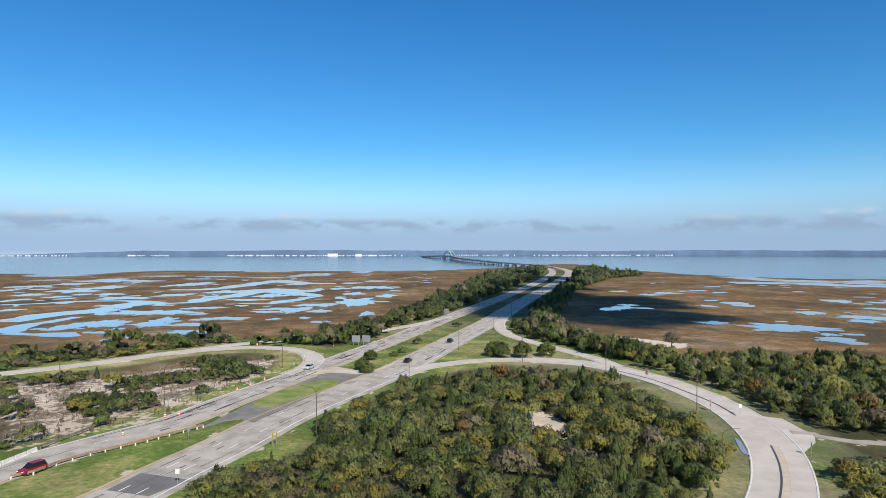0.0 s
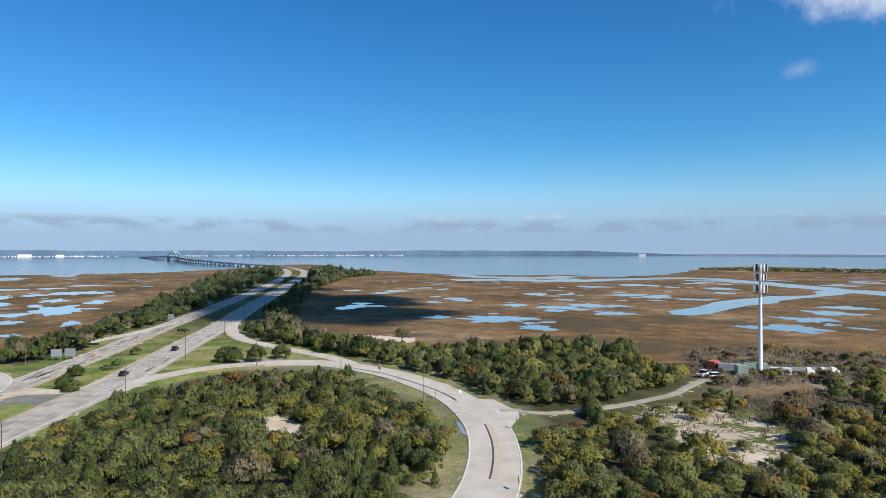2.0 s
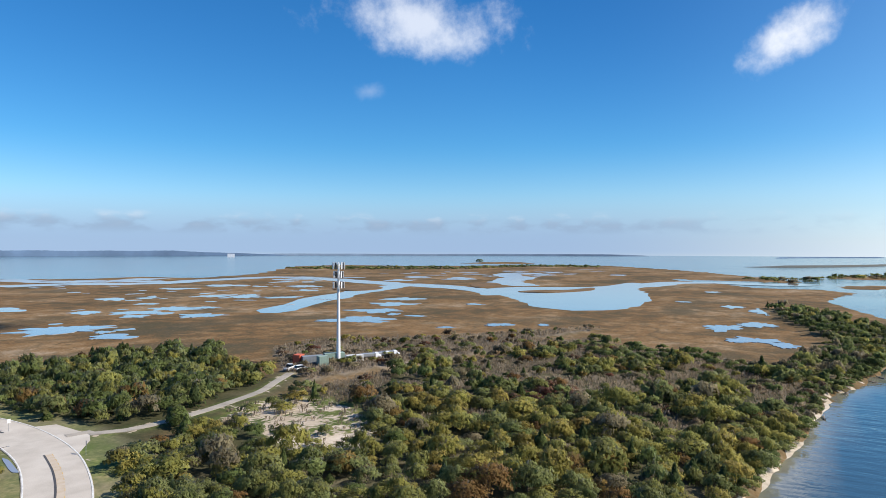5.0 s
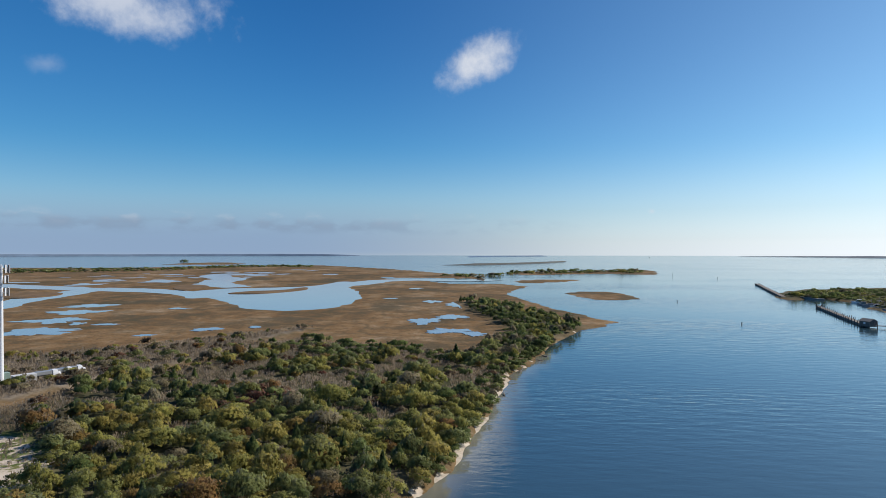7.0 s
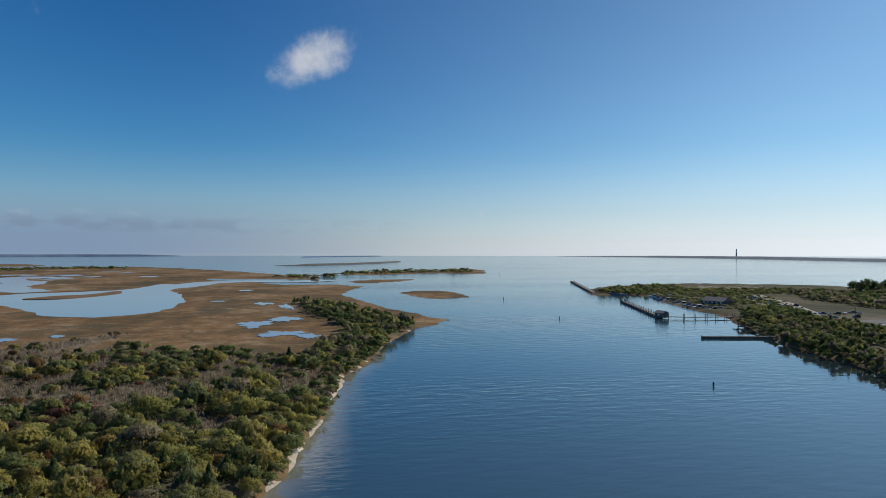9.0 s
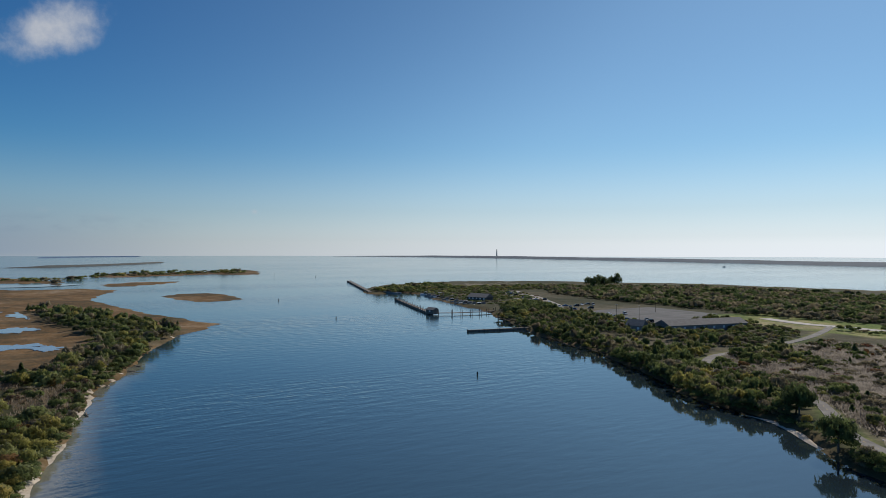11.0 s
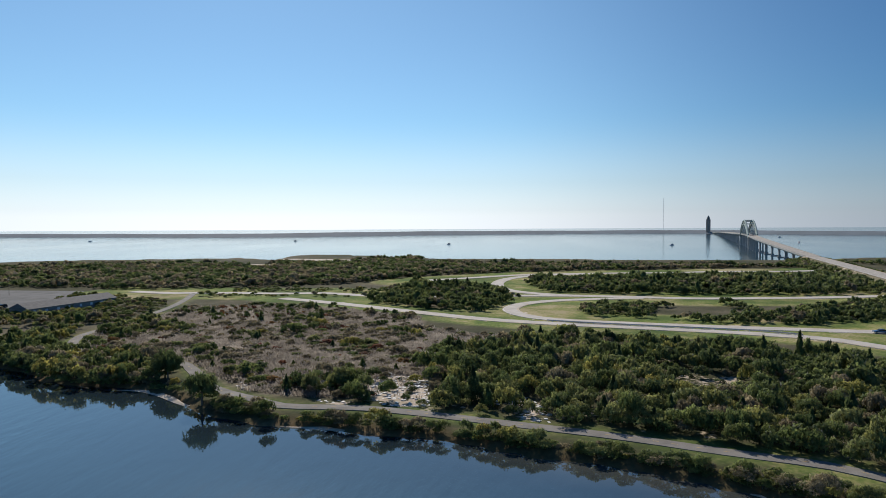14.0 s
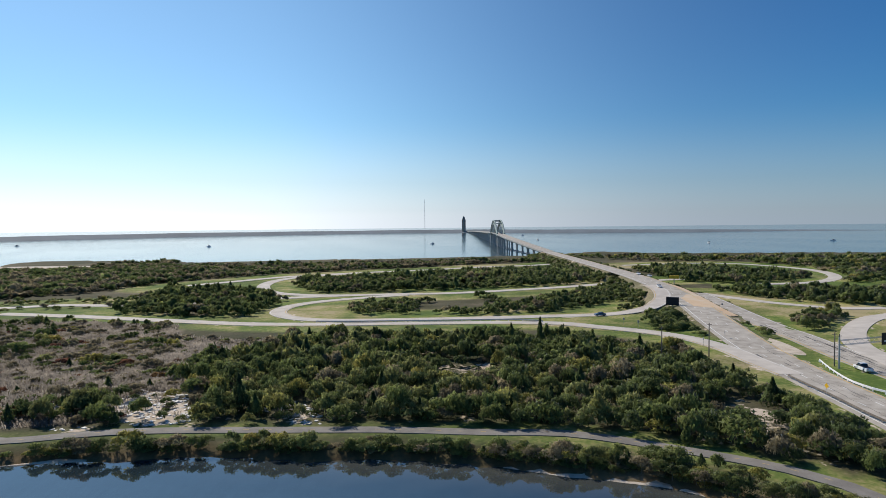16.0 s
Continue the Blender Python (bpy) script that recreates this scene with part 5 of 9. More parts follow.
def build_ground():
    def axis():
        fine = np.arange(-320, 320.1, 3.2)
        out, s = [], 3.2
        p = 320.0
        while p < 4900:
            s *= 1.036
            p += s
            out.append(p)
        out = np.array(out)
        return np.concatenate([-out[::-1], fine, out])
    ax = axis()
    n = len(ax)
    X, Y = np.meshgrid(ax, ax, indexing="ij")
    P = np.stack([X.ravel(), Y.ravel()], 1)
    shift = np.stack([wobble(P[:, 0], P[:, 1], 9, 3.0), wobble(P[:, 0], P[:, 1], 8, 7.0)], 1) * 1.6
    far = np.clip(np.hypot(P[:, 0], P[:, 1]) / 300, 0.5, 6)[:, None]
    Q = P + shift * far
    z = np.full(len(P), -1.2)
    for o in OUTLINES:
        d, _ = line_distance(o, Q, True, 500)
        s = np.where(inside(o, Q), d, -d)
        z = np.maximum(z, np.clip(s * np.where(np.hypot(P[:, 0], P[:, 1]) < 420, 0.3, 0.14), -1.2, 0.32))
    land = z > 0.05
    up = np.zeros(len(P))
    for zone in ZONES_ALL:
        o = np.array(zone)
        d, _ = line_distance(o, Q, True, 30)
        s = np.where(inside(o, Q), d, -d)
        up = np.maximum(up, np.clip(0.5 + s / 10, 0, 1))
    o = OUTLINES[1]
    d, _ = line_distance(o, Q, True, 60)
    up = np.maximum(up, np.clip(np.where(inside(o, Q), 0.55 + d / 8, -d), 0, 1))
    grass = np.zeros(len(P))
    bank = np.full(len(P), -9.0)
    edge = np.zeros(len(P))
    cut, _ = line_distance(LINES["low_under"], P, False, 60)
    for k, (pts, w) in ROADS.items():
        d, h = line_distance(LINES[k], P, False, 60)
        verge = {"bike_path": 1.2, "access_road": 0.2, "low_near": 12.0}.get(k, 26.0 if LINES[k][:, 1].max() < -100 else 9.0)
        up = np.maximum(up, np.clip(1 - (d - w / 2 - verge - 2) / 8, 0, 1))
        grass = np.maximum(grass, np.clip(1 - (d - w / 2 - verge + 2) / 3, 0, 1))
        if k not in ("bike_path", "low_under", "low_far"):
            edge = np.maximum(edge, np.clip(1 - np.abs(d - w / 2 - 0.6) / 2.0, 0, 1))
        raised = np.where(h > 1.6, h - 0.25 - np.clip(d - w / 2 - 1, 0, 99) * 0.8, -9)
        if k in ("road_east", "road_west", "merge"):
            raised = np.where(cut < 9, -9, raised)
        bank = np.maximum(bank, np.where(d < 40, raised, -9))
    for o in (LAWN_RAMP, LAWN_MEDIAN):
        grass = np.maximum(grass, inside(o, P).astype(float))
    grass *= np.where(P[:, 1] < 0, 0.82 + 0.2 * wobble(P[:, 0], P[:, 1], 22, 1.0), 0.85 + 0.2 * wobble(P[:, 0], P[:, 1], 16, 1.0))
    beside, _ = line_distance(LINES["bike_path"], P, False, 30)
    grass = np.where((P[:, 1] < -60) & (beside < 5.5) & (P[:, 0] < 25), np.maximum(grass, np.clip(0.3 - (P[:, 0] + 20) / 70, 0.25, 0.7)), grass)
    beside, _ = line_distance(LINES["ramp_main"], P, False, 40)
    grass = np.where(beside < 14, grass * (0.6 + 0.25 * wobble(P[:, 0], P[:, 1], 7, 2.0)), grass)
    heath_verge = beside < 14
    reach = np.hypot(P[:, 0], P[:, 1])
    grass *= np.where(P[:, 1] > 0, np.clip(1.2 - (reach - 200) / 180, 0.3, 1), 1)
    grass = np.where(bank > 1.7, grass * 0.3, np.clip(grass, 0, 1))
    grass = np.where(inside(ZONE_HEATH, Q) & (P[:, 1] > -330), grass * 0.25, grass)
    sand = np.zeros(len(P))
    for o in (CLEARING, SAND_LOOP, SAND_MARSH, BEACH_STRIP, SAND_MARINA, SAND_POINT, SAND_SOUTH_A, SAND_SOUTH_B, SAND_SOUTH_C, SAND_SOUTH_D, SAND_SOUTH_E, SAND_SOUTH_F, SAND_SOUTH_G, SAND_SOUTH_H):
        d, _ = line_distance(o, Q, True, 20)
        sand = np.maximum(sand, np.clip(0.5 + np.where(inside(o, Q), d, -d) / 3, 0, 1) * (0.66 if o is CLEARING else 0.5 if o is SAND_MARINA else 0.82 if o is SAND_LOOP else 0.62 if o in (SAND_SOUTH_D, SAND_SOUTH_E) else 0.73 if o in (SAND_SOUTH_A, SAND_SOUTH_B, SAND_SOUTH_C, SAND_SOUTH_F, SAND_SOUTH_G, SAND_SOUTH_H) else 1))
    sand = np.maximum(sand, inside(ZONE_WEST, Q) * 0.6)
    sand = np.maximum(sand, edge * 0.7)
    sand = np.maximum(sand, (inside(ZONE_HEATH, Q) | inside(ZONE_SOUTH, Q)) * 0.42)
    grass = np.maximum(grass, inside(CLEARING, Q) * 0.5)
    z = np.where(land, z + up * np.clip(z / 0.32, 0, 1) * (1.05 + 0.12 * wobble(P[:, 0], P[:, 1], 14)), z)
    verge = np.clip(grass, 0, 1) * np.clip(z / 1.0, 0, 1)
    z = np.where(land, z * (1 - verge) + 1.42 * verge, z)
    z = np.where(land, np.maximum(z, bank), z)
    shore = np.clip(1 - np.abs(z - 0.15) / 0.3, 0, 1) * (np.hypot(P[:, 0], P[:, 1]) < 420) * (up > 0.3)
    sand = np.maximum(sand, shore * (wobble(P[:, 0], P[:, 1], 11, 2.0) > 0.55))
    sand = np.where((P[:, 0] > 88) & (P[:, 0] < 240) & (P[:, 1] > -25) & (P[:, 1] < 45), np.maximum(sand, np.clip(1.4 - np.abs(z - 0.2) / 0.4, 0, 1)), sand)
    heath = (bank > 1.7) | heath_verge | inside(ZONE_HEATH, Q) | inside(ZONE_HEATH_B, Q) | inside(ZONE_REED, P) | inside(ZONE_REED_B, P) | inside(ZONE_WEST, Q)
    i = np.arange(n * n).reshape(n, n)
    quads = np.stack([i[:-1, :-1], i[1:, :-1], i[1:, 1:], i[:-1, 1:]], -1).reshape(-1, 4)
    me = mesh_from("ground", np.column_stack([P, z]), quads, smooth=True)
    for nm, a in (("upland", up * land), ("grass", grass), ("sand", sand), ("heath", heath.astype(float))):
        me.attributes.new(nm, "FLOAT", "POINT").data.foreach_set("value", a.astype(np.float32))
    me.materials.append(ground_material())
    return tagged(new("ground", me), "salt marsh, sandy upland and sea bed around the bay", "ground", kind="structure")


def ground_material():
    m = bpy.data.materials.new("ground")
    m.use_nodes = True
    nt = m.node_tree
    ln = nt.links.new
    b = nt.nodes["Principled BSDF"]
    b.inputs["Roughness"].default_value, b.inputs["Specular IOR Level"].default_value = 0.95, 0.1
    tc = node(nt, "ShaderNodeTexCoord")

    def noise_tex(scale, detail=5.0, stretch=None):
        t = node(nt, "ShaderNodeTexNoise")
        t.inputs["Scale"].default_value, t.inputs["Detail"].default_value = scale, detail
        ln(tc.outputs["Object"], t.inputs["Vector"])
        return t.outputs["Fac"]

    def ramp(fac, lo, hi, colours):
        r = node(nt, "ShaderNodeMapRange")
        ln(fac, r.inputs[0])
        r.inputs[1].default_value, r.inputs[2].default_value = lo, hi
        c = node(nt, "ShaderNodeValToRGB")
        ln(r.outputs[0], c.inputs[0])
        el = c.color_ramp.elements
        while len(el) < len(colours):
            el.new(0.5)
        for k, q in enumerate(colours):
            el[k].position, el[k].color = k / (len(colours) - 1), (*q, 1)
        return c.outputs[0]

    def mixed(fac, a, c):
        x = node(nt, "ShaderNodeMix", data_type="RGBA")
        ln(fac, x.inputs["Factor"]), ln(a, x.inputs["A"]), ln(c, x.inputs["B"])
        return x.outputs["Result"]

    def attr(nm):
        a = node(nt, "ShaderNodeAttribute", attribute_name=nm)
        return a.outputs["Fac"]

    big, mid, fine = noise_tex(0.012), noise_tex(0.09), noise_tex(1.1, 6.0)
    sm = node(nt, "ShaderNodeMath", operation="MULTIPLY_ADD")
    ln(mid, sm.inputs[0])
    sm.inputs[1].default_value = 0.6
    ln(big, sm.inputs[2])
    s2 = node(nt, "ShaderNodeMath", operation="MULTIPLY_ADD")
    ln(fine, s2.inputs[0])
    s2.inputs[1].default_value = 0.45
    ln(sm.outputs[0], s2.inputs[2])
    marsh = ramp(s2.outputs[0], 0.82, 1.24, [(0.078, 0.063, 0.033), (0.137, 0.084, 0.039), (0.19, 0.112, 0.049), (0.235, 0.152, 0.077), (0.31, 0.232, 0.152)])
    upland = ramp(s2.outputs[0], 0.75, 1.3, [(0.035, 0.04, 0.018), (0.06, 0.06, 0.03), (0.095, 0.085, 0.05), (0.16, 0.135, 0.09)])
    heath = ramp(s2.outputs[0], 0.75, 1.3, [(0.11, 0.09, 0.062), (0.19, 0.155, 0.115), (0.28, 0.235, 0.18)])
    lawn = ramp(s2.outputs[0], 0.88, 1.19, [(0.088, 0.14, 0.03), (0.148, 0.198, 0.046), (0.275, 0.27, 0.092), (0.42, 0.35, 0.19)])
    sandc = ramp(s2.outputs[0], 0.7, 1.35, [(0.32, 0.26, 0.18), (0.45, 0.375, 0.29), (0.57, 0.49, 0.4), (0.66, 0.6, 0.52)])
    blotch, tanned = noise_tex(0.02, 9.0), noise_tex(0.045, 9.0)
    def soft(fac, lo, hi, gain):
        r = node(nt, "ShaderNodeMapRange", interpolation_type="SMOOTHSTEP")
        ln(fac, r.inputs[0])
        r.inputs[1].default_value, r.inputs[2].default_value, r.inputs[4].default_value = lo, hi, gain
        return r.outputs[0]
    dark = ramp(fine, 0.3, 0.7, [(0.055, 0.052, 0.03), (0.095, 0.075, 0.045)])
    pale = ramp(fine, 0.3, 0.7, [(0.25, 0.16, 0.08), (0.33, 0.235, 0.14)])
    marsh = mixed(soft(blotch, 0.5, 0.66, 0.75), marsh, dark)
    marsh = mixed(soft(tanned, 0.56, 0.74, 0.5), marsh, pale)
    marsh = mixed(soft(noise_tex(0.28, 7.0), 0.5, 0.66, 0.5), marsh, dark)
    marsh = mixed(soft(noise_tex(0.4, 6.0), 0.58, 0.7, 0.25), marsh, pale)
    # narrow dark drains that wander through the marsh
    warp = node(nt, "ShaderNodeVectorMath", operation="MULTIPLY_ADD")
    wn = node(nt, "ShaderNodeTexNoise")
    wn.inputs["Scale"].default_value, wn.inputs["Detail"].default_value = 0.03, 3.0
    ln(tc.outputs["Object"], wn.inputs["Vector"])
    ln(wn.outputs["Color"], warp.inputs[0])
    warp.inputs[1].default_value = (55, 55, 0)
    ln(tc.outputs["Object"], warp.inputs[2])
    vo = node(nt, "ShaderNodeTexVoronoi")
    vo.feature = "DISTANCE_TO_EDGE"
    vo.inputs["Scale"].default_value = 0.022
    ln(warp.outputs[0], vo.inputs["Vector"])
    marsh = mixed(soft(vo.outputs["Distance"], 0.05, 0.02, 0.38), marsh, dark)
    c = mixed(attr("upland"), marsh, upland)
    c = mixed(attr("heath"), c, heath)
    c = mixed(attr("grass"), c, lawn)
    patchy = node(nt, "ShaderNodeMath", operation="MULTIPLY_ADD")
    ln(noise_tex(0.16, 7.0), patchy.inputs[0])
    patchy.inputs[1].default_value = 0.9
    ln(attr("sand"), patchy.inputs[2])
    speck = node(nt, "ShaderNodeMath", operation="MULTIPLY_ADD")
    ln(noise_tex(0.75, 6.0), speck.inputs[0])
    speck.inputs[1].default_value = 0.7
    ln(patchy.outputs[0], speck.inputs[2])
    c = mixed(soft(speck.outputs[0], 1.34, 1.48, 1.0), c, sandc)
    ln(c, b.inputs["Base Color"])
    bp = node(nt, "ShaderNodeBump")
    bp.inputs["Strength"].default_value, bp.inputs["Distance"].default_value = 0.4, 0.2
    ln(fine, bp.inputs["Height"]), ln(bp.outputs[0], b.inputs["Normal"])
    return m


build_ground()


def build_water():
    """One sheet to the horizon, with the shallows along the banks of the creek marked."""
    fine = np.arange(-240, 240.1, 5.0)
    out, s, p = [], 5.0, 240.0
    while p < 4900:
        s *= 1.12
        p += s
        out.append(p)
    ax = np.concatenate([-np.array(out)[::-1], fine, np.array(out)])
    n = len(ax)
    X, Y = np.meshgrid(ax, ax, indexing="ij")
    P = np.stack([X.ravel(), Y.ravel()], 1)
    def off_shore(o):
        d, _ = line_distance(o, P, True, 90)
        return np.where(inside(o, P), 0, d)
    north, south = off_shore(OUTLINES[0]), off_shore(OUTLINES[1])
    i = np.arange(n * n).reshape(n, n)
    quads = np.stack([i[:-1, :-1], i[1:, :-1], i[1:, 1:], i[:-1, 1:]], -1).reshape(-1, 4)
    me = mesh_from("water", np.column_stack([P, np.zeros(len(P))]), quads, mats=[WATER], smooth=True)
    shoal = np.maximum(0.8 * np.clip(1.1 - north / 7, 0, 1) * ((P[:, 0] > 85) & (P[:, 0] < 250) & (P[:, 1] > -40)), 0.22 * np.clip(1.1 - south / 9, 0, 1) * np.clip((20 - P[:, 0]) / 30, 0, 1) * (P[:, 1] < -30))
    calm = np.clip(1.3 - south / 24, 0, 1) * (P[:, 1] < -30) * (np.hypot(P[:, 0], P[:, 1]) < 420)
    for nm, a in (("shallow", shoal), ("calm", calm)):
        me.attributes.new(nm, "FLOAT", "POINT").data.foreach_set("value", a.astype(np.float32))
    return me


me = build_water()
tagged(new("water", me), "calm blue bay and creek water", "water", kind="structure")


# ---------------------------------------------------------------- ponds and creeks of the marsh
def blob(rng, x, y, a, b, turn, n=72):
    """An uneven pool outline round x, y."""
    k = np.linspace(0, 2 * math.pi, n, endpoint=False)
    r = np.ones(n)
    for h in range(2, 22 if n > 30 else 8):
        r += rng.uniform(-1, 1) * 0.44 / h ** 0.72 * np.cos(h * k + rng.uniform(0, 6.3))
    r = np.clip(r, 0.22, 1.6)
    u, v = a * r * np.cos(k), b * r * np.sin(k)
    t = radians(turn)
    return np.column_stack([x + u * math.cos(t) - v * math.sin(t), y + u * math.sin(t) + v * math.cos(t)])


def sheet(name, line, z, mat, label, category, drop=0.25):
    """A flat pool with a short rim that goes down into the ground."""
    bm = bmesh.new()
    top = [bm.verts.new((p[0], p[1], z)) for p in line]
    low = [bm.verts.new((p[0], p[1], z - drop)) for p in line]
    bm.faces.new(top)
    for i in range(len(top)):
        j = (i + 1) % len(top)
        bm.faces.new((top[i], low[i], low[j], top[j]))
    bmesh.ops.recalc_face_normals(bm, faces=bm.faces)
    return tagged(part(name, bm, mat, None), label, category, kind="structure")


def ribbon_outline(pts, step, rng, rough=0.16):
    c = smooth_line(pts, step)
    d = np.gradient(c[:, :2], axis=0)
    d /= np.linalg.norm(d, axis=1)[:, None] + 1e-9
    nrm = np.column_stack([-d[:, 1], d[:, 0]])
    k = np.arange(len(c))
    w1 = c[:, 2] / 2 * (1 + rough * np.sin(k * 0.9 + rng.uniform(0, 6)) + rng.uniform(-rough, rough, len(c)))
    w2 = c[:, 2] / 2 * (1 + rough * np.sin(k * 0.7 + rng.uniform(0, 6)) + rng.uniform(-rough, rough, len(c)))
    return np.concatenate([c[:, :2] + nrm * w1[:, None], (c[:, :2] - nrm * w2[:, None])[::-1]])


rng = np.random.default_rng(5)
POOL_COUNT = 0
for group in (PONDS_WEST_NEAR, PONDS_WEST_MID, PONDS_WEST_FAR, PONDS_WEST_RIM, PONDS_EAST_NEAR, PONDS_EAST_MID, PONDS_PENINSULA):
    for x, y, a, b, turn in group:
        POOL_COUNT += 1
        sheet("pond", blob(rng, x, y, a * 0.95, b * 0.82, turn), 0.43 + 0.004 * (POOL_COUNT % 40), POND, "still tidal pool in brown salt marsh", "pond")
for zone, count, lo, hi in ((POOLS_WEST, 110, 2.0, 7), (POOLS_EAST, 60, 2.5, 10), (POOLS_FAR, 40, 5, 22)):
    o = np.array(zone)
    made = 0
    while made < count:
        p = rng.uniform(o.min(0), o.max(0))
        if inside(o, p[None])[0]:
            a = rng.uniform(lo, hi)
            POOL_COUNT += 1
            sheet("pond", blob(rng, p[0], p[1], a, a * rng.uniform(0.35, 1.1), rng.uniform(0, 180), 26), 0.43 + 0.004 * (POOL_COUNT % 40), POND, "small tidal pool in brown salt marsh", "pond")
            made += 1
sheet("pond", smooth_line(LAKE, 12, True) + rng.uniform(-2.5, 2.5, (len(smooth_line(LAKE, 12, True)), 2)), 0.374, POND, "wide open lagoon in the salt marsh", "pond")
WEST_CREEKS = (4, 7, 8, 9, 10, 11)
for i, c in enumerate((CREEK_A, CREEK_B, CREEK_C, CREEK_D, CREEK_E, CREEK_F, CREEK_G, CREEK_H, CREEK_I, CREEK_J, CREEK_K, CREEK_L)):
    o = ribbon_outline([(x, y, min(w, 58.0) * (1.0 if i in WEST_CREEKS else 0.55 if c is CREEK_A else 0.75)) for x, y, w in c], 7 if i in WEST_CREEKS else 14, rng)
    h = len(o) // 2
    along = np.concatenate([np.arange(h), np.arange(len(o) - h)[::-1]])
    v = np.column_stack([o, 0.35 + 0.004 * i + 0.0012 * along])
    q = [(k, k + 1, len(o) - 2 - k, len(o) - 1 - k) for k in range(h - 1)]
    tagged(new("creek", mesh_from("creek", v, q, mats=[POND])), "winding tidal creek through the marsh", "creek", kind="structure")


# ---------------------------------------------------------------- roads
def road(name, line, width, mat, label, thick=0.18, lift=0.0, category="road"):
    """A slab with a slight crown, from a centre line with heights."""
    d = np.gradient(line[:, :2], axis=0)
    d /= np.linalg.norm(d, axis=1)[:, None] + 1e-9
    nrm = np.column_stack([-d[:, 1], d[:, 0]])
    cols = []
    for s, dz in ((-0.5, -thick), (-0.5, -0.03), (0, 0.02), (0.5, -0.03), (0.5, -thick)):
        cols.append(np.column_stack([line[:, :2] + nrm * s * width, line[:, 2] + dz + lift]))
    v = np.stack(cols, 1).reshape(-1, 3)
    n = len(line)
    q = [(i * 5 + k, i * 5 + k + 1, i * 5 + k + 6, i * 5 + k + 5) for i in range(n - 1) for k in range(4)]
    return tagged(new(name, mesh_from(name, v, q, mats=[mat])), label, category, kind="structure")


ROAD_LOOK = {"merge": (CONCRETE_TAN, "tan-stained concrete where the carriageways meet"), "bike_path": (PATH_MAT, "grey asphalt bicycle path along the water"), "access_road": (ACCESS_MAT, "narrow worn asphalt access road"),
             "road_east": (ASPHALT, "patched pale asphalt three-lane carriageway"), "road_west": (ASPHALT, "cracked pale asphalt two-lane carriageway")}
for i, (k, (pts, w)) in enumerate(ROADS.items()):
    mat, label = ROAD_LOOK.get(k, (CONCRETE, "pale concrete parkway ramp"))
    road({"bike_path": "path"}.get(k, "road"), smooth_line(pts, 4.0), w, mat, label, lift=0.03 + 0.005 * i)


def line_strip(line, offset, width, mat, name, dash=0.0, gap=0.0, lift=0.04):
    """Painted line beside the centre line; dash and gap in metres."""
    d = np.gradient(line[:, :2], axis=0)
    d /= np.linalg.norm(d, axis=1)[:, None] + 1e-9
    nrm = np.column_stack([-d[:, 1], d[:, 0]])
    v, q, run = [], [], 0.0
    for i in range(len(line) - 1):
        seg = np.linalg.norm(line[i + 1, :2] - line[i, :2])
        if not dash or (run % (dash + gap)) < dash:
            for j in (i, i + 1):
                for s in (-0.5, 0.5):
                    v.append((*(line[j, :2] + nrm[j] * (offset + s * width)), line[j, 2] + lift))
            k = len(v) - 4
            q.append((k, k + 1, k + 3, k + 2))
        run += seg
    return tagged(new(name, mesh_from(name, v, q, mats=[mat])), "worn painted road line or flat median strip", "road marking", kind="structure")


TAN_BAND = material("tan_median_paint", [(0.45, 0.36, 0.26), (0.53, 0.46, 0.38)], 0.9, 0.9)


def marks(key, items):
    i = list(ROADS).index(key)
    fine_line = smooth_line(ROADS[key][0], 1.0)
    for off, w, mat, dash, gap in items:
        line_strip(fine_line, off, w, mat, "road_marking", dash, gap, 0.03 + 0.005 * i + 0.026)


marks("road_east", [(6.0, 0.3, YELLOW_LINE, 0, 0), (-5.2, 0.3, WHITE_LINE, 0, 0), (2.2, 0.25, WHITE_LINE, 3, 9), (-1.4, 0.25, WHITE_LINE, 3, 9)])
marks("road_west", [(-5.0, 0.3, YELLOW_LINE, 0, 0), (5.0, 0.3, WHITE_LINE, 0, 0), (0.0, 0.25, WHITE_LINE, 3, 9)])
marks("ramp_main", [(4.78, 0.24, WHITE_LINE, 0, 0), (-4.78, 0.24, WHITE_LINE, 0, 0)])
# flat dark strips on the ramp put the median kerb and its shadow into colour
line_strip(smooth_line([(*p, 1.5) for p in MEDIAN_A], 1.0), 0.0, 0.5, ASPHALT_DARK, "road_marking", 0, 0, 0.075)
line_strip(smooth_line([(*p, 1.5) for p in MEDIAN_B], 1.0), 0.75, 1.2, TAN_BAND, "road_marking", 0, 0, 0.075)
line_strip(smooth_line([(*p, 1.5) for p in MEDIAN_B], 1.0), 1.3, 0.1, YELLOW_LINE, "road_marking", 1, 2, 0.082)
line_strip(smooth_line([(*p, 1.5) for p in MEDIAN_B], 1.0), 0.0, 0.34, ASPHALT_DARK, "road_marking", 0, 0, 0.09)
marks("bike_path", [(0.0, 0.1, YELLOW_LINE, 1, 3)])
for key in ("ramp_south", "ramp_north", "ramp_west", "low_near", "low_hook"):
    w = ROADS[key][1]
    marks(key, [(w / 2 - 0.6, 0.2, WHITE_LINE, 0, 0), (0.6 - w / 2, 0.2, YELLOW_LINE, 0, 0)])
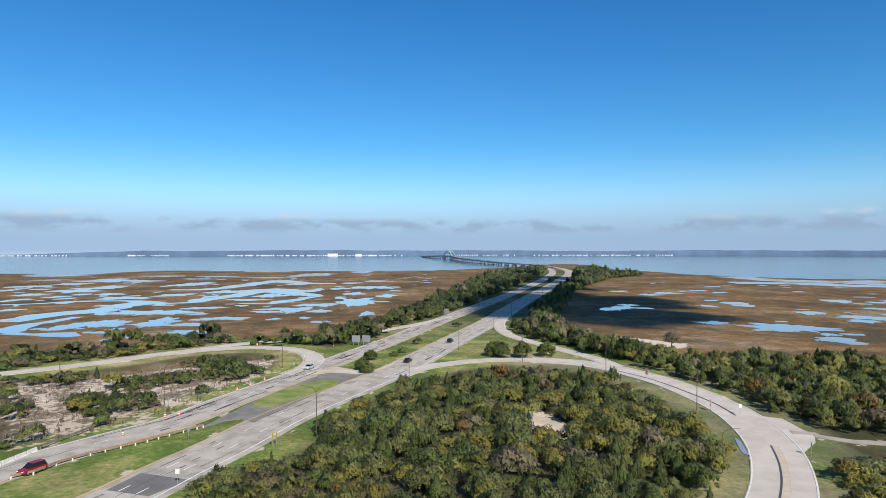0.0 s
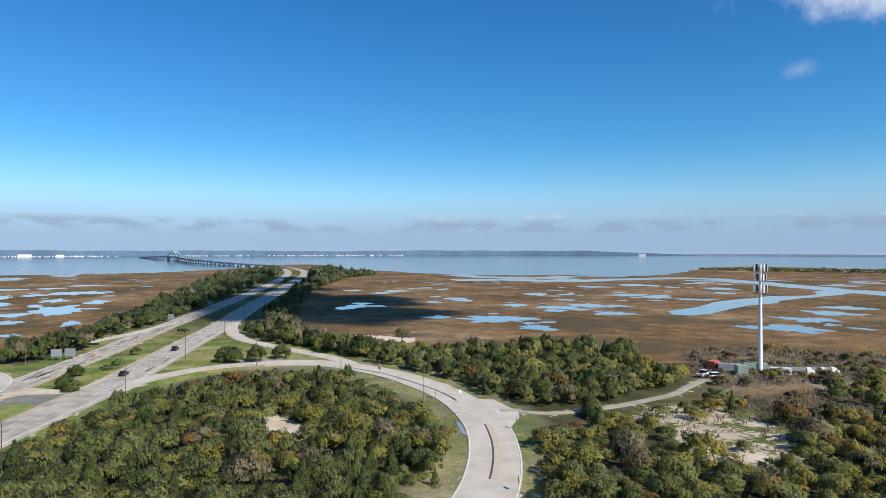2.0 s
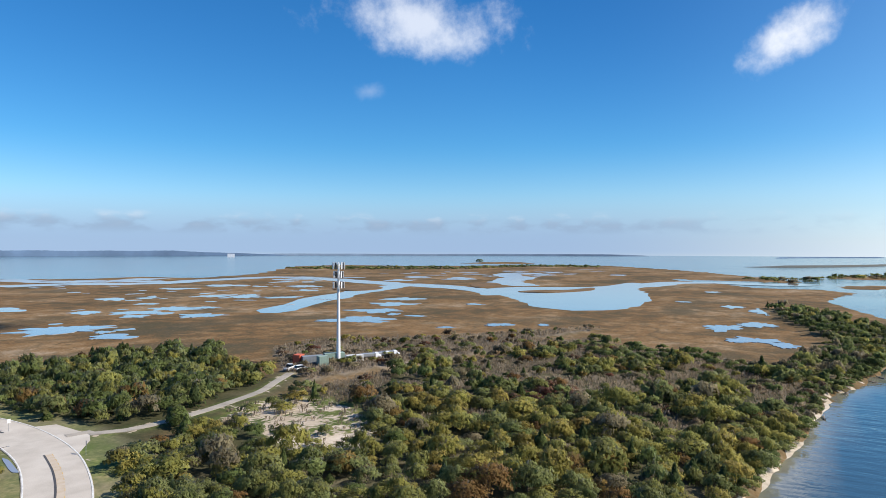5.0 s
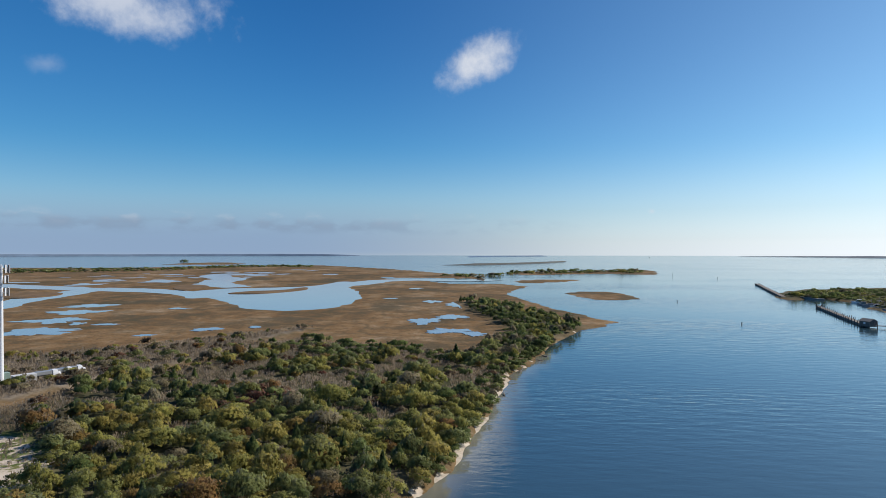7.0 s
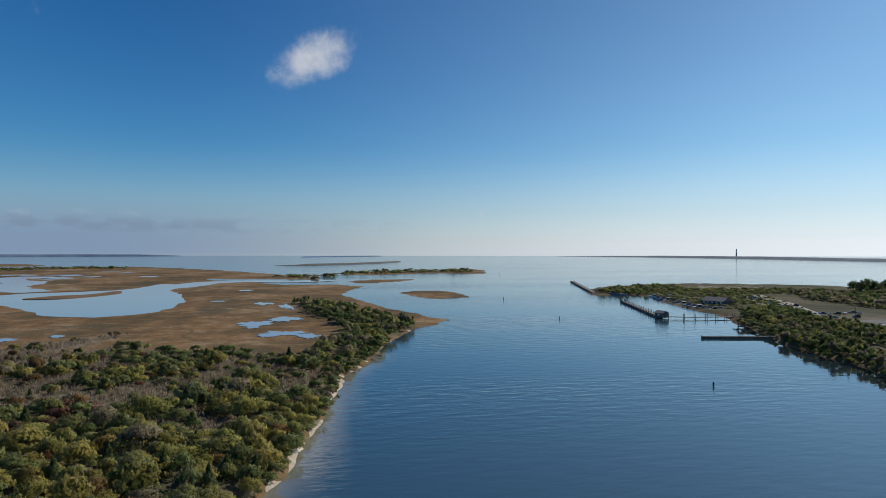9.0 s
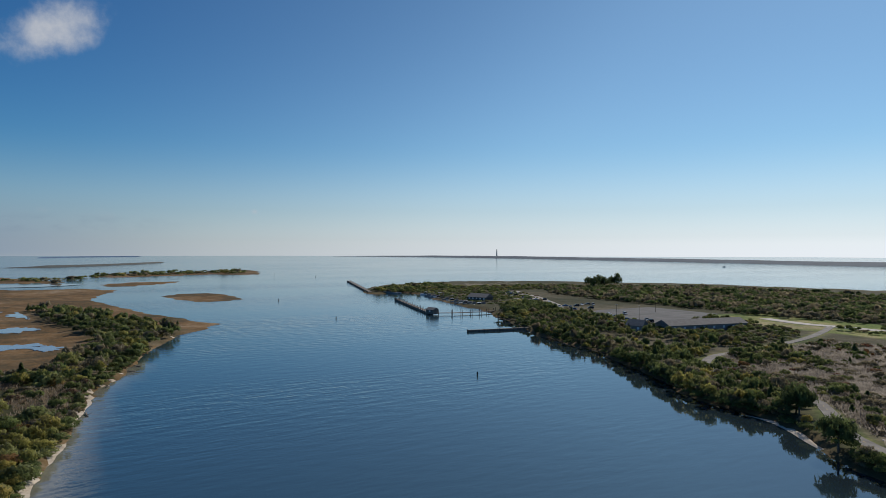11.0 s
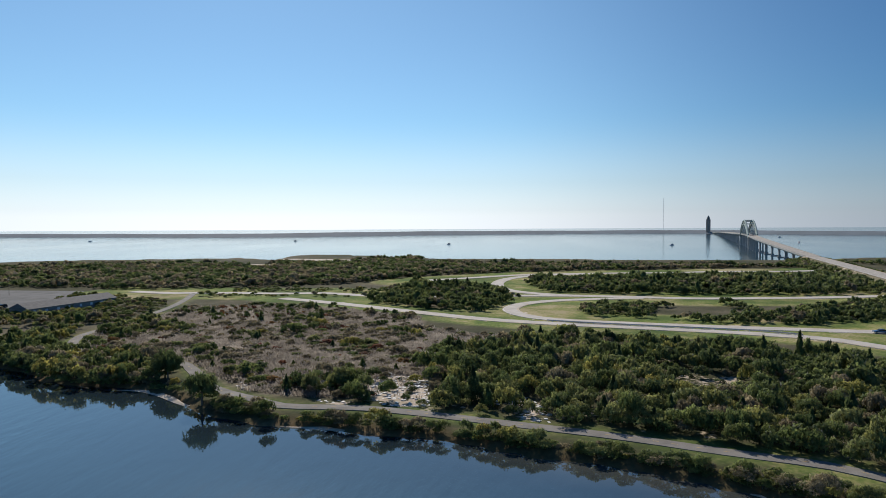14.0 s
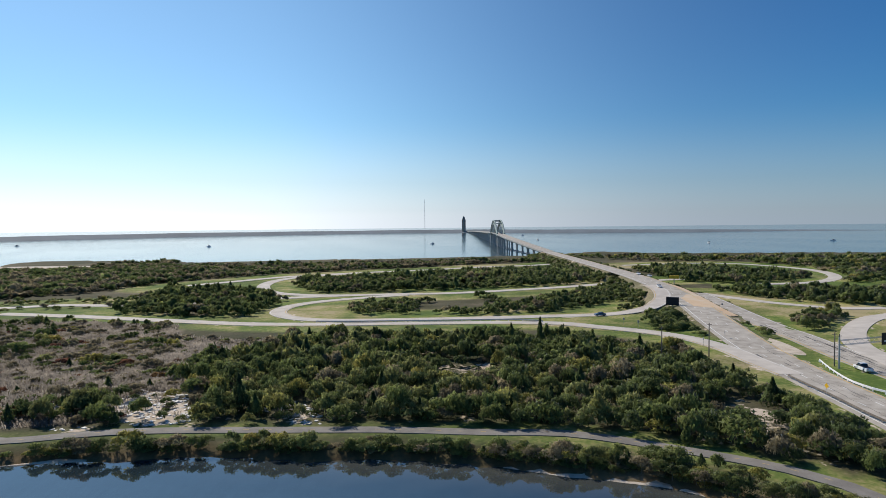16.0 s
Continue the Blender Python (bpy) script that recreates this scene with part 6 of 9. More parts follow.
# tar repairs and cracks along the lanes
rng = np.random.default_rng(77)
v, q = [], []
for key, width in (("road_east", 11.0), ("road_west", 9.5)):
    line = smooth_line(ROADS[key][0], 2.0)
    i0 = list(ROADS).index(key)
    d = np.gradient(line[:, :2], axis=0)
    d /= np.linalg.norm(d, axis=1)[:, None] + 1e-9
    nrm = np.column_stack([-d[:, 1], d[:, 0]])
    far = np.hypot(line[:, 0], line[:, 1])
    for k in range(620 if key == "road_east" else 800):
        i = int(rng.integers(2, len(line) - 12))
        if far[i] > 520 or line[i, 2] > 1.6:
            continue
        n = int(rng.integers(2, 9))
        off, w = rng.choice([-3.2, -1.5, 0.4, 2.2, 3.8]) * width / 11 + rng.normal(0, 0.25), rng.choice([0.08, 0.12, 0.2, 0.3, 0.7], p=[0.26, 0.26, 0.2, 0.18, 0.1] if key == "road_east" else [0.16, 0.2, 0.22, 0.24, 0.18])
        for j in range(i, i + n):
            a = w * rng.uniform(0.4, 1.2) / 2
            off += rng.normal(0, 0.1)
            for s in (-1, 1):
                v.append((*(line[j, :2] + nrm[j] * (off + s * a)), line[j, 2] + 0.03 + 0.005 * i0 + 0.03))
            if j > i:
                m = len(v)
                q.append((m - 4, m - 3, m - 1, m - 2))
tagged(new("tar_repair", mesh_from("tar_repair", v, q, mats=[ASPHALT_DARK])), "dark tar repairs and sealed cracks on the carriageways", "road marking", kind="stuff")
sheet("parking_lot", np.array(LOT), 1.62, LOT_MAT, "large grey asphalt car park", "car park")
sheet("parking_lot", np.array(LOT_FAR), 1.62, ACCESS_MAT, "pale sandy overflow car park", "car park")


# ---------------------------------------------------------------- vegetation
def plant_arrays(rng, radius, height, leaves, leaf, shape="bush", base=0.15):
    """Leaf quads of one plant about the origin: several lobes, open between them."""
    if shape == "cone":
        h = rng.uniform(0, 1, leaves) ** 0.8
        ang = rng.uniform(0, 2 * math.pi, leaves)
        tier = 0.78 + 0.22 * np.sin(h * 22)
        rad = radius * (1.02 - h) * tier * rng.uniform(0.65, 1.05, leaves) ** 0.5
        c = np.column_stack([rad * np.cos(ang), rad * np.sin(ang), height * (0.06 + 0.94 * h)])
    else:
        lobes = int(np.clip(leaves / 22, 5, 30))
        la, lr = rng.uniform(0, 2 * math.pi, lobes), radius * np.sqrt(rng.uniform(0.0, 0.8, lobes))
        rise = np.sqrt(np.clip(1 - (lr / radius) ** 2, 0.05, 1))
        lz = height * (base + (0.86 - base) * rise * rng.uniform(0.62, 1, lobes))
        size = radius * rng.uniform(0.2, 0.4, lobes)
        w = rng.integers(0, lobes, leaves)
        d = rng.normal(size=(leaves, 3))
        d[:, 2] = np.abs(d[:, 2]) * 1.1 - 0.15
        d /= np.linalg.norm(d, axis=1)[:, None]
        r = rng.uniform(0.6, 1.15, leaves)
        c = np.column_stack([lr[w] * np.cos(la[w]), lr[w] * np.sin(la[w]), lz[w]]) + d * (size[w] * r)[:, None] * np.array([1, 1, 0.55])
        c[:, 2] = np.clip(c[:, 2], 0.1, None)
    s = leaf * rng.uniform(0.55, 1.35, leaves)
    # leaves face outwards, more or less
    if shape == "cone":
        face = np.column_stack([np.cos(ang), np.sin(ang), np.full(leaves, 0.5)])
    else:
        face = d + np.array([0, 0, 0.35])
    nrm = face + rng.normal(size=(leaves, 3)) * 0.42
    nrm /= np.linalg.norm(nrm, axis=1)[:, None]
    u = np.cross(nrm, rng.normal(size=(leaves, 3)))
    u /= np.linalg.norm(u, axis=1)[:, None] + 1e-9
    v = np.cross(nrm, u)
    k = -rng.uniform(0.05, 0.3, leaves)[:, None] * s[:, None]
    a = c - u * s[:, None] * 0.62 + v * s[:, None] * 0.35
    b = c - u * s[:, None] * 0.5 - v * s[:, None] * 0.45
    e = c + u * s[:, None] * 0.8 + nrm * k
    return np.stack([a, b, e], 1)


def reed_arrays(rng, radius, height, blades):
    """Upright narrow blades, tufted."""
    p = rng.normal(size=(blades, 2)) * radius * 0.5
    ang = rng.uniform(0, math.pi, blades)
    h = height * rng.uniform(0.6, 1.1, blades)
    w = 0.12 + 0.12 * rng.random(blades)
    lean = rng.normal(size=(blades, 2)) * 0.25
    o = np.column_stack([np.cos(ang) * w, np.sin(ang) * w])
    z0 = np.zeros(blades)
    a = np.column_stack([p - o, z0])
    b = np.column_stack([p + o + lean * 0.3, h * 0.8])
    e = np.column_stack([p + o * 0.4 + lean, h])
    return np.stack([a, b, e], 1)


def trunk_bmesh(rng, height, radius):
    bm = bmesh.new()
    top = Vector((rng.uniform(-0.3, 0.3), rng.uniform(-0.3, 0.3), height * 0.8))
    tube(bm, [(0, 0, -0.3), top * 0.45, top], [height * 0.035, height * 0.025, height * 0.008], 5)
    for k in range(4):
        a = rng.uniform(0, 2 * math.pi)
        s = top * rng.uniform(0.25, 0.6)
        tube(bm, [s, s + Vector((math.cos(a) * radius * 0.65, math.sin(a) * radius * 0.65, height * 0.28))], [height * 0.016, height * 0.005], 4)
    return bm


ALL_LINES = [(LINES[k], ROADS[k][1]) for k in ROADS]


def scatter(rng, zone, spacing, keep=1.0, clear=2.2, holes=(), only=None):
    o = np.array(zone)[:, :2]
    lo, hi = o.min(0), o.max(0)
    gx, gy = np.arange(lo[0], hi[0], spacing), np.arange(lo[1], hi[1], spacing)
    p = np.stack(np.meshgrid(gx, gy, indexing="ij"), -1).reshape(-1, 2)
    p = p + rng.uniform(-0.5, 0.5, p.shape) * spacing
    p = p[rng.random(len(p)) < keep]
    p = p[inside(o, p)]
    if only is not None:
        p = p[only(p)]
    for line, w in ALL_LINES:
        if len(p):
            d, _ = line_distance(line, p, False, 30)
            p = p[d > w / 2 + clear]
    for hole in holes:
        p = p[~(inside(hole, p) & (rng.random(len(p)) < 0.87))]
    return p


GROUND_Z = 1.3
GROWTH = []   # x, y, z, radius, height, tint, shape


def grow(rng, zone, spacing, radius, height, tints, keep=1.0, clear=2.2, holes=(), cones=0.0, patch=30.0, base_z=GROUND_Z, only=None):
    """Adds plants over a zone; tints is a list of (weight, low, high), with patches of like plants."""
    p = scatter(rng, zone, spacing, keep, clear, holes, only)
    wsum = np.cumsum([t[0] for t in tints]) / sum(t[0] for t in tints)
    pick = (0.5 + 0.2 * wobble(p[:, 0], p[:, 1], patch, 4.0) + rng.normal(0, 0.28, len(p))) if len(p) else []
    for (x, y), k in zip(p, pick):
        i = min(int(np.searchsorted(wsum, min(max(k, 0), 0.999))), len(tints) - 1)
        _, a, b = tints[i]
        s = min(rng.lognormal(0, 0.22), 1.5)
        cone = rng.random() < cones
        tint = rng.uniform(0.0, 0.14) if cone else rng.uniform(a, b)
        r = rng.uniform(*radius) * s * (0.8 if cone else 1)
        GROWTH.append((x, y, base_z, r, rng.uniform(*height) * s * (1.05 if cone else 1), tint, 1 if cone else 0))


GREEN = [(2, 0.06, 0.24), (0.1, 0.6, 0.72), (3, 0.16, 0.36), (0.35, 0.985, 1.0), (1.5, 0.3, 0.48)]
WARM = [(1, 0.1, 0.3), (2.2, 0.2, 0.4), (0.3, 0.985, 1.0), (0.25, 0.56, 0.72), (2.4, 0.32, 0.5)]
DARK = [(2, 0.15, 0.34), (0.4, 0.34, 0.46), (0.8, 0.985, 1.0), (3, 0.05, 0.2)]
FAR_MIX = [(0.5, 0.1, 0.22), (2.4, 0.985, 1.0), (2.6, 0.0, 0.14)]
SPIT_MIX = [(1, 0.15, 0.3), (0.3, 0.985, 1.0), (3, 0.02, 0.17)]
SOUTH_MIX = [(0.6, 0.28, 0.4), (0.75, 0.985, 1.0), (1.4, 0.14, 0.3), (3.2, 0.0, 0.16)]
HEATH_MIX = [(2, 0.985, 1.0), (1, 0.05, 0.25), (0.3, 0.7, 0.85), (2, 0.985, 1.0)]
DRY = [(1.5, 0.15, 0.35), (1, 0.35, 0.5), (2, 0.88, 1.0), (0.6, 0.7, 0.85)]
rng = np.random.default_rng(11)
grow(rng, ZONE_LOOP, 3.4, (1.6, 3.0), (2.4, 4.6), GREEN, 0.92, 3.5, [SAND_LOOP], 0.2)
grow(rng, ZONE_RAMP_BAND, 3.7, (1.8, 3.2), (2.6, 5.0), GREEN, 0.95, 4.0, [], 0.07)


def woody(p):
    """Where shrubs grow rather than reeds: closed near the road, in strips towards the marsh."""
    d = np.hypot(p[:, 0], p[:, 1])
    return wobble(p[:, 0], p[:, 1], 15, 5.0) > np.clip((d - 170) / 40, -2, 0.25)


def reedy(p):
    return ~woody(p)


grow(rng, ZONE_EAST, 3.6, (1.7, 3.1), (2.2, 4.4), WARM, 0.93, 4.4, [CLEARING, PATCH_RED], 0.06, only=woody)
grow(rng, ZONE_EAST, 5.5, (1.2, 2.2), (1.4, 2.6), DRY, 0.6, 3.0, [CLEARING, PATCH_RED], 0.03, only=reedy)
grow(rng, PATCH_RED, 3.0, (1.3, 2.2), (1.4, 2.4), [(3, 0.84, 0.9), (1, 0.7, 0.85), (1, 0.2, 0.4)], 0.95, 3.0)
grow(rng, ZONE_REED, 5.0, (1.4, 2.6), (1.4, 2.8), DRY, 0.55, 3.0)
grow(rng, ZONE_REED_B, 3.8, (1.6, 2.8), (1.4, 3.0), DARK, 0.75, 3.0, [], 0.03)
grow(rng, ZONE_PENINSULA, 4.2, (2.0, 3.4), (2.2, 4.6), DARK, 0.85, 3.0, [], 0.1)
grow(rng, ZONE_SPIT, 5.0, (2.6, 4.4), (3.4, 7.0), SPIT_MIX, 0.95, 3.0, [], 0.04)
grow(rng, ZONE_SPIT_EAST, 5.0, (2.6, 4.4), (3.6, 7.5), SPIT_MIX, 0.95, 3.0, [], 0.04)
grow(rng, ZONE_MEDIAN, 4.5, (2.0, 3.4), (2.0, 4.0), SPIT_MIX, 0.6, 2.0, [], 0.1)
grow(rng, ZONE_WEST, 3.2, (1.5, 2.8), (1.8, 3.8), DARK, 0.9, 5.0, [], 0.12, patch=12.0, only=lambda p: wobble(p[:, 0], p[:, 1], 11, 8.0) > 0.12)
grow(rng, ZONE_SHORE, 3.2, (1.6, 2.8), (2.4, 4.6), DARK, 0.95, 1.4, [], 0.1)


def on_bank(p):
    d, _ = line_distance(OUTLINES[1], p, True, 60)
    return inside(OUTLINES[1], p) & (d > 0.9)


grow(rng, ZONE_BANK, 1.9, (1.1, 2.1), (1.2, 2.7), DARK, 0.95, 0.9, [], 0.05, only=on_bank)
grow(rng, ZONE_BANK, 1.6, (0.9, 1.6), (0.7, 1.5), DARK, 0.97, 0.8, [], 0.0, only=on_bank, base_z=0.7)
grow(rng, ZONE_SHORE_C, 2.6, (1.2, 2.2), (1.4, 3.0), DARK, 0.8, 1.0, [], 0.06, only=on_bank)
RUBBLE_GROUND = [SAND_SOUTH_A, SAND_SOUTH_B, SAND_SOUTH_C, SAND_SOUTH_F, SAND_SOUTH_G, SAND_SOUTH_H]
SOUTH_HOLES = RUBBLE_GROUND + [SAND_SOUTH_D, SAND_SOUTH_E]
grow(rng, ZONE_SOUTH, 3.3, (1.7, 3.0), (2.8, 5.4), SOUTH_MIX, 0.95, 1.8, SOUTH_HOLES, 0.09)
for zone in SOUTH_HOLES:
    grow(rng, zone, 4.2, (0.8, 1.7), (0.8, 2.2), SOUTH_MIX, 0.35, 1.8, [], 0.1)
grow(rng, ZONE_HEATH, 3.2, (1.0, 2.2), (1.0, 2.2), HEATH_MIX, 0.45, 1.8, SOUTH_HOLES, 0.06)
grow(rng, ZONE_MARINA_B, 4.5, (2.0, 3.4), (0.8, 2.0), DARK, 0.8, 1.0)
grow(rng, ZONE_HEATH_B, 4.0, (1.0, 2.2), (1.0, 2.4), HEATH_MIX, 0.4, 1.8)
grow(rng, ZONE_HEDGE, 3.6, (1.8, 3.0), (1.8, 3.6), DARK, 0.9, 1.5, [], 0.1)
grow(rng, ZONE_LEFTBANK, 2.1, (1.0, 1.9), (1.0, 2.4), SOUTH_MIX, 0.95, 1.0, base_z=0.5, only=lambda p: inside(OUTLINES[0], p))
grow(rng, ZONE_SHORE_B, 2.2, (1.0, 1.9), (1.0, 2.2), DARK, 0.85, 1.0, base_z=0.6)
grow(rng, ZONE_BANK_B, 2.4, (1.2, 2.2), (1.5, 3.2), SOUTH_MIX, 0.9, 0.9, [], 0.08, only=on_bank)
grow(rng, ZONE_SLOPE, 3.0, (1.6, 2.8), (1.8, 3.6), SOUTH_MIX, 0.9, 2.0)
grow(rng, ZONE_HEATH, 4.6, (1.4, 2.8), (1.6, 3.4), DARK, 0.9, 1.8, SOUTH_HOLES, 0.05, only=lambda p: wobble(p[:, 0], p[:, 1], 13, 9.0) > 0.25)
grow(rng, ZONE_MARINA_D, 4.0, (2.0, 3.4), (1.6, 3.2), DARK, 0.9, 1.0)
grow(rng, ZONE_MARINA_E, 3.6, (2.0, 3.4), (2.6, 4.8), SPIT_MIX, 0.985, 1.0)
grow(rng, PATHSIDE_A, 2.6, (1.4, 2.4), (2.4, 4.0), DARK, 0.95, 0.5, [], 0.1)
grow(rng, PATHSIDE_B, 2.6, (1.4, 2.4), (2.2, 3.8), DARK, 0.95, 0.5, [], 0.1)
grow(rng, ZONE_MID, 4.0, (1.6, 2.8), (1.2, 2.6), DARK, 0.85, 1.5)
grow(rng, ZONE_LOTSIDE, 4.5, (1.8, 3.0), (0.8, 1.8), DARK, 0.6, 1.5)
grow(rng, ZONE_BETWEEN, 4.5, (1.6, 3.0), (1.0, 2.4), DARK, 0.6, 3.0)
grow(rng, ZONE_MARINA_C, 4.0, (1.8, 3.2), (1.6, 3.2), DARK, 0.85, 1.0)
grow(rng, ZONE_MARINA, 4.4, (1.8, 3.2), (2.4, 4.6), DARK, 0.85, 2.0, [], 0.05)
grow(rng, ZONE_FAR_SOUTH, 5.2, (2.6, 4.6), (2.0, 4.2), FAR_MIX, 0.97, 2.5, [BEACH_STRIP, BEACH_STRIP])
grow(rng, ZONE_FAR_SOUTH_B, 5.2, (2.6, 4.6), (2.0, 4.2), FAR_MIX, 0.97, 2.5, [BEACH_STRIP, BEACH_STRIP])
for zone in (ZONE_INNER_A, ZONE_INNER_B, ZONE_INNER_D, ZONE_INNER_E):
    grow(rng, zone, 4.0, (2.2, 3.6), (2.8, 5.2), SPIT_MIX, 0.97, 3.0, [], 0.05)
grow(rng, ZONE_INNER_H, 4.0, (2.4, 3.6), (3.0, 4.6), DARK, 0.95, 4.0)
for zone in (ZONE_INNER_C, ZONE_INNER_F, ZONE_INNER_G, ZONE_INNER_I):
    grow(rng, zone, 3.4, (1.8, 2.9), (2.0, 3.8), SPIT_MIX, 0.97, 4.0, [], 0.04)
grow(rng, MARSH_SHRUBS, 14.0, (4.0, 7.0), (1.5, 3.5), DARK, 0.6, 3.0, base_z=0.3)
grow(rng, MARSH_SHRUBS_B, 12.0, (4.0, 7.0), (1.5, 4.0), DARK, 0.6, 3.0, base_z=0.3)
grow(rng, ZONE_FAR_WEST, 7.5, (3.0, 5.2), (2.6, 5.0), DARK, 0.85, 3.0)


def clothe_bank(key, side_lo, side_hi, low, high, spacing):
    """Shrubs on the slopes of a raised road."""
    g = np.random.default_rng(61)
    line, w = LINES[key], ROADS[key][1]
    line = line[(line[:, 2] > low) & (line[:, 2] < high)]
    lo, hi = line[:, :2].min(0) - 20, line[:, :2].max(0) + 20
    p = g.uniform(lo, hi, (int((hi[0] - lo[0]) * (hi[1] - lo[1]) / spacing ** 2), 2))
    d, h = line_distance(line, p)
    near = np.minimum.reduce([line_distance(LINES[k], p)[0] - ROADS[k][1] / 2 for k in ROADS])
    keep = (d > w / 2 + side_lo) & (d < w / 2 + side_hi) & (near > 2.5)
    for (x, y), a, b in zip(p[keep], d[keep], h[keep]):
        GROWTH.append((x, y, max(GROUND_Z, b - 0.4 - 0.8 * (a - w / 2 - 1)), g.uniform(1.6, 2.8), g.uniform(1.6, 3.2), g.uniform(0.03, 0.3), 0))


clothe_bank("road_east", 3.2, 14, 2.4, 7.4, 3.0)
clothe_bank("low_hook", 3.0, 9, 2.2, 7.0, 3.4)


def plant_growth():
    """The nearest 300 plants stand by themselves; the rest are joined as thickets."""
    rng = np.random.default_rng(21)
    g = np.array(GROWTH)
    dist = np.hypot(g[:, 0], g[:, 1])
    order = np.argsort(dist)
    g, dist = g[order], dist[order]
    bush = [(part("shrub", trunk_bmesh(rng, 1.0, 1.0), BARK, None), plant_arrays(rng, 1.0, 1.0, 1000, 0.11)) for _ in range(8)]
    cone = [(part("cedar", trunk_bmesh(rng, 1.0, 0.3), BARK, None), plant_arrays(rng, 1.0, 1.0, 900, 0.1, "cone")) for _ in range(3)]
    made = {}
    for i in range(300):
        x, y, z, r, h, tint, shape = g[i]
        k = int(rng.integers(0, 3 if shape else 8))
        t = round(tint * 16) / 16
        proto, leaves = (cone if shape else bush)[k]
        key = (shape, k, t)
        if key not in made:
            q = leaves.reshape(-1, 3)
            made[key] = mesh_from("crown", q, (), np.arange(len(q)), [LEAF], np.full(len(q), t), domes=dome(q, (0, 0, 0.2), (1, 1, 1)))
        ob = new("cedar" if shape else "shrub", proto.data)
        ob.matrix_world = pose(x, y, z - 0.1, 0, 0, rng.uniform(0, 360)) @ Matrix.Diagonal((r, r, h, 1))
        child(new("crown", made[key]), ob)
        look_word = ("dark green conical cedar in coastal scrub" if shape else
                     "dense green leafy shrub in coastal scrub" if tint < 0.4 else
                     "yellow-green autumn shrub in coastal scrub" if tint < 0.6 else "rust-brown and grey autumn shrub in coastal scrub")
        tagged(ob, look_word, "tree" if shape else "shrub", "shrubs of the coastal scrub")
    for proto, _ in bush + cone:
        bpy.data.objects.remove(proto)
    bands = [(0, 165, 620, 0.15), (165, 260, 290, 0.22), (260, 420, 130, 0.32), (420, 750, 52, 0.48), (750, 9999, 24, 0.7)]
    rest, rd = g[300:], dist[300:]
    for lo, hi, n, leaf in bands:
        sel = rest[(rd >= lo) & (rd < hi)]
        if not len(sel):
            continue
        protos = [plant_arrays(rng, 1.0, 1.0, n, leaf) for _ in range(14)]
        cones = [plant_arrays(rng, 1.0, 1.0, n, leaf, "cone") for _ in range(5)]
        vs, ts, ds = [], [], []
        for x, y, z, r, h, tint, shape in sel:
            q = (cones[rng.integers(0, 5)] if shape else protos[rng.integers(0, 14)]).reshape(-1, 3)
            a = rng.uniform(0, 6.28)
            ca, sa = math.cos(a) * r, math.sin(a) * r
            vs.append(np.column_stack([q[:, 0] * ca - q[:, 1] * sa + x, q[:, 0] * sa + q[:, 1] * ca + y, q[:, 2] * h + z - 0.1]))
            ts.append(np.full(len(q), tint))
            ds.append(dome(vs[-1], (x, y, z + 0.2 * h), (r, r, h)))
        v = np.concatenate(vs)
        me = mesh_from("thicket", v, (), np.arange(len(v)), [LEAF], np.concatenate(ts), domes=np.concatenate(ds))
        tagged(new("thicket", me), "dense thicket of green and autumn-coloured coastal shrubs", "thicket", kind="stuff")


plant_growth()


def plant_reeds(zones, spacing, blades, label, seed, holes=(), only=None, mat=REED):
    g = np.random.default_rng(seed)
    out, tint = [], []
    kinds = [reed_arrays(g, 0.9, 1.0, blades + 3) for _ in range(12)]
    for zone in zones:
        for x, y in scatter(g, zone, spacing, 0.92, 1.2, holes, only):
            k = kinds[g.integers(0, 12)]
            t = 0.5 + 0.3 * wobble(np.array([x]), np.array([y]), 18, 6.0)[0] + g.normal(0, 0.12)
            h = g.uniform(0.9, 1.7)
            out.append(k.reshape(-1, 3) * np.array([1, 1, h]) + np.array([x, y, 1.15]))
            tint.append(np.full(len(k) * 3, t))
    v = np.concatenate(out)
    tagged(new("reeds", mesh_from("reeds", v, (), np.arange(len(v)), [mat], np.concatenate(tint), domes=np.tile((0.0, 0.0, 1.0), (len(v), 1)))), label, "reeds", kind="stuff")


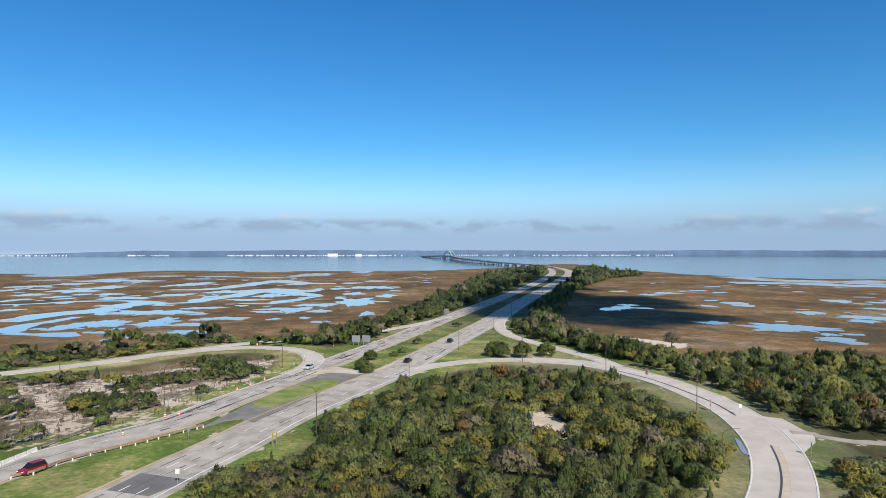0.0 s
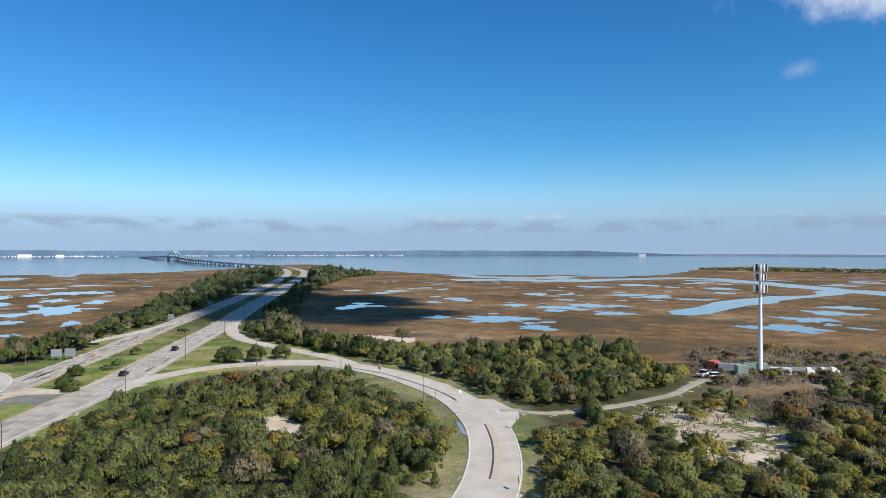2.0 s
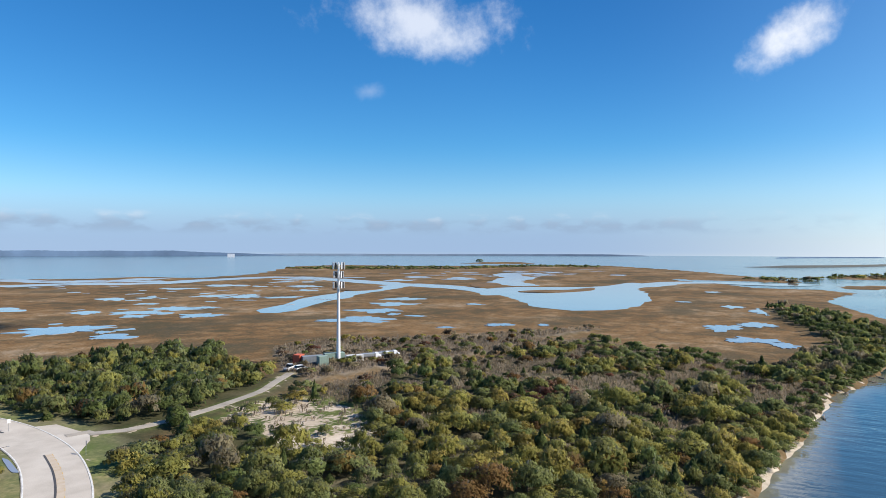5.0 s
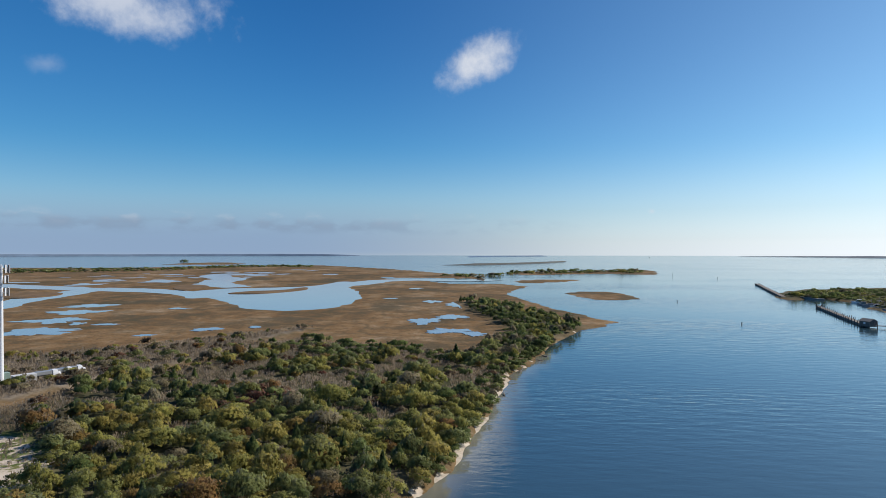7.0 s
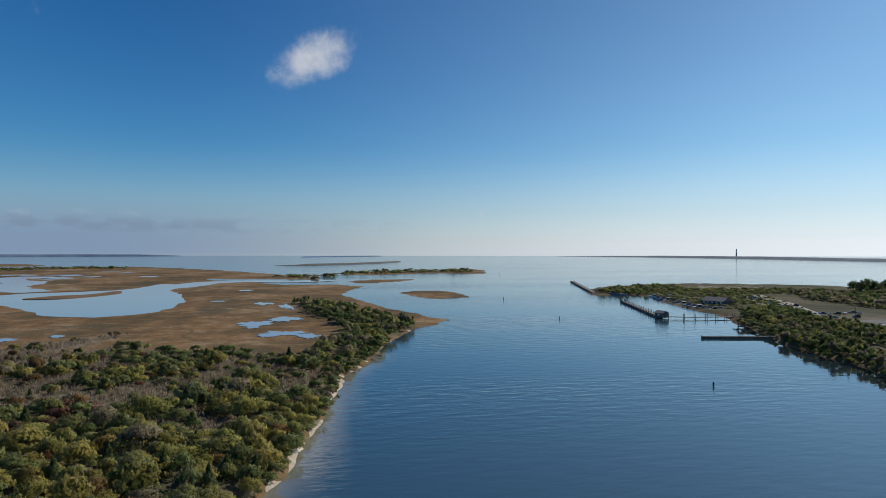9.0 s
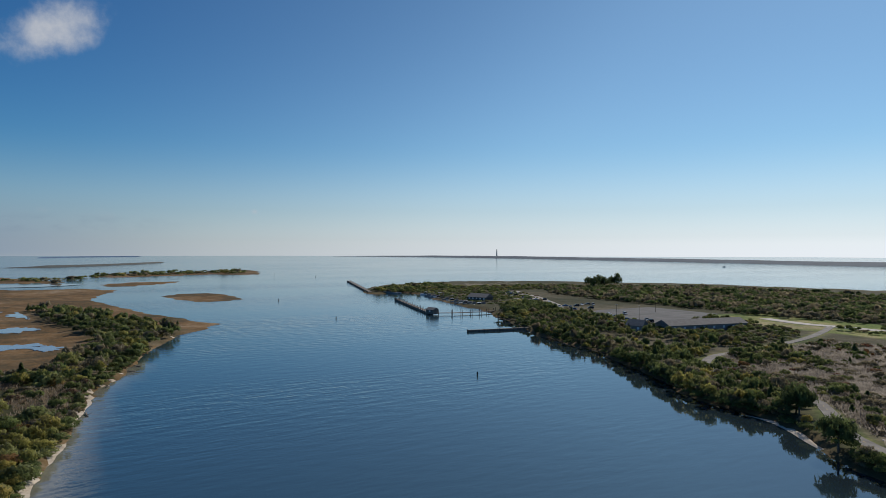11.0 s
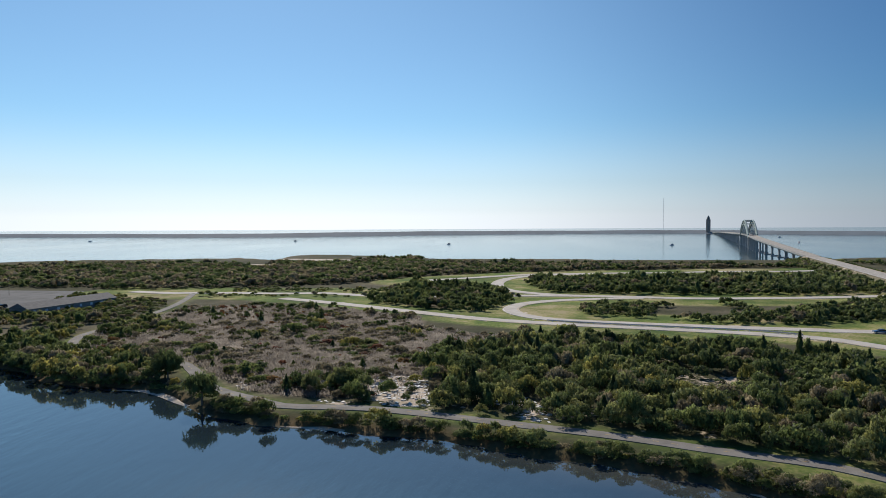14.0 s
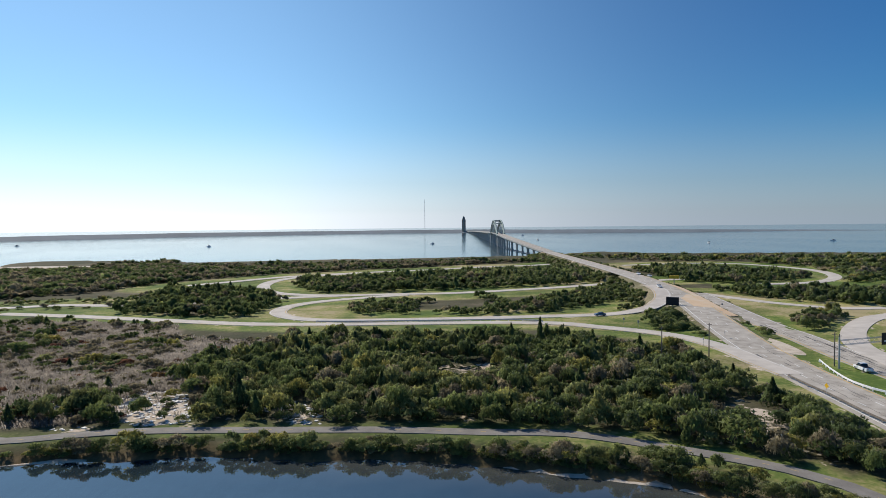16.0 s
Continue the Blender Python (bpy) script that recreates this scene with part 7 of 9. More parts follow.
plant_reeds([ZONE_REED, ZONE_REED_B], 1.5, 9, "dense grey-brown stand of dry reeds", 41)
plant_reeds([ZONE_HEATH, ZONE_HEATH_B], 1.1, 10, "dense grey-brown leafless heath brush", 45, SOUTH_HOLES, None, TWIG)
plant_reeds([ZONE_EAST], 1.5, 9, "grey-brown dry reeds between strips of shrubs", 44, [CLEARING], reedy)
plant_reeds([ZONE_WEST], 3.2, 7, "thin dry grass on sandy ground", 42)
def strew_rubble():
    """Bleached broken stones lying over the bare patches by the path."""
    g = np.random.default_rng(58)
    vs, qs = [], []
    box = np.array([(x, y, z) for z in (0, 1) for x, y in ((-1, -1), (1, -1), (1, 1), (-1, 1))], float)
    faces = np.array([(4, 5, 6, 7), (0, 1, 5, 4), (1, 2, 6, 5), (2, 3, 7, 6), (3, 0, 4, 7)])
    for zone in RUBBLE_GROUND:
        for x, y in scatter(g, zone, 0.9, 0.5, 1.8):
            a, r = g.uniform(0, 6.28), g.uniform(0.12, 0.42)
            b = box * (r * g.uniform(0.7, 1.6), r, r * g.uniform(0.5, 1.1)) * g.uniform(0.7, 1.15, (8, 3))
            b = np.column_stack([b[:, 0] * math.cos(a) - b[:, 1] * math.sin(a) + x, b[:, 0] * math.sin(a) + b[:, 1] * math.cos(a) + y, b[:, 2] + GROUND_Z - 0.06])
            qs.append(faces + 8 * len(vs))
            vs.append(b)
    tagged(new("rubble", mesh_from("rubble", np.concatenate(vs), np.concatenate(qs), mats=[RUBBLE])), "pale broken stones strewn over bare sandy ground", "rubble", kind="stuff")


strew_rubble()
plant_reeds([CLEARING], 3.6, 8, "tufts of dry dune grass in a sandy clearing", 43)


# ---------------------------------------------------------------- things
ORANGE = paint("orange_plastic", (0.6, 0.14, 0.07), 0.5)
GREEN_PANEL = paint("green_shed_paint", (0.25, 0.33, 0.28), 0.6)
RED_PANEL = paint("orange_red_container_paint", (0.55, 0.13, 0.07), 0.6)
GREY_PANEL = paint("aluminium_sign_back", (0.26, 0.28, 0.3), 0.5, 0.2)
YELLOW = paint("yellow_sign", (0.75, 0.45, 0.03), 0.5)
SIGN_WHITE = paint("sign_white", (0.6, 0.6, 0.6), 0.5)
SIGN_RED = paint("sign_red", (0.55, 0.05, 0.06), 0.5)
BLACK = paint("black_panel", (0.015, 0.016, 0.02), 0.5)
RUBBER = paint("tyre_rubber", (0.02, 0.02, 0.02), 0.85)
GLASS = paint("dark_car_glass", (0.012, 0.015, 0.02), 0.08)
ROOF_GREY = material("grey_roof_shingle", [(0.13, 0.125, 0.118), (0.2, 0.193, 0.18)], 0.8, 0.9, 0.3)
WALL_GREY = paint("grey_board_wall", (0.24, 0.235, 0.225), 0.8)
BRIDGE_GREEN = paint("bridge_green_steel", (0.2, 0.26, 0.25), 0.6, 0.1)
PIER_CONC = material("bridge_concrete", [(0.3, 0.3, 0.285), (0.44, 0.43, 0.4)], 0.3, 0.9, 0.3)
BRICK_TAN = material("tan_brickwork", [(0.36, 0.28, 0.22), (0.48, 0.39, 0.32)], 1.0, 0.9, 0.3)
RAIL_WOOD = material("brown_rail_timber", [(0.2, 0.13, 0.085), (0.34, 0.24, 0.16)], 1.5, 0.9, 0.3)
DARK_WALL = paint("dark_board_wall", (0.09, 0.09, 0.09), 0.8)
MAST_BROWN = paint("brown_lamp_steel", (0.10, 0.075, 0.06), 0.55, 0.2)


def thing(name, x, y, z, turn=0.0):
    e = new(name)
    e.empty_display_size = 0.5
    e.matrix_world = pose(x, y, z, 0, 0, turn)
    return e


def nearest_way(x, y):
    """Direction, in degrees, from a place to the nearest road's middle, and along that road."""
    best = None
    for k in ROADS:
        if k in ("bike_path", "access_road"):
            continue
        ln = LINES[k]
        d = np.hypot(ln[:, 0] - x, ln[:, 1] - y)
        i = int(d.argmin())
        if best is None or d[i] < best[0]:
            t = ln[min(i + 1, len(ln) - 1)] - ln[max(i - 1, 0)]
            best = (d[i], math.degrees(math.atan2(ln[i, 1] - y, ln[i, 0] - x)), math.degrees(math.atan2(t[1], t[0])), ln[i, 2])
    return best


# street lamps -----------------------------------------------------------
def street_lamp(x, y, tall=1.0):
    e = thing("street_lamp", x, y, 1.3, nearest_way(x, y)[1])
    part("base_plate", box(bmesh.new(), 0.45, 0.45, 0.35, bevel=0.04), PIER_CONC, e)
    part("mast", tube(bmesh.new(), [(0, 0, 0.3), (0, 0, 6), (0, 0, 9.6)], [0.13, 0.11, 0.085], 8), MAST_BROWN, e)
    curve = [(2.6 * (1 - math.cos(a)), 0, 9.6 + 2.1 * math.sin(a)) for a in np.linspace(0, math.pi / 2, 6)] + [(4.6, 0, 11.85)]
    part("arm", tube(bmesh.new(), curve, [0.085, 0.08, 0.075, 0.07, 0.065, 0.06, 0.05], 7), MAST_BROWN, e)
    head = box(bmesh.new(), 0.7, 0.3, 0.16, Matrix.Translation((4.85, 0, 11.76)), 0.05)
    part("lamp_head", head, GREY_PANEL, e, "pale grey cobra-head luminaire")
    e.matrix_world = e.matrix_world @ Matrix.Diagonal((tall * 0.85, tall * 0.85, tall, 1))
    return tagged(e, "tall brown steel street lamp with a curved arm", "street lamp", "street lamps along the parkway")


for i, (x, y) in enumerate(LAMPS_NORTH):
    street_lamp(x, y, 0.68 if i == 5 else 0.9)


# poles and signs ----------------------------------------------------------
def utility_pole(x, y, h=11.0):
    e = thing("utility_pole", x, y, 1.2)
    part("pole", tube(bmesh.new(), [(0, 0, 0), (0, 0, h)], [0.17, 0.12], 8), TIMBER, e)
    part("crossarm", box(bmesh.new(), 1.6, 0.1, 0.12, Matrix.Translation((0, 0, h - 0.6))), TIMBER, e)
    return tagged(e, "weathered timber pole beside the parkway", "utility pole", "timber poles")


for i, (x, y) in enumerate(POLES_SOUTH):
    utility_pole(x, y, 10.0 if i < 2 else 9.2)


def highway_sign(x, y, w, h, under, panel_mat, label, turn):
    """A wide panel with stiffening ribs on two posts."""
    e = thing("highway_sign", x, y, 1.3, turn)
    panel = part("panel", box(bmesh.new(), w, 0.08, h, Matrix.Translation((0, 0, under)), 0.02), panel_mat, e)
    for k in range(4):
        part("rib", box(bmesh.new(), w * 0.96, 0.06, 0.08, Matrix.Translation((0, 0.08, under + h * (0.14 + 0.24 * k)))), STEEL, panel)
    for s in (-0.32, 0.32):
        part("post", tube(bmesh.new(), [(s * w, 0.12, -0.2), (s * w, 0.12, under + h * 0.9)], 0.09, 6), STEEL, e)
    return tagged(e, label, "road sign", "large road signs")


for (x, y), (w, h, under) in zip(BIG_SIGNS, ((3.5, 2.6, 1.5), (3.7, 2.6, 1.5), (3.4, 2.8, 1.8), (3.4, 2.4, 2.2))):
    highway_sign(x, y, w, h, under, GREY_PANEL, "large road sign seen from its bare aluminium back", nearest_way(x, y)[1])


def small_sign(x, y, kind):
    e = thing("warning_sign" if kind else "road_sign", x, y, 1.3, nearest_way(x, y)[1] + 90)
    part("post", tube(bmesh.new(), [(0, 0, -0.2), (0, 0, 2.9)], 0.045, 6), STEEL, e)
    if kind == 1:
        part("panel", box(bmesh.new(), 0.9, 0.03, 0.9, Matrix.Translation((0, 0.06, 2.3)) @ pose(0, 0, 0, 0, 45, 0) @ Matrix.Translation((0, 0, -0.45)), 0.005), YELLOW, e, "yellow diamond panel")
        return tagged(e, "yellow diamond warning sign on a steel post", "road sign", "small road signs")
    part("panel", box(bmesh.new(), 0.7, 0.03, 0.85, Matrix.Translation((0, 0.06, 1.95)), 0.01), GREY_PANEL if kind == 0 else SIGN_WHITE, e)
    for k in range(3):
        part("plain_bar", box(bmesh.new(), 0.5, 0.01, 0.08, Matrix.Translation((0, 0.042, 2.08 + 0.24 * k))), BLACK if kind == 2 else STEEL, e)
    return tagged(e, "grey roadside sign on a steel post" if kind == 0 else "white roadside sign on a steel post", "road sign", "small road signs")


for i, (x, y) in enumerate(SMALL_SIGNS):
    small_sign(x, y, (1, 1, 2, 0, 0, 0, 2, 2, 0, 0, 1, 0, 0, 0, 1, 0)[i % 16])


def message_board(x, y, w, h, under, z, mat, label, face):
    e = thing("message_board", x, y, z, face)
    part("cabinet", box(bmesh.new(), w, 0.9, h, Matrix.Translation((0, 0, under)), 0.06), mat, e)
    part("mast", tube(bmesh.new(), [(0, 0.2, -0.3), (0, 0.2, under + 0.3)], 0.24, 10), STEEL, e)
    part("platform", box(bmesh.new(), w, 0.7, 0.1, Matrix.Translation((0, 0.7, under - 0.1))), STEEL, e)
    return tagged(e, label, "message board")


message_board(*MESSAGE_BOARD[0], 5.2, 3.4, 2.6, 1.3, BLACK, "black electronic message board on a steel mast", 143)
message_board(*MESSAGE_BOARD[1], 5.0, 1.8, 3.4, 4.0, YELLOW, "yellow and dark road sign above the far verge", 143)


def cantilever_sign(a, b):
    """An overhead sign on a truss arm from one mast."""
    d = Vector((b[0] - a[0], b[1] - a[1], 0))
    e = thing("overhead_sign", a[0], a[1], 1.3, math.degrees(math.atan2(d.y, d.x)))
    n = d.length
    part("mast", tube(bmesh.new(), [(0, 0, -0.2), (0, 0, 8.4)], [0.28, 0.2], 10), STEEL, e)
    for s, z in ((-0.4, 6.2), (-0.4, 7.4), (0.4, 6.2), (0.4, 7.4)):
        part("chord", tube(bmesh.new(), [(0, s, z), (n, s, z)], 0.07, 6), STEEL, e)
    k = int(n / 1.2)
    for i in range(k):
        x0, x1 = n * i / k, n * (i + 1) / k
        part("brace", tube(bmesh.new(), [(x0, -0.4, 6.2 if i % 2 else 7.4), (x1, -0.4, 7.4 if i % 2 else 6.2)], 0.04, 5), STEEL, e)
    # black paint stands in for the shaded face against the light
    p = part("panel", box(bmesh.new(), 5.2, 0.12, 3.2, Matrix.Translation((n * 0.72, -0.6, 5.4)), 0.02), BLACK, e, "panel with the shade of its backlit face painted in black")
    part("plain_bar", box(bmesh.new(), 3.6, 0.02, 0.35, Matrix.Translation((n * 0.72, -0.68, 6.2))), WHITE, p)
    return tagged(e, "dark overhead road sign on a steel truss arm", "road sign")


cantilever_sign(*CANTILEVER)


# roadworks --------------------------------------------------------------
def traffic_barrel(x, y):
    e = thing("traffic_barrel", x, y, 1.55)
    part("body", tube(bmesh.new(), [(0, 0, 0), (0, 0, 0.5), (0, 0, 1.0)], [0.29, 0.25, 0.19], 12), ORANGE, e)
    for z, r in ((0.35, 0.285), (0.7, 0.25)):
        part("band", tube(bmesh.new(), [(0, 0, z), (0, 0, z + 0.13)], [r, r - 0.012], 12, False), WHITE, e)
    return tagged(e, "orange and white plastic traffic barrel on the road", "traffic barrel", "roadworks barrels")


for x, y in CONES:
    traffic_barrel(x, y)


def entry_sign(x, y):
    """Two red and white panels, one above the other, on a post."""
    e = thing("prohibition_sign", x, y, 1.35, nearest_way(x, y)[1] + 75)
    part("post", tube(bmesh.new(), [(0, 0, -0.2), (0, 0, 3.0)], 0.05, 6), STEEL, e)
    for y0, s in ((-0.05, 1), (0.05, -1)):
        upper = part("upper_panel", box(bmesh.new(), 0.95, 0.03, 0.95, Matrix.Translation((0, y0, 2.05)), 0.01), SIGN_WHITE, e)
        part("red_disc", tube(bmesh.new(), [(0, y0 - s * 0.01, 2.52), (0, y0 - s * 0.03, 2.52)], 0.42, 20), SIGN_RED, upper)
        part("white_bar", box(bmesh.new(), 0.56, 0.012, 0.14, Matrix.Translation((0, y0 - s * 0.036, 2.45))), SIGN_WHITE, upper)
        lower = part("lower_panel", box(bmesh.new(), 1.0, 0.03, 0.6, Matrix.Translation((0, y0, 1.35)), 0.01), SIGN_RED, e)
        for k in range(2):
            part("plain_bar", box(bmesh.new(), 0.7, 0.012, 0.12, Matrix.Translation((0, y0 - s * 0.02, 1.45 + 0.22 * k))), SIGN_WHITE, lower)
    return tagged(e, "red and white prohibition sign with two panels on a post", "road sign", "prohibition signs")


for x, y in BARRICADES:
    entry_sign(x, y)


# guard rails ---------------------------------------------------------------
def guard_rail(pts, post_mat, rail_mat, label, gap=2.4, boards=1, z=1.35):
    line = smooth_line([(*p, z) for p in pts], gap)
    e = thing("guard_rail", *line[0])
    o = line[0]
    post = None
    for p in line:
        if post is None:
            post = part("post", box(bmesh.new(), 0.2, 0.2, 0.8, bevel=0.015), post_mat, e)
            mesh = post.data
        else:
            post = child(new("post", mesh), e)
        post.location = (p[0] - o[0], p[1] - o[1], 0)
        post.scale = (1, 1, 0.7)
    for k in range(boards):
        bm = bmesh.new()
        h = 0.5 + 0.24 * k
        prev = None
        for i, p in enumerate(line):
            q = [bm.verts.new((p[0] - o[0] + sx, p[1] - o[1] + sy, h + dz)) for sx, sy, dz in ((-0.13, -0.13, 0), (0.13, 0.13, 0), (0.13, 0.13, 0.42), (-0.13, -0.13, 0.42))]
            if prev:
                for j in range(4):
                    bm.faces.new((prev[j], prev[(j + 1) % 4], q[(j + 1) % 4], q[j]))
            prev = q
        bmesh.ops.recalc_face_normals(bm, faces=bm.faces)
        part("rail", bm, rail_mat, e)
    return tagged(e, label, "guard rail", "guard rails")


guard_rail(RAIL_MEDIAN, WHITE, RAIL_WOOD, "brown timber guard rail on white posts in the median")
guard_rail(RAIL_WEST, TIMBER, TIMBER, "dark timber guard rail beside the road")


def jersey_barrier(x, y, turn):
    """A cast concrete road barrier: wide foot, sloping sides, narrow top."""
    bm = bmesh.new()
    prev = None
    for px in (-1.25, -1.19, 1.19, 1.25):
        k = 0.93 if abs(px) > 1.2 else 1.0
        q = [bm.verts.new((px, sy * k, sz * (0.97 if k < 1 else 1))) for sy, sz in ((-0.3, 0), (-0.3, 0.1), (-0.17, 0.34), (-0.1, 0.82), (0.1, 0.82), (0.17, 0.34), (0.3, 0.1), (0.3, 0))]
        if prev:
            for j in range(8):
                bm.faces.new((prev[j], prev[(j + 1) % 8], q[(j + 1) % 8], q[j]))
        else:
            bm.faces.new(q)
        prev = q
    bm.faces.new(prev[::-1])
    bmesh.ops.recalc_face_normals(bm, faces=bm.faces)
    ob = part("road_barrier", bm, BARRIER_CONC, None)
    ob.matrix_world = pose(x, y, 1.4, 0, 0, turn)
    return tagged(ob, "pale weathered concrete barrier at the road's edge", "road barrier", "concrete barriers")


BARRIER_CONC = material("barrier_concrete", [(0.42, 0.41, 0.38), (0.58, 0.56, 0.52), (0.66, 0.64, 0.6)], 1.2, 0.9, 0.3)
for x, y, turn in ((-79.4, 108.6, 84), (-79.0, 111.4, 83), (-78.6, 114.2, 82), (-78.2, 117.0, 83), (-77.9, 119.8, 85)):
    jersey_barrier(x, y, turn)
guard_rail(RAIL_SOUTH, PIER_CONC, TIMBER, "timber guard rail with pale posts on the slope")
guard_rail(RAIL_WHITE, WHITE, WHITE, "white guard rail in the grass median")
guard_rail(RAIL_LOW, WHITE, STEEL, "pale guard rail along the lower road", 3.6)


# vehicles -------------------------------------------------------------------
def section_body(bm, rows, half):
    """A car shell from side outlines: rows of (x, low, high, half width at the foot, half width at the top)."""
    rings = []
    for x, lo, hi, w0, w1 in rows:
        m = lo + (hi - lo) * 0.45
        rings.append([bm.verts.new(p) for p in ((x, -w0 * half, lo), (x, -w0 * half, m), (x, -w1 * half, hi), (x, w1 * half, hi), (x, w0 * half, m), (x, w0 * half, lo))])
    for a, b in zip(rings, rings[1:]):
        for k in range(6):
            bm.faces.new((a[k], a[(k + 1) % 6], b[(k + 1) % 6], b[k]))
    bm.faces.new(rings[0][::-1]), bm.faces.new(rings[-1])
    bmesh.ops.recalc_face_normals(bm, faces=bm.faces)
    return bm


CAR_PAINT = {n: paint("car_paint_" + n, c, 0.25) for n, c in (("red", (0.22, 0.012, 0.02)), ("black", (0.015, 0.016, 0.018)), ("white", (0.75, 0.76, 0.78)),
                                                                ("silver", (0.42, 0.44, 0.46)), ("blue", (0.08, 0.14, 0.25)), ("grey", (0.14, 0.15, 0.16)))}


def make_car(colour, style):
    e = thing("car", 0, 0, 0)
    L, W = {"suv": (4.4, 1.85), "sedan": (4.7, 1.82), "pickup": (5.9, 2.0)}[style]
    a = L / 2
    top = {"suv": 1.0, "sedan": 0.92, "pickup": 1.08}[style]
    body = part("body", section_body(bmesh.new(), [(-a, 0.42, top * 0.9, 0.86, 0.8), (-a + 0.25, 0.28, top, 1, 0.94), (-a * 0.3, 0.26, top, 1, 0.95),
                                                   (a * 0.42, 0.26, top, 1, 0.95), (a - 0.3, 0.28, top * 0.86, 1, 0.9), (a, 0.42, top * 0.7, 0.84, 0.74)], W / 2), CAR_PAINT[colour], e)
    roof = {"suv": 1.72, "sedan": 1.44, "pickup": 1.85}[style]
    spans = {"suv": (-a + 0.15, -a + 0.45, 0.35, 1.15), "sedan": (-a + 0.7, -a + 1.35, 0.15, 1.05), "pickup": (-0.55, -0.35, 0.9, 1.6)}[style]
    x0, x1, x2, x3 = spans
    part("cabin_glass", section_body(bmesh.new(), [(x0, top - 0.05, top + 0.02, 0.9, 0.88), (x1, top - 0.05, roof - 0.05, 0.9, 0.74), (x2, top - 0.05, roof - 0.05, 0.9, 0.74),
                                                   (x3, top - 0.05, top + 0.02, 0.9, 0.88)], W / 2), GLASS, e)
    part("roof", section_body(bmesh.new(), [(x1 - 0.04, roof - 0.07, roof - 0.02, 0.77, 0.7), ((x1 + x2) / 2, roof - 0.07, roof + 0.01, 0.77, 0.7), (x2 + 0.04, roof - 0.07, roof - 0.02, 0.77, 0.7)], W / 2), CAR_PAINT[colour], e)
    if style == "pickup":
        part("load_bed", box(bmesh.new(), 2.0, W * 0.8, 0.06, Matrix.Translation((-a + 1.25, 0, top + 0.004))), BLACK, e)
    for sx in (-a * 0.6, a * 0.62):
        for sy in (-1, 1):
            wheel = part("wheel", tube(bmesh.new(), [(sx, sy * (W / 2 - 0.22), 0.34), (sx, sy * (W / 2 + 0.015), 0.34)], 0.34, 14), RUBBER, e)
            part("rim", tube(bmesh.new(), [(sx, sy * (W / 2 - 0.05), 0.34), (sx, sy * (W / 2 + 0.03), 0.34)], 0.2, 10), STEEL, wheel)
    for sy in (-0.62, 0.62):
        part("headlight", box(bmesh.new(), 0.06, 0.36, 0.14, Matrix.Translation((a - 0.02, sy, top * 0.62))), WHITE, e)
        part("tail_light", box(bmesh.new(), 0.06, 0.26, 0.2, Matrix.Translation((-a + 0.01, sy, top * 0.66))), RED_PANEL, e)
    words = {"suv": "sport utility car", "sedan": "saloon car", "pickup": "pickup truck"}[style]
    return tagged(e, f"{colour} {words} standing on the pavement", "car", "cars")


CAR_KIT = {}


def car(x, y, z, turn, colour, style):
    if (colour, style) not in CAR_KIT:
        CAR_KIT[(colour, style)] = make_car(colour, style)
        CAR_KIT[(colour, style)].matrix_world = pose(x, y, z, 0, 0, turn)
        return
    copy_thing(CAR_KIT[(colour, style)], pose(x, y, z, 0, 0, turn))


LOOKS = (("red", "suv", 1), ("black", "sedan", 0), ("black", "suv", 0), ("silver", "sedan", 1), ("white", "pickup", 1), ("blue", "sedan", 0))
for (x, y), (colour, style, flip) in zip(CARS_ROAD, LOOKS):
    car(x, y, 1.56, nearest_way(x, y)[2] + 180 * flip, colour, style)
for (x, y), colour in zip(CARS_BRIDGE, ("red", "white", "silver", "white")):
    w = nearest_way(x, y)
    car(x, y, w[3] + 0.06, w[2], colour, "suv" if colour == "red" else "sedan")
rng = np.random.default_rng(8)
for i, (x, y) in enumerate(CARS_LOT):
    car(x, y, 1.64, 58 + 90 * (i % 2) + rng.uniform(-6, 6), ("black", "white", "grey", "silver", "blue", "grey")[i % 6], ("suv", "sedan", "sedan")[i % 3])


# paved and sandy pieces of the roads -----------------------------------------
sheet("crossover", np.array(CROSSOVER), 1.525, CROSS_MAT, "grey asphalt crossover between the carriageways", "road", 0.3)
sheet("traffic_island", smooth_line(ISLAND, 2, True), 1.62, GRASS, "mown grass traffic island", "traffic island", 0.4)
sheet("sand_patch", smooth_line(SAND_CROSS, 2, True), 1.555, SAND, "sandy track across the median", "sand", 0.3)
sheet("road_apron", np.array(APRON), 1.498, CONCRETE, "wide concrete apron where the access road meets the ramp", "road", 0.3)
sheet("sand_patch", smooth_line(SAND_CROSS_B, 2, True), 1.5, SAND, "sandy track across the grass median", "sand", 0.3)
sheet("sand_patch", smooth_line(BEACH_STRIP, 8, True), 1.8, SAND, "wide strip of pale bare sand behind the scrub", "sand", 0.8)
sheet("puddle", smooth_line(PUDDLE, 1, True), 1.52, POND, "rain puddle on the inner edge of the ramp", "puddle", 0.1)
sheet("asphalt_patch", np.array(DARK_PATCH), 1.5535, PATCH_MAT, "fresh dark asphalt patch in the road", "road", 0.05)


MARSH_MAT = material("marsh_grass", [(0.07, 0.055, 0.028), (0.15, 0.09, 0.04), (0.22, 0.14, 0.07)], 0.06, 0.95, 0.5, fine=14)
for pts in (BAR_A, BAR_B, BAR_C):
    sheet("marsh_bar", smooth_line(pts, 3, True), 0.78, MARSH_MAT, "low bar of brown marsh grass in the lagoon", "marsh", 0.6)


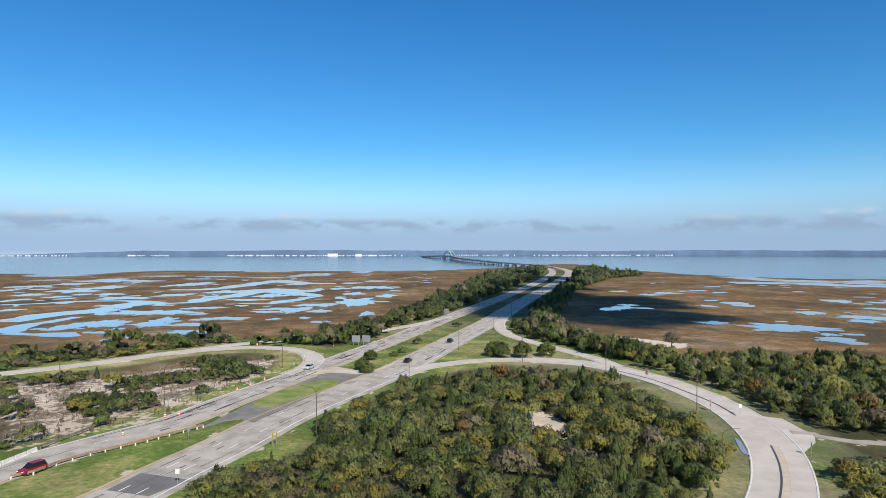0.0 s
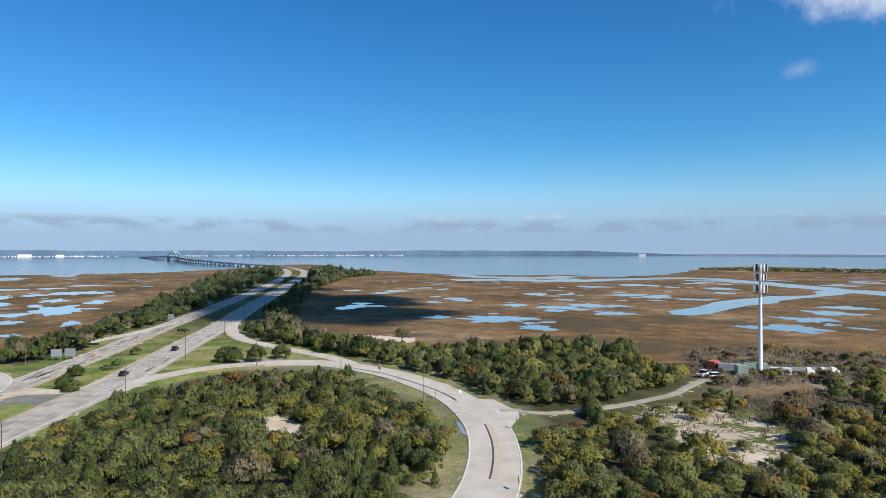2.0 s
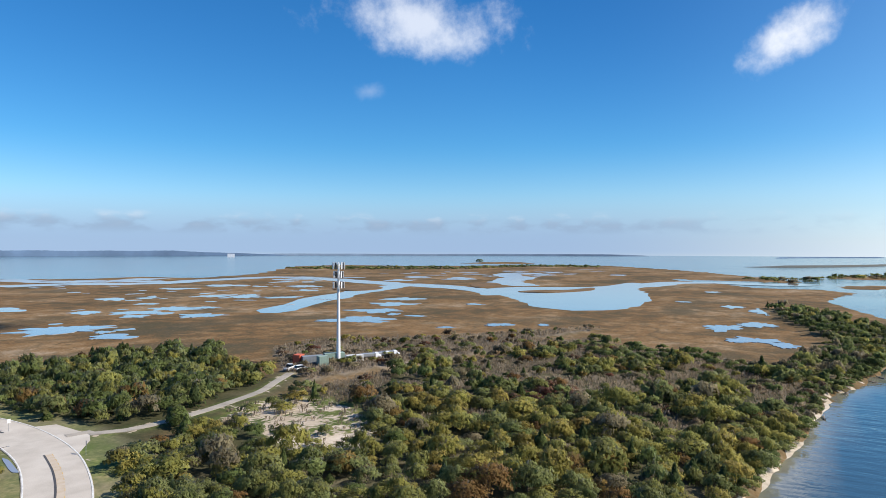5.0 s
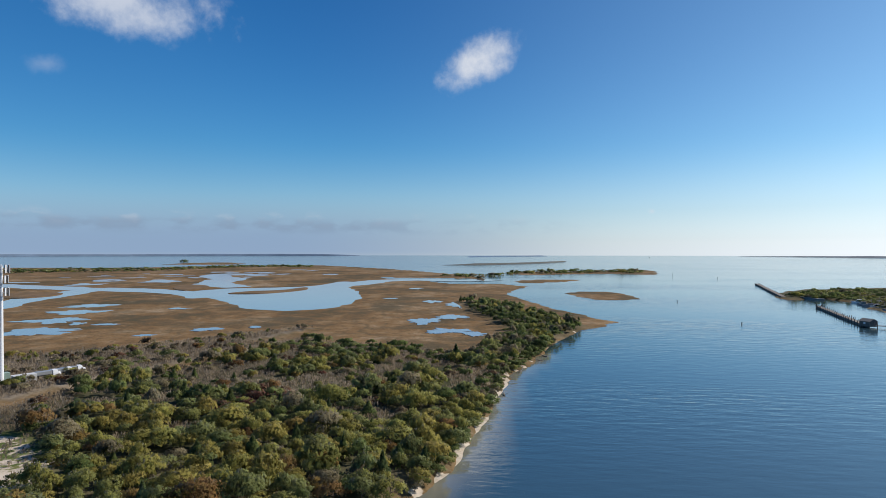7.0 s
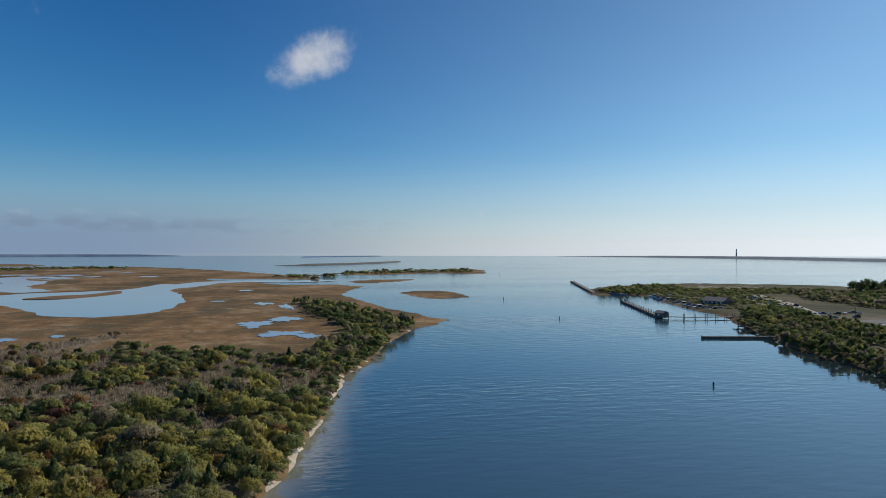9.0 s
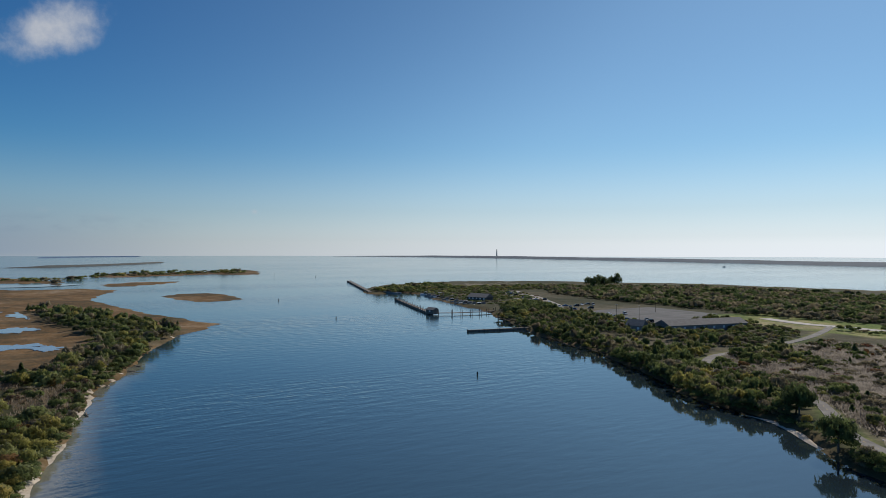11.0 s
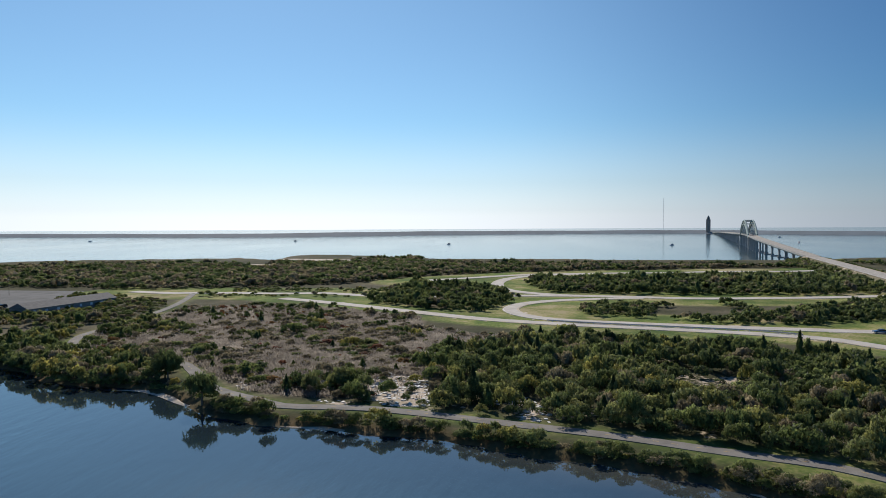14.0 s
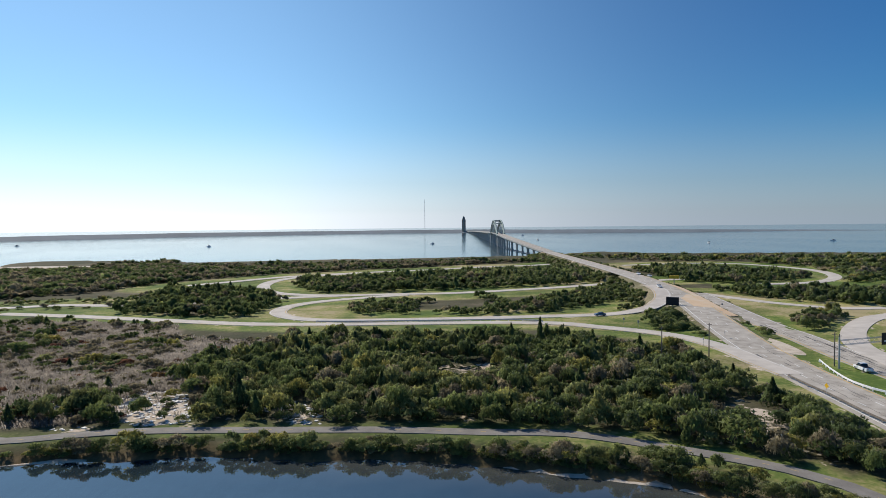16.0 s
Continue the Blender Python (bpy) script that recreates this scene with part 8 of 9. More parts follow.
# radio tower compound ---------------------------------------------------------
def cell_tower(x, y):
    e = thing("cell_tower", x, y, 1.2)
    part("footing", box(bmesh.new(), 3.0, 3.0, 0.4, bevel=0.05), PIER_CONC, e)
    part("mast", tube(bmesh.new(), [(0, 0, 0.3), (0, 0, 12), (0, 0, 24), (0, 0, 34)], [0.72, 0.6, 0.48, 0.36], 14), WHITE, e, "white tapered steel mast")
    for z, r, n, tall in ((33.2, 2.0, 12, 2.4), (30.2, 1.7, 12, 2.2), (26.6, 1.9, 12, 2.3)):
        part("ring_platform", tube(bmesh.new(), [(r * 0.8 * math.cos(a), r * 0.8 * math.sin(a), z) for a in np.linspace(0, 2 * math.pi, 19)], 0.07, 6, False), STEEL, e)
        for k in range(6):
            a = k * math.pi / 3
            part("strut", tube(bmesh.new(), [(0.3 * math.cos(a), 0.3 * math.sin(a), z), (r * math.cos(a), r * math.sin(a), z)], 0.05, 5), STEEL, e)
        for k in range(n):
            a = 2 * math.pi * k / n + 0.2
            part("antenna", box(bmesh.new(), 0.2, 0.42, tall, pose(r * math.cos(a), r * math.sin(a), z - tall * 0.45, 0, 0, math.degrees(a)), 0.03), WHITE if k % 3 else DARK_STEEL, e)
            if k % 4:
                part("radio_unit", box(bmesh.new(), 0.3, 0.35, 0.7, pose(r * 0.7 * math.cos(a), r * 0.7 * math.sin(a), z - 0.5 + 0.5 * (k % 3), 0, 0, math.degrees(a)), 0.03), DARK_STEEL if k % 2 else GREY_PANEL, e)
    part("aerial", tube(bmesh.new(), [(-0.9, 0, 33.4), (-0.9, 0, 36.2)], 0.04, 5), STEEL, e)
    return tagged(e, "white monopole cell tower with three rings of antennas", "cell tower")


cell_tower(*PT_CELL_TOWER[0])


def container(x, y, l, w, h, turn, mat, label, name="container"):
    e = thing(name, x, y, 1.3, turn)
    body = part("body", box(bmesh.new(), l, w, h, Matrix.Translation((0, 0, 0.12)), 0.03), mat, e)
    n = int(l / 0.5)
    for s in (-1, 1):
        for k in range(n):
            part("rib", box(bmesh.new(), 0.16, 0.05, h * 0.86, Matrix.Translation((-l / 2 + (k + 0.5) * l / n, s * (w / 2 + 0.015), 0.3))), mat, body)
    part("roof", box(bmesh.new(), l + 0.08, w + 0.08, 0.1, Matrix.Translation((0, 0, h + 0.12)), 0.02), mat, e)
    part("door", box(bmesh.new(), 0.04, w * 0.8, h * 0.8, Matrix.Translation((l / 2 + 0.02, 0, 0.25))), GREY_PANEL, e)
    for s in (-0.4, 0.4):
        part("skid", box(bmesh.new(), l, 0.15, 0.13, Matrix.Translation((0, s * w, 0))), DARK_STEEL, e)
    return tagged(e, label, "container" if name != "trailer" else "trailer", "units of the tower compound")


_c = COMPOUND
container(*_c[0], 3.4, 2.6, 2.9, 15, RED_PANEL, "faded orange-red steel container beside the cell tower")
container(*_c[1], 3.2, 3.0, 3.0, -30, GREEN_PANEL, "grey-green equipment shed beside the cell tower")
container(*_c[2], 7.0, 2.6, 2.8, -35, GREEN_PANEL, "long pale green equipment shed")
container(*_c[9], 7.0, 2.6, 2.6, -35, GREY_PANEL, "light grey storage container")
container(*_c[3], 6.0, 2.4, 2.2, -35, SIGN_WHITE, "long white site trailer with a flat roof", "trailer")


def box_truck(x, y, turn):
    e = thing("truck", x, y, 1.35, turn)
    part("bed", box(bmesh.new(), 4.6, 2.2, 0.25, Matrix.Translation((-0.9, 0, 0.8)), 0.03), DARK_STEEL, e)
    part("rack", box(bmesh.new(), 4.2, 2.0, 1.0, Matrix.Translation((-1.0, 0, 1.06)), 0.05), STEEL, e)
    part("cab", section_body(bmesh.new(), [(1.5, 0.5, 2.2, 1, 0.85), (2.6, 0.5, 2.25, 1, 0.85), (3.0, 0.5, 1.5, 1, 0.95), (3.7, 0.55, 1.35, 0.9, 0.85)], 1.05), WHITE, e)
    part("windscreen", section_body(bmesh.new(), [(2.66, 1.52, 2.1, 0.86, 0.8), (3.03, 1.48, 1.56, 0.9, 0.9)], 1.05), GLASS, e)
    for sx in (-2.2, 2.6):
        for sy in (-1, 1):
            part("wheel", tube(bmesh.new(), [(sx, sy * 0.75, 0.42), (sx, sy * 1.08, 0.42)], 0.42, 12), RUBBER, e)
    return tagged(e, "white service truck parked beside the cell tower", "truck", "service trucks")


for x, y in _c[4:7]:
    box_truck(x, y, -35)
car(*_c[7], 1.4, 20, "white", "pickup")
car(*_c[8], 1.4, -20, "white", "suv")


# marina ---------------------------------------------------------------------
def pier(pts, width, deck_z, mat, label, gap=5.0, tall=0.0, wall=False):
    line = smooth_line(pts, gap)
    e = thing("pier", line[0][0], line[0][1], 0)
    o = line[0]
    d = np.gradient(line, axis=0)
    d /= np.linalg.norm(d, axis=1)[:, None] + 1e-9
    nrm = np.column_stack([-d[:, 1], d[:, 0]])
    bm = bmesh.new()
    prev = None
    for p, nv in zip(line, nrm):
        a, b = p - o + nv * width / 2, p - o - nv * width / 2
        q = [bm.verts.new(v) for v in ((*a, deck_z - (deck_z + 0.5 if wall else 0.3)), (*a, deck_z), (*b, deck_z), (*b, deck_z - (deck_z + 0.5 if wall else 0.3)))]
        if prev:
            for j in range(4):
                bm.faces.new((prev[j], prev[(j + 1) % 4], q[(j + 1) % 4], q[j]))
        prev = q
    bmesh.ops.recalc_face_normals(bm, faces=bm.faces)
    part("deck", bm, mat, e)
    mesh = None
    for i, (p, nv) in enumerate(zip(line, nrm)):
        for s in (-1, 1):
            if mesh is None:
                ob = part("pile", tube(bmesh.new(), [(0, 0, -0.9), (0, 0, 1.0)], [0.2, 0.17], 7), TIMBER, e)
                mesh = ob.data
            else:
                ob = child(new("pile", mesh), e)
            h = deck_z + tall * (0.6 + 0.4 * ((i * 7 + (s > 0) * 3) % 5) / 4)
            ob.location = (*(p - o + nv * s * width * 0.52), 0)
            ob.scale = (1, 1, max(h, 0.6))
    return tagged(e, label, "pier", "piers of the boat basin")


pier(BREAKWATER, 4.0, 1.4, TIMBER, "long dark timber breakwater at the channel mouth", 6, 0.4, True)
pier(PIER_LONG, 3.0, 1.3, TIMBER, "dark timber jetty with rows of piles", 4.5, 1.6, True)
pier(DOCK_WALK, 2.2, 1.2, TIMBER, "narrow timber dock walkway on tall piles", 5, 2.2)
pier(PIER_NEAR, 1.6, 1.0, TIMBER, "low straight timber bulkhead standing in calm water", 5, 0.3, True)
pier(PIER_SMALL_A, 1.6, 0.9, TIMBER, "small timber finger pier", 5, 0.8)
pier(PIER_SMALL_B, 1.6, 0.9, TIMBER, "small timber finger pier", 5, 0.8)


def house(x, y, l, w, wall_h, roof_h, turn, wall_mat, roof_mat, name, label, windows=0, z=1.3, group=""):
    e = thing(name, x, y, z, turn)
    walls = part("wall", box(bmesh.new(), l, w, wall_h, Matrix.Translation((0, 0, -0.1))), wall_mat, e)
    bm = bmesh.new()
    o = 0.4
    v = [bm.verts.new(p) for p in ((-l / 2 - o, -w / 2 - o, wall_h - 0.15), (l / 2 + o, -w / 2 - o, wall_h - 0.15), (l / 2 + o, w / 2 + o, wall_h - 0.15), (-l / 2 - o, w / 2 + o, wall_h - 0.15),
                                   (-l / 2 - o, 0, wall_h + roof_h), (l / 2 + o, 0, wall_h + roof_h))]
    for f in ((0, 1, 5, 4), (2, 3, 4, 5), (0, 4, 3), (1, 2, 5), (0, 3, 2, 1)):
        bm.faces.new([v[k] for k in f])
    part("roof", bm, roof_mat, e)
    for s in (-1, 1):
        for k in range(windows):
            win = part("window", box(bmesh.new(), 1.2, 0.1, 1.1, Matrix.Translation((-l / 2 + (k + 0.5) * l / windows, s * (w / 2 + 0.02), wall_h * 0.4))), WHITE, walls)
    return tagged(e, label, "building", group)


_a, _b = SHED
_mid, _len = ((_a[0] + _b[0]) / 2, (_a[1] + _b[1]) / 2), math.hypot(_b[0] - _a[0], _b[1] - _a[1])
house(*_mid, _len, 11, 3.4, 2.2, math.degrees(math.atan2(_b[1] - _a[1], _b[0] - _a[0])), WALL_GREY, ROOF_GREY, "shed", "long low grey boat shed with a shingle roof", 8)
house(SHED_SMALL[0][0] + 4, SHED_SMALL[0][1] + 6, 8, 7, 3.2, 2.6, 20, WALL_GREY, ROOF_GREY, "shed", "small grey gabled building beside the car park", 2)
house(*KIOSK[0], 6, 5, 2.8, 1.2, 20, TIMBER, ROOF_GREY, "kiosk", "dark square hut on piles at the end of the dock", 1, 0.6)


house((CLUB[0][0] + CLUB[1][0]) / 2, (CLUB[0][1] + CLUB[1][1]) / 2, 17, 11, 2.8, 2.6, math.degrees(math.atan2(CLUB[1][1] - CLUB[0][1], CLUB[1][0] - CLUB[0][0])), DARK_WALL, ROOF_GREY, "boathouse", "dark low boathouse beside the basin", 5)


def boat(x, y, turn, l, label="white motor boat moored in the basin", dark=False):
    e = thing("boat", x, y, 0, turn)
    w = l * 0.3
    part("hull", section_body(bmesh.new(), [(-l / 2, 0.05, 1.1, 0.9, 1.0), (0, -0.1, 1.15, 0.95, 1.05), (l * 0.3, -0.05, 1.3, 0.6, 0.85), (l / 2, 0.5, 1.5, 0.06, 0.1)], w / 2), GREY_PANEL if dark else WHITE, e)
    part("cabin", section_body(bmesh.new(), [(-l * 0.12, 1.1, 2.5, 0.75, 0.65), (l * 0.1, 1.1, 2.5, 0.75, 0.65), (l * 0.2, 1.15, 1.3, 0.7, 0.68)], w / 2), GLASS if not dark else WALL_GREY, e)
    part("canopy", box(bmesh.new(), l * 0.32, w * 0.72, 0.1, Matrix.Translation((-0.02 * l, 0, 2.52)), 0.02), WHITE if not dark else ROOF_GREY, e)
    part("mast", tube(bmesh.new(), [(-0.05 * l, 0, 2.6), (-0.05 * l, 0, 5.6)], 0.06, 5), STEEL, e)
    return tagged(e, label, "boat", "boats")


for i, (x, y) in enumerate(BOATS):
    boat(x, y, 70 + rng.uniform(-8, 8), 8.5 + 3.5 * rng.random(), dark=i % 3 > 0, label="white motor boat moored in the basin" if i % 3 == 0 else "grey motor boat moored in the basin")
for i, (x, y) in enumerate(POST_A):
    e = thing("lamp_post", x, y, 1.5, 40 * i)
    part("mast", tube(bmesh.new(), [(0, 0, 0), (0, 0, 9)], [0.12, 0.08], 7), MAST_BROWN, e)
    part("lamp_head", box(bmesh.new(), 1.2, 0.35, 0.15, Matrix.Translation((0, 0, 9)), 0.03), GREY_PANEL, e)
    tagged(e, "tall dark lamp post in the car park", "lamp post", "lamp posts of the car park")
boat(*BIG_BOAT[0], 20, 22, "dark grey work boat moored at the basin mouth", True)
for x, y in FAR_BOATS:
    boat(x, y, rng.uniform(0, 360), 10, "white motor boat far out on the open water")


def buoy(x, y, h):
    e = thing("channel_marker", x, y, 0)
    part("pile", tube(bmesh.new(), [(0, 0, -0.8), (0, 0, h)], [0.3, 0.24], 9), TIMBER, e)
    part("cap", tube(bmesh.new(), [(0, 0, h), (0, 0, h + 0.5)], [0.34, 0.1], 9), BLACK, e)
    return tagged(e, "dark timber channel marker standing in the water", "channel marker", "channel markers")


for (x, y), h in zip(BUOYS, (0.8, 0.9, 1.2, 4.2, 1.8)):
    buoy(x, y, h)
for k, (x, y) in enumerate(DRIFTWOOD):
    bm = bmesh.new()
    tube(bm, [(-1.6, 0, 0.05), (0, 0.3, 0.25), (1.5, 0.1, 0.5)], [0.22, 0.18, 0.07], 6)
    tube(bm, [(0.2, 0.3, 0.3), (0.9, 1.0, 0.9)], [0.1, 0.03], 5)
    tube(bm, [(-0.6, 0.15, 0.2), (-0.9, -0.9, 0.6)], [0.09, 0.03], 5)
    ob = tagged(part("driftwood", bm, TIMBER, None), "bleached driftwood log lying at the water's edge", "driftwood", "driftwood")
    ob.matrix_world = pose(x, y, 0, 0, 0, 50 * k)


def beach(pts):
    """A sloping strip of sand along the waterline, uneven in width."""
    g = np.random.default_rng(len(pts))
    line = smooth_line(pts, 1.2)
    d = np.gradient(line, axis=0)
    d /= np.linalg.norm(d, axis=1)[:, None] + 1e-9
    land = np.column_stack([-d[:, 1], d[:, 0]])
    if sum(inside(OUTLINES[0], line + land * 6) | inside(OUTLINES[1], line + land * 6)) < len(line) / 2:
        land = -land
    k = np.arange(len(line))
    width = {BEACH_A[0]: 0.36, BEACH_B[0]: 0.8, BEACH_C[0]: 0.8}.get(pts[0], 0.25)
    end = np.clip(np.minimum(k, len(k) - 1 - k) / 8, 0.1, 1)
    wide = width * end * (1 + 0.35 * np.sin(k * 0.21) + 0.2 * np.sin(k * 0.83 + 1) + g.uniform(-0.1, 0.1, len(k)))
    rows = [np.column_stack([line + land * (off * wide)[:, None], np.full(len(line), z) * (end * (1.0 if pts is BEACH_B else 0.5) if z > 0 else 1)]) for off, z in ((-2.6, -0.2), (-0.4, 0.1), (1.2, 0.45), (3.0, 0.8), (4.0, -0.4))]
    v = np.stack(rows, 1).reshape(-1, 3)
    q = [(i * 5 + j, i * 5 + j + 1, i * 5 + j + 6, i * 5 + j + 5) for i in range(len(line) - 1) for j in range(4)]
    return tagged(new("beach", mesh_from("beach", v, q, mats=[BEACH_SAND], smooth=True)), "narrow strip of pale sand at the water's edge", "beach", kind="structure")


BEACH_SAND = material("pale_beach_sand", [(0.34, 0.28, 0.21), (0.47, 0.405, 0.325), (0.58, 0.52, 0.44)], 0.5, 0.95, 0.4)
for pts in (BEACH_A, BEACH_B, BEACH_C, BEACH_D):
    beach(pts)


# single trees ------------------------------------------------------------------
def tree(x, y, h, r, tint, seed, label, leaves=1300, pine=False, base=0.3):
    g = np.random.default_rng(seed)
    bm = bmesh.new()
    top = Vector((g.uniform(-0.5, 0.5), g.uniform(-0.5, 0.5), h * 0.8))
    tube(bm, [(0, 0, -0.3), top * 0.5, top], [h * 0.032, h * 0.022, h * 0.006], 7)
    tips = []
    for k in range(9):
        a, s = g.uniform(0, 6.28), top * g.uniform(0.35, 0.85)
        tip = s + Vector((math.cos(a) * r * 0.7, math.sin(a) * r * 0.7, h * 0.16))
        tips.append(tip)
        tube(bm, [s, (s + tip) / 2 + Vector((0, 0, 0.2)), tip], [h * 0.012, h * 0.008, h * 0.003], 5)
    ob = part("tree", bm, BARK, None)
    ob.location = (x, y, 1.25)
    if pine:
        q = np.concatenate([plant_arrays(g, r * 0.42, h * 0.16, leaves // 9, 0.35) + np.array(t) - np.array([0, 0, h * 0.05]) for t in tips])
    else:
        q = np.concatenate([plant_arrays(g, 1.0, 1.0, leaves, 0.13, base=base) * np.array([r, r, h]), plant_arrays(g, 0.95, 1.0, leaves * 2 // 3, 0.13, base=base) * np.array([r, r, h * 0.66])])
    q = q.reshape(-1, 3)
    child(new("crown", mesh_from("crown", q, (), np.arange(len(q)), [LEAF], np.full(len(q), tint), domes=dome(q, (0, 0, h * 0.35), (r, r, h)))), ob)
    return tagged(ob, label, "tree", "single trees")


for i, (x, y) in enumerate(TALL_TREES):
    tree(x, y, 12 + 1.6 * (i % 3), 5.2, 0.05, 100 + i, "tall dark leafy tree in a clump above the scrub", 700, base=0.12)
for i, (x, y) in enumerate(LONE_TREES):
    tree(x, y, 6.2 - 0.5 * (i % 3) - (1.6 if i > 4 else 0), 3.2 - 0.8 * (i > 4), 0.16, 130 + i, "rounded green tree on the mown verge", base=0.0)
for i, (x, y) in enumerate(PINE_TREES):
    tree(x, y, 7.5, 3.4, 0.05, 160 + i, "dark open-crowned pine beside the bicycle path", 1200)
tree(HUT[0][0], HUT[0][1], 16, 12, 0.1, 190, "lone dark tree on a low marsh island", 300)
tree(*BARE_TREE[0], 8.0, 3.0, 0.97, 197, "bare grey tree standing above the green scrub", 420)


# ---------------------------------------------------------------- bridges and far landmarks
def bridge(pts, width, arch, label, pier_gap, bulk, steel, stone, girder):
    """A trestle bridge: deck, parapets, bents, and a through arch round the highest point."""
    line = smooth_line(pts, 12.0)
    e = thing("bridge", line[0][0], line[0][1], 0)
    o = np.array([line[0][0], line[0][1], 0])
    d = np.gradient(line[:, :2], axis=0)
    d /= np.linalg.norm(d, axis=1)[:, None] + 1e-9
    nrm = np.column_stack([-d[:, 1], d[:, 0], np.zeros(len(d))])

    def strip(name, off, w, z0, z1, mat):
        bm = bmesh.new()
        prev = None
        for p, nv in zip(line, nrm):
            a, b = p - o + nv * (off + w / 2), p - o + nv * (off - w / 2)
            q = [bm.verts.new(v) for v in ((a[0], a[1], a[2] + z0), (a[0], a[1], a[2] + z1), (b[0], b[1], b[2] + z1), (b[0], b[1], b[2] + z0))]
            if prev:
                for j in range(4):
                    bm.faces.new((prev[j], prev[(j + 1) % 4], q[(j + 1) % 4], q[j]))
            prev = q
        bmesh.ops.recalc_face_normals(bm, faces=bm.faces)
        return part(name, bm, mat, e)

    strip("deck", 0, width, -1.0, 0.05, stone)
    strip("roadway", 0, width - 1.0, 0.05, 0.12, ASPHALT)
    for s in (-1, 1):
        strip("parapet", s * (width / 2 - 0.2), 0.35, 0.0, 0.95, stone)
        strip("girder", s * width * 0.32, 0.8, -1.0 - girder, -1.0, steel)
    run, last = 0.0, -1e9
    for i in range(1, len(line) - 1):
        run += float(np.linalg.norm(line[i, :2] - line[i - 1, :2]))
        if run - last < pier_gap or line[i, 2] < 3.0:
            continue
        last = run
        bm = bmesh.new()
        c = line[i] - o
        turn = math.degrees(math.atan2(d[i][1], d[i][0]))
        box(bm, 1.8, width * 0.86, 1.4, pose(c[0], c[1], c[2] - 3.6, 0, 0, turn))
        for s in (-0.3, 0.3):
            box(bm, 1.5, 2.0, c[2] - 2.5, pose(*(c[:2] + nrm[i][:2] * s * width), -1.1, 0, 0, turn))
        box(bm, 2.6, width * 0.9, 1.6, pose(c[0], c[1], -0.6, 0, 0, turn))
        part("pier", bm, stone, e)
    # through arch
    at, span, rise = arch
    k = int(np.argmin(np.hypot(line[:, 0] - at[0], line[:, 1] - at[1])))
    c, u, v = line[k] - o, np.array([*d[k], 0]), nrm[k]
    n = 16
    chords = {}
    for s in (-1, 1):
        for lift, name in ((0.0, "arch_rib"), (2.6, "upper_chord")):
            pts3 = []
            for j in range(n + 1):
                f = 2 * j / n - 1
                h = rise * (1 - f * f) + lift * (1 - 0.6 * abs(f)) - (4.0 if lift == 0 else 0)
                pts3.append(Vector(c + u * f * span / 2 + v * s * width * 0.5 + np.array([0, 0, h])))
            chords[(s, lift)] = pts3
            part(name, tube(bmesh.new(), pts3, 0.75 * bulk, 6), steel, e)
        for j in range(n):
            a, b = chords[(s, 0.0)], chords[(s, 2.6)]
            part("web_member", tube(bmesh.new(), [a[j], b[j + 1]] if j % 2 else [b[j], a[j + 1]], 0.34 * bulk, 5), steel, e)
            if 0 < j and a[j].z > c[2] + 1:
                part("hanger", tube(bmesh.new(), [a[j], (a[j].x, a[j].y, c[2])], 0.2 * bulk, 5), steel, e)
    for j in range(4, n - 3, 2):
        part("cross_strut", tube(bmesh.new(), [chords[(-1, 2.6)][j], chords[(1, 2.6)][j]], 0.45 * bulk, 5), steel, e)
    for s in (-1, 1):
        q = c + u * s * span / 2
        bm = bmesh.new()
        box(bm, 5.0, width * 1.05, max(c[2] - 1.5, 4), pose(q[0], q[1], -1.0, 0, 0, math.degrees(math.atan2(u[1], u[0]))), 0.2)
        part("main_pier", bm, stone, e)
    return tagged(e, label, "bridge")


bridge(BRIDGE_SOUTH, 12.5, (BRIDGE_SOUTH[3][:2], 170, 21), "grey concrete trestle bridge with a steel through arch", 28, 1.7, BRIDGE_GREEN, PIER_CONC, 1.6)
# distance haze is painted into the northern bridge's steel and concrete colours
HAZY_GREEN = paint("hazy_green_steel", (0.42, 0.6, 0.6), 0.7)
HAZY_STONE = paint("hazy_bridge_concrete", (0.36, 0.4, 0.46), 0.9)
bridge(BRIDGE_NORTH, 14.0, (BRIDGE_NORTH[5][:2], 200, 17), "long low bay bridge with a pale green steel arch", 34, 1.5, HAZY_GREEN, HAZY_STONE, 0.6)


def water_tower(x, y):
    e = thing("water_tower", x, y, 1.0)
    part("shaft", tube(bmesh.new(), [(0, 0, 0), (0, 0, 6), (0, 0, 48), (0, 0, 52)], [8.4, 7.6, 6.6, 6.6], 8), BRICK_TAN, e)
    for k in range(8):
        a = 2 * math.pi * (k + 0.5) / 8
        part("buttress", box(bmesh.new(), 1.4, 2.0, 51, pose(7.0 * math.cos(a), 7.0 * math.sin(a), 0, 0, 0, math.degrees(a)), 0.1), BRICK_TAN, e)
    part("crown", tube(bmesh.new(), [(0, 0, 52), (0, 0, 55), (0, 0, 60), (0, 0, 66)], [7.2, 5.4, 4.4, 0.3], 8), ROOF_GREY, e, "stepped pointed copper-grey crown")
    return tagged(e, "tall brick water tower with a pointed crown", "water tower")


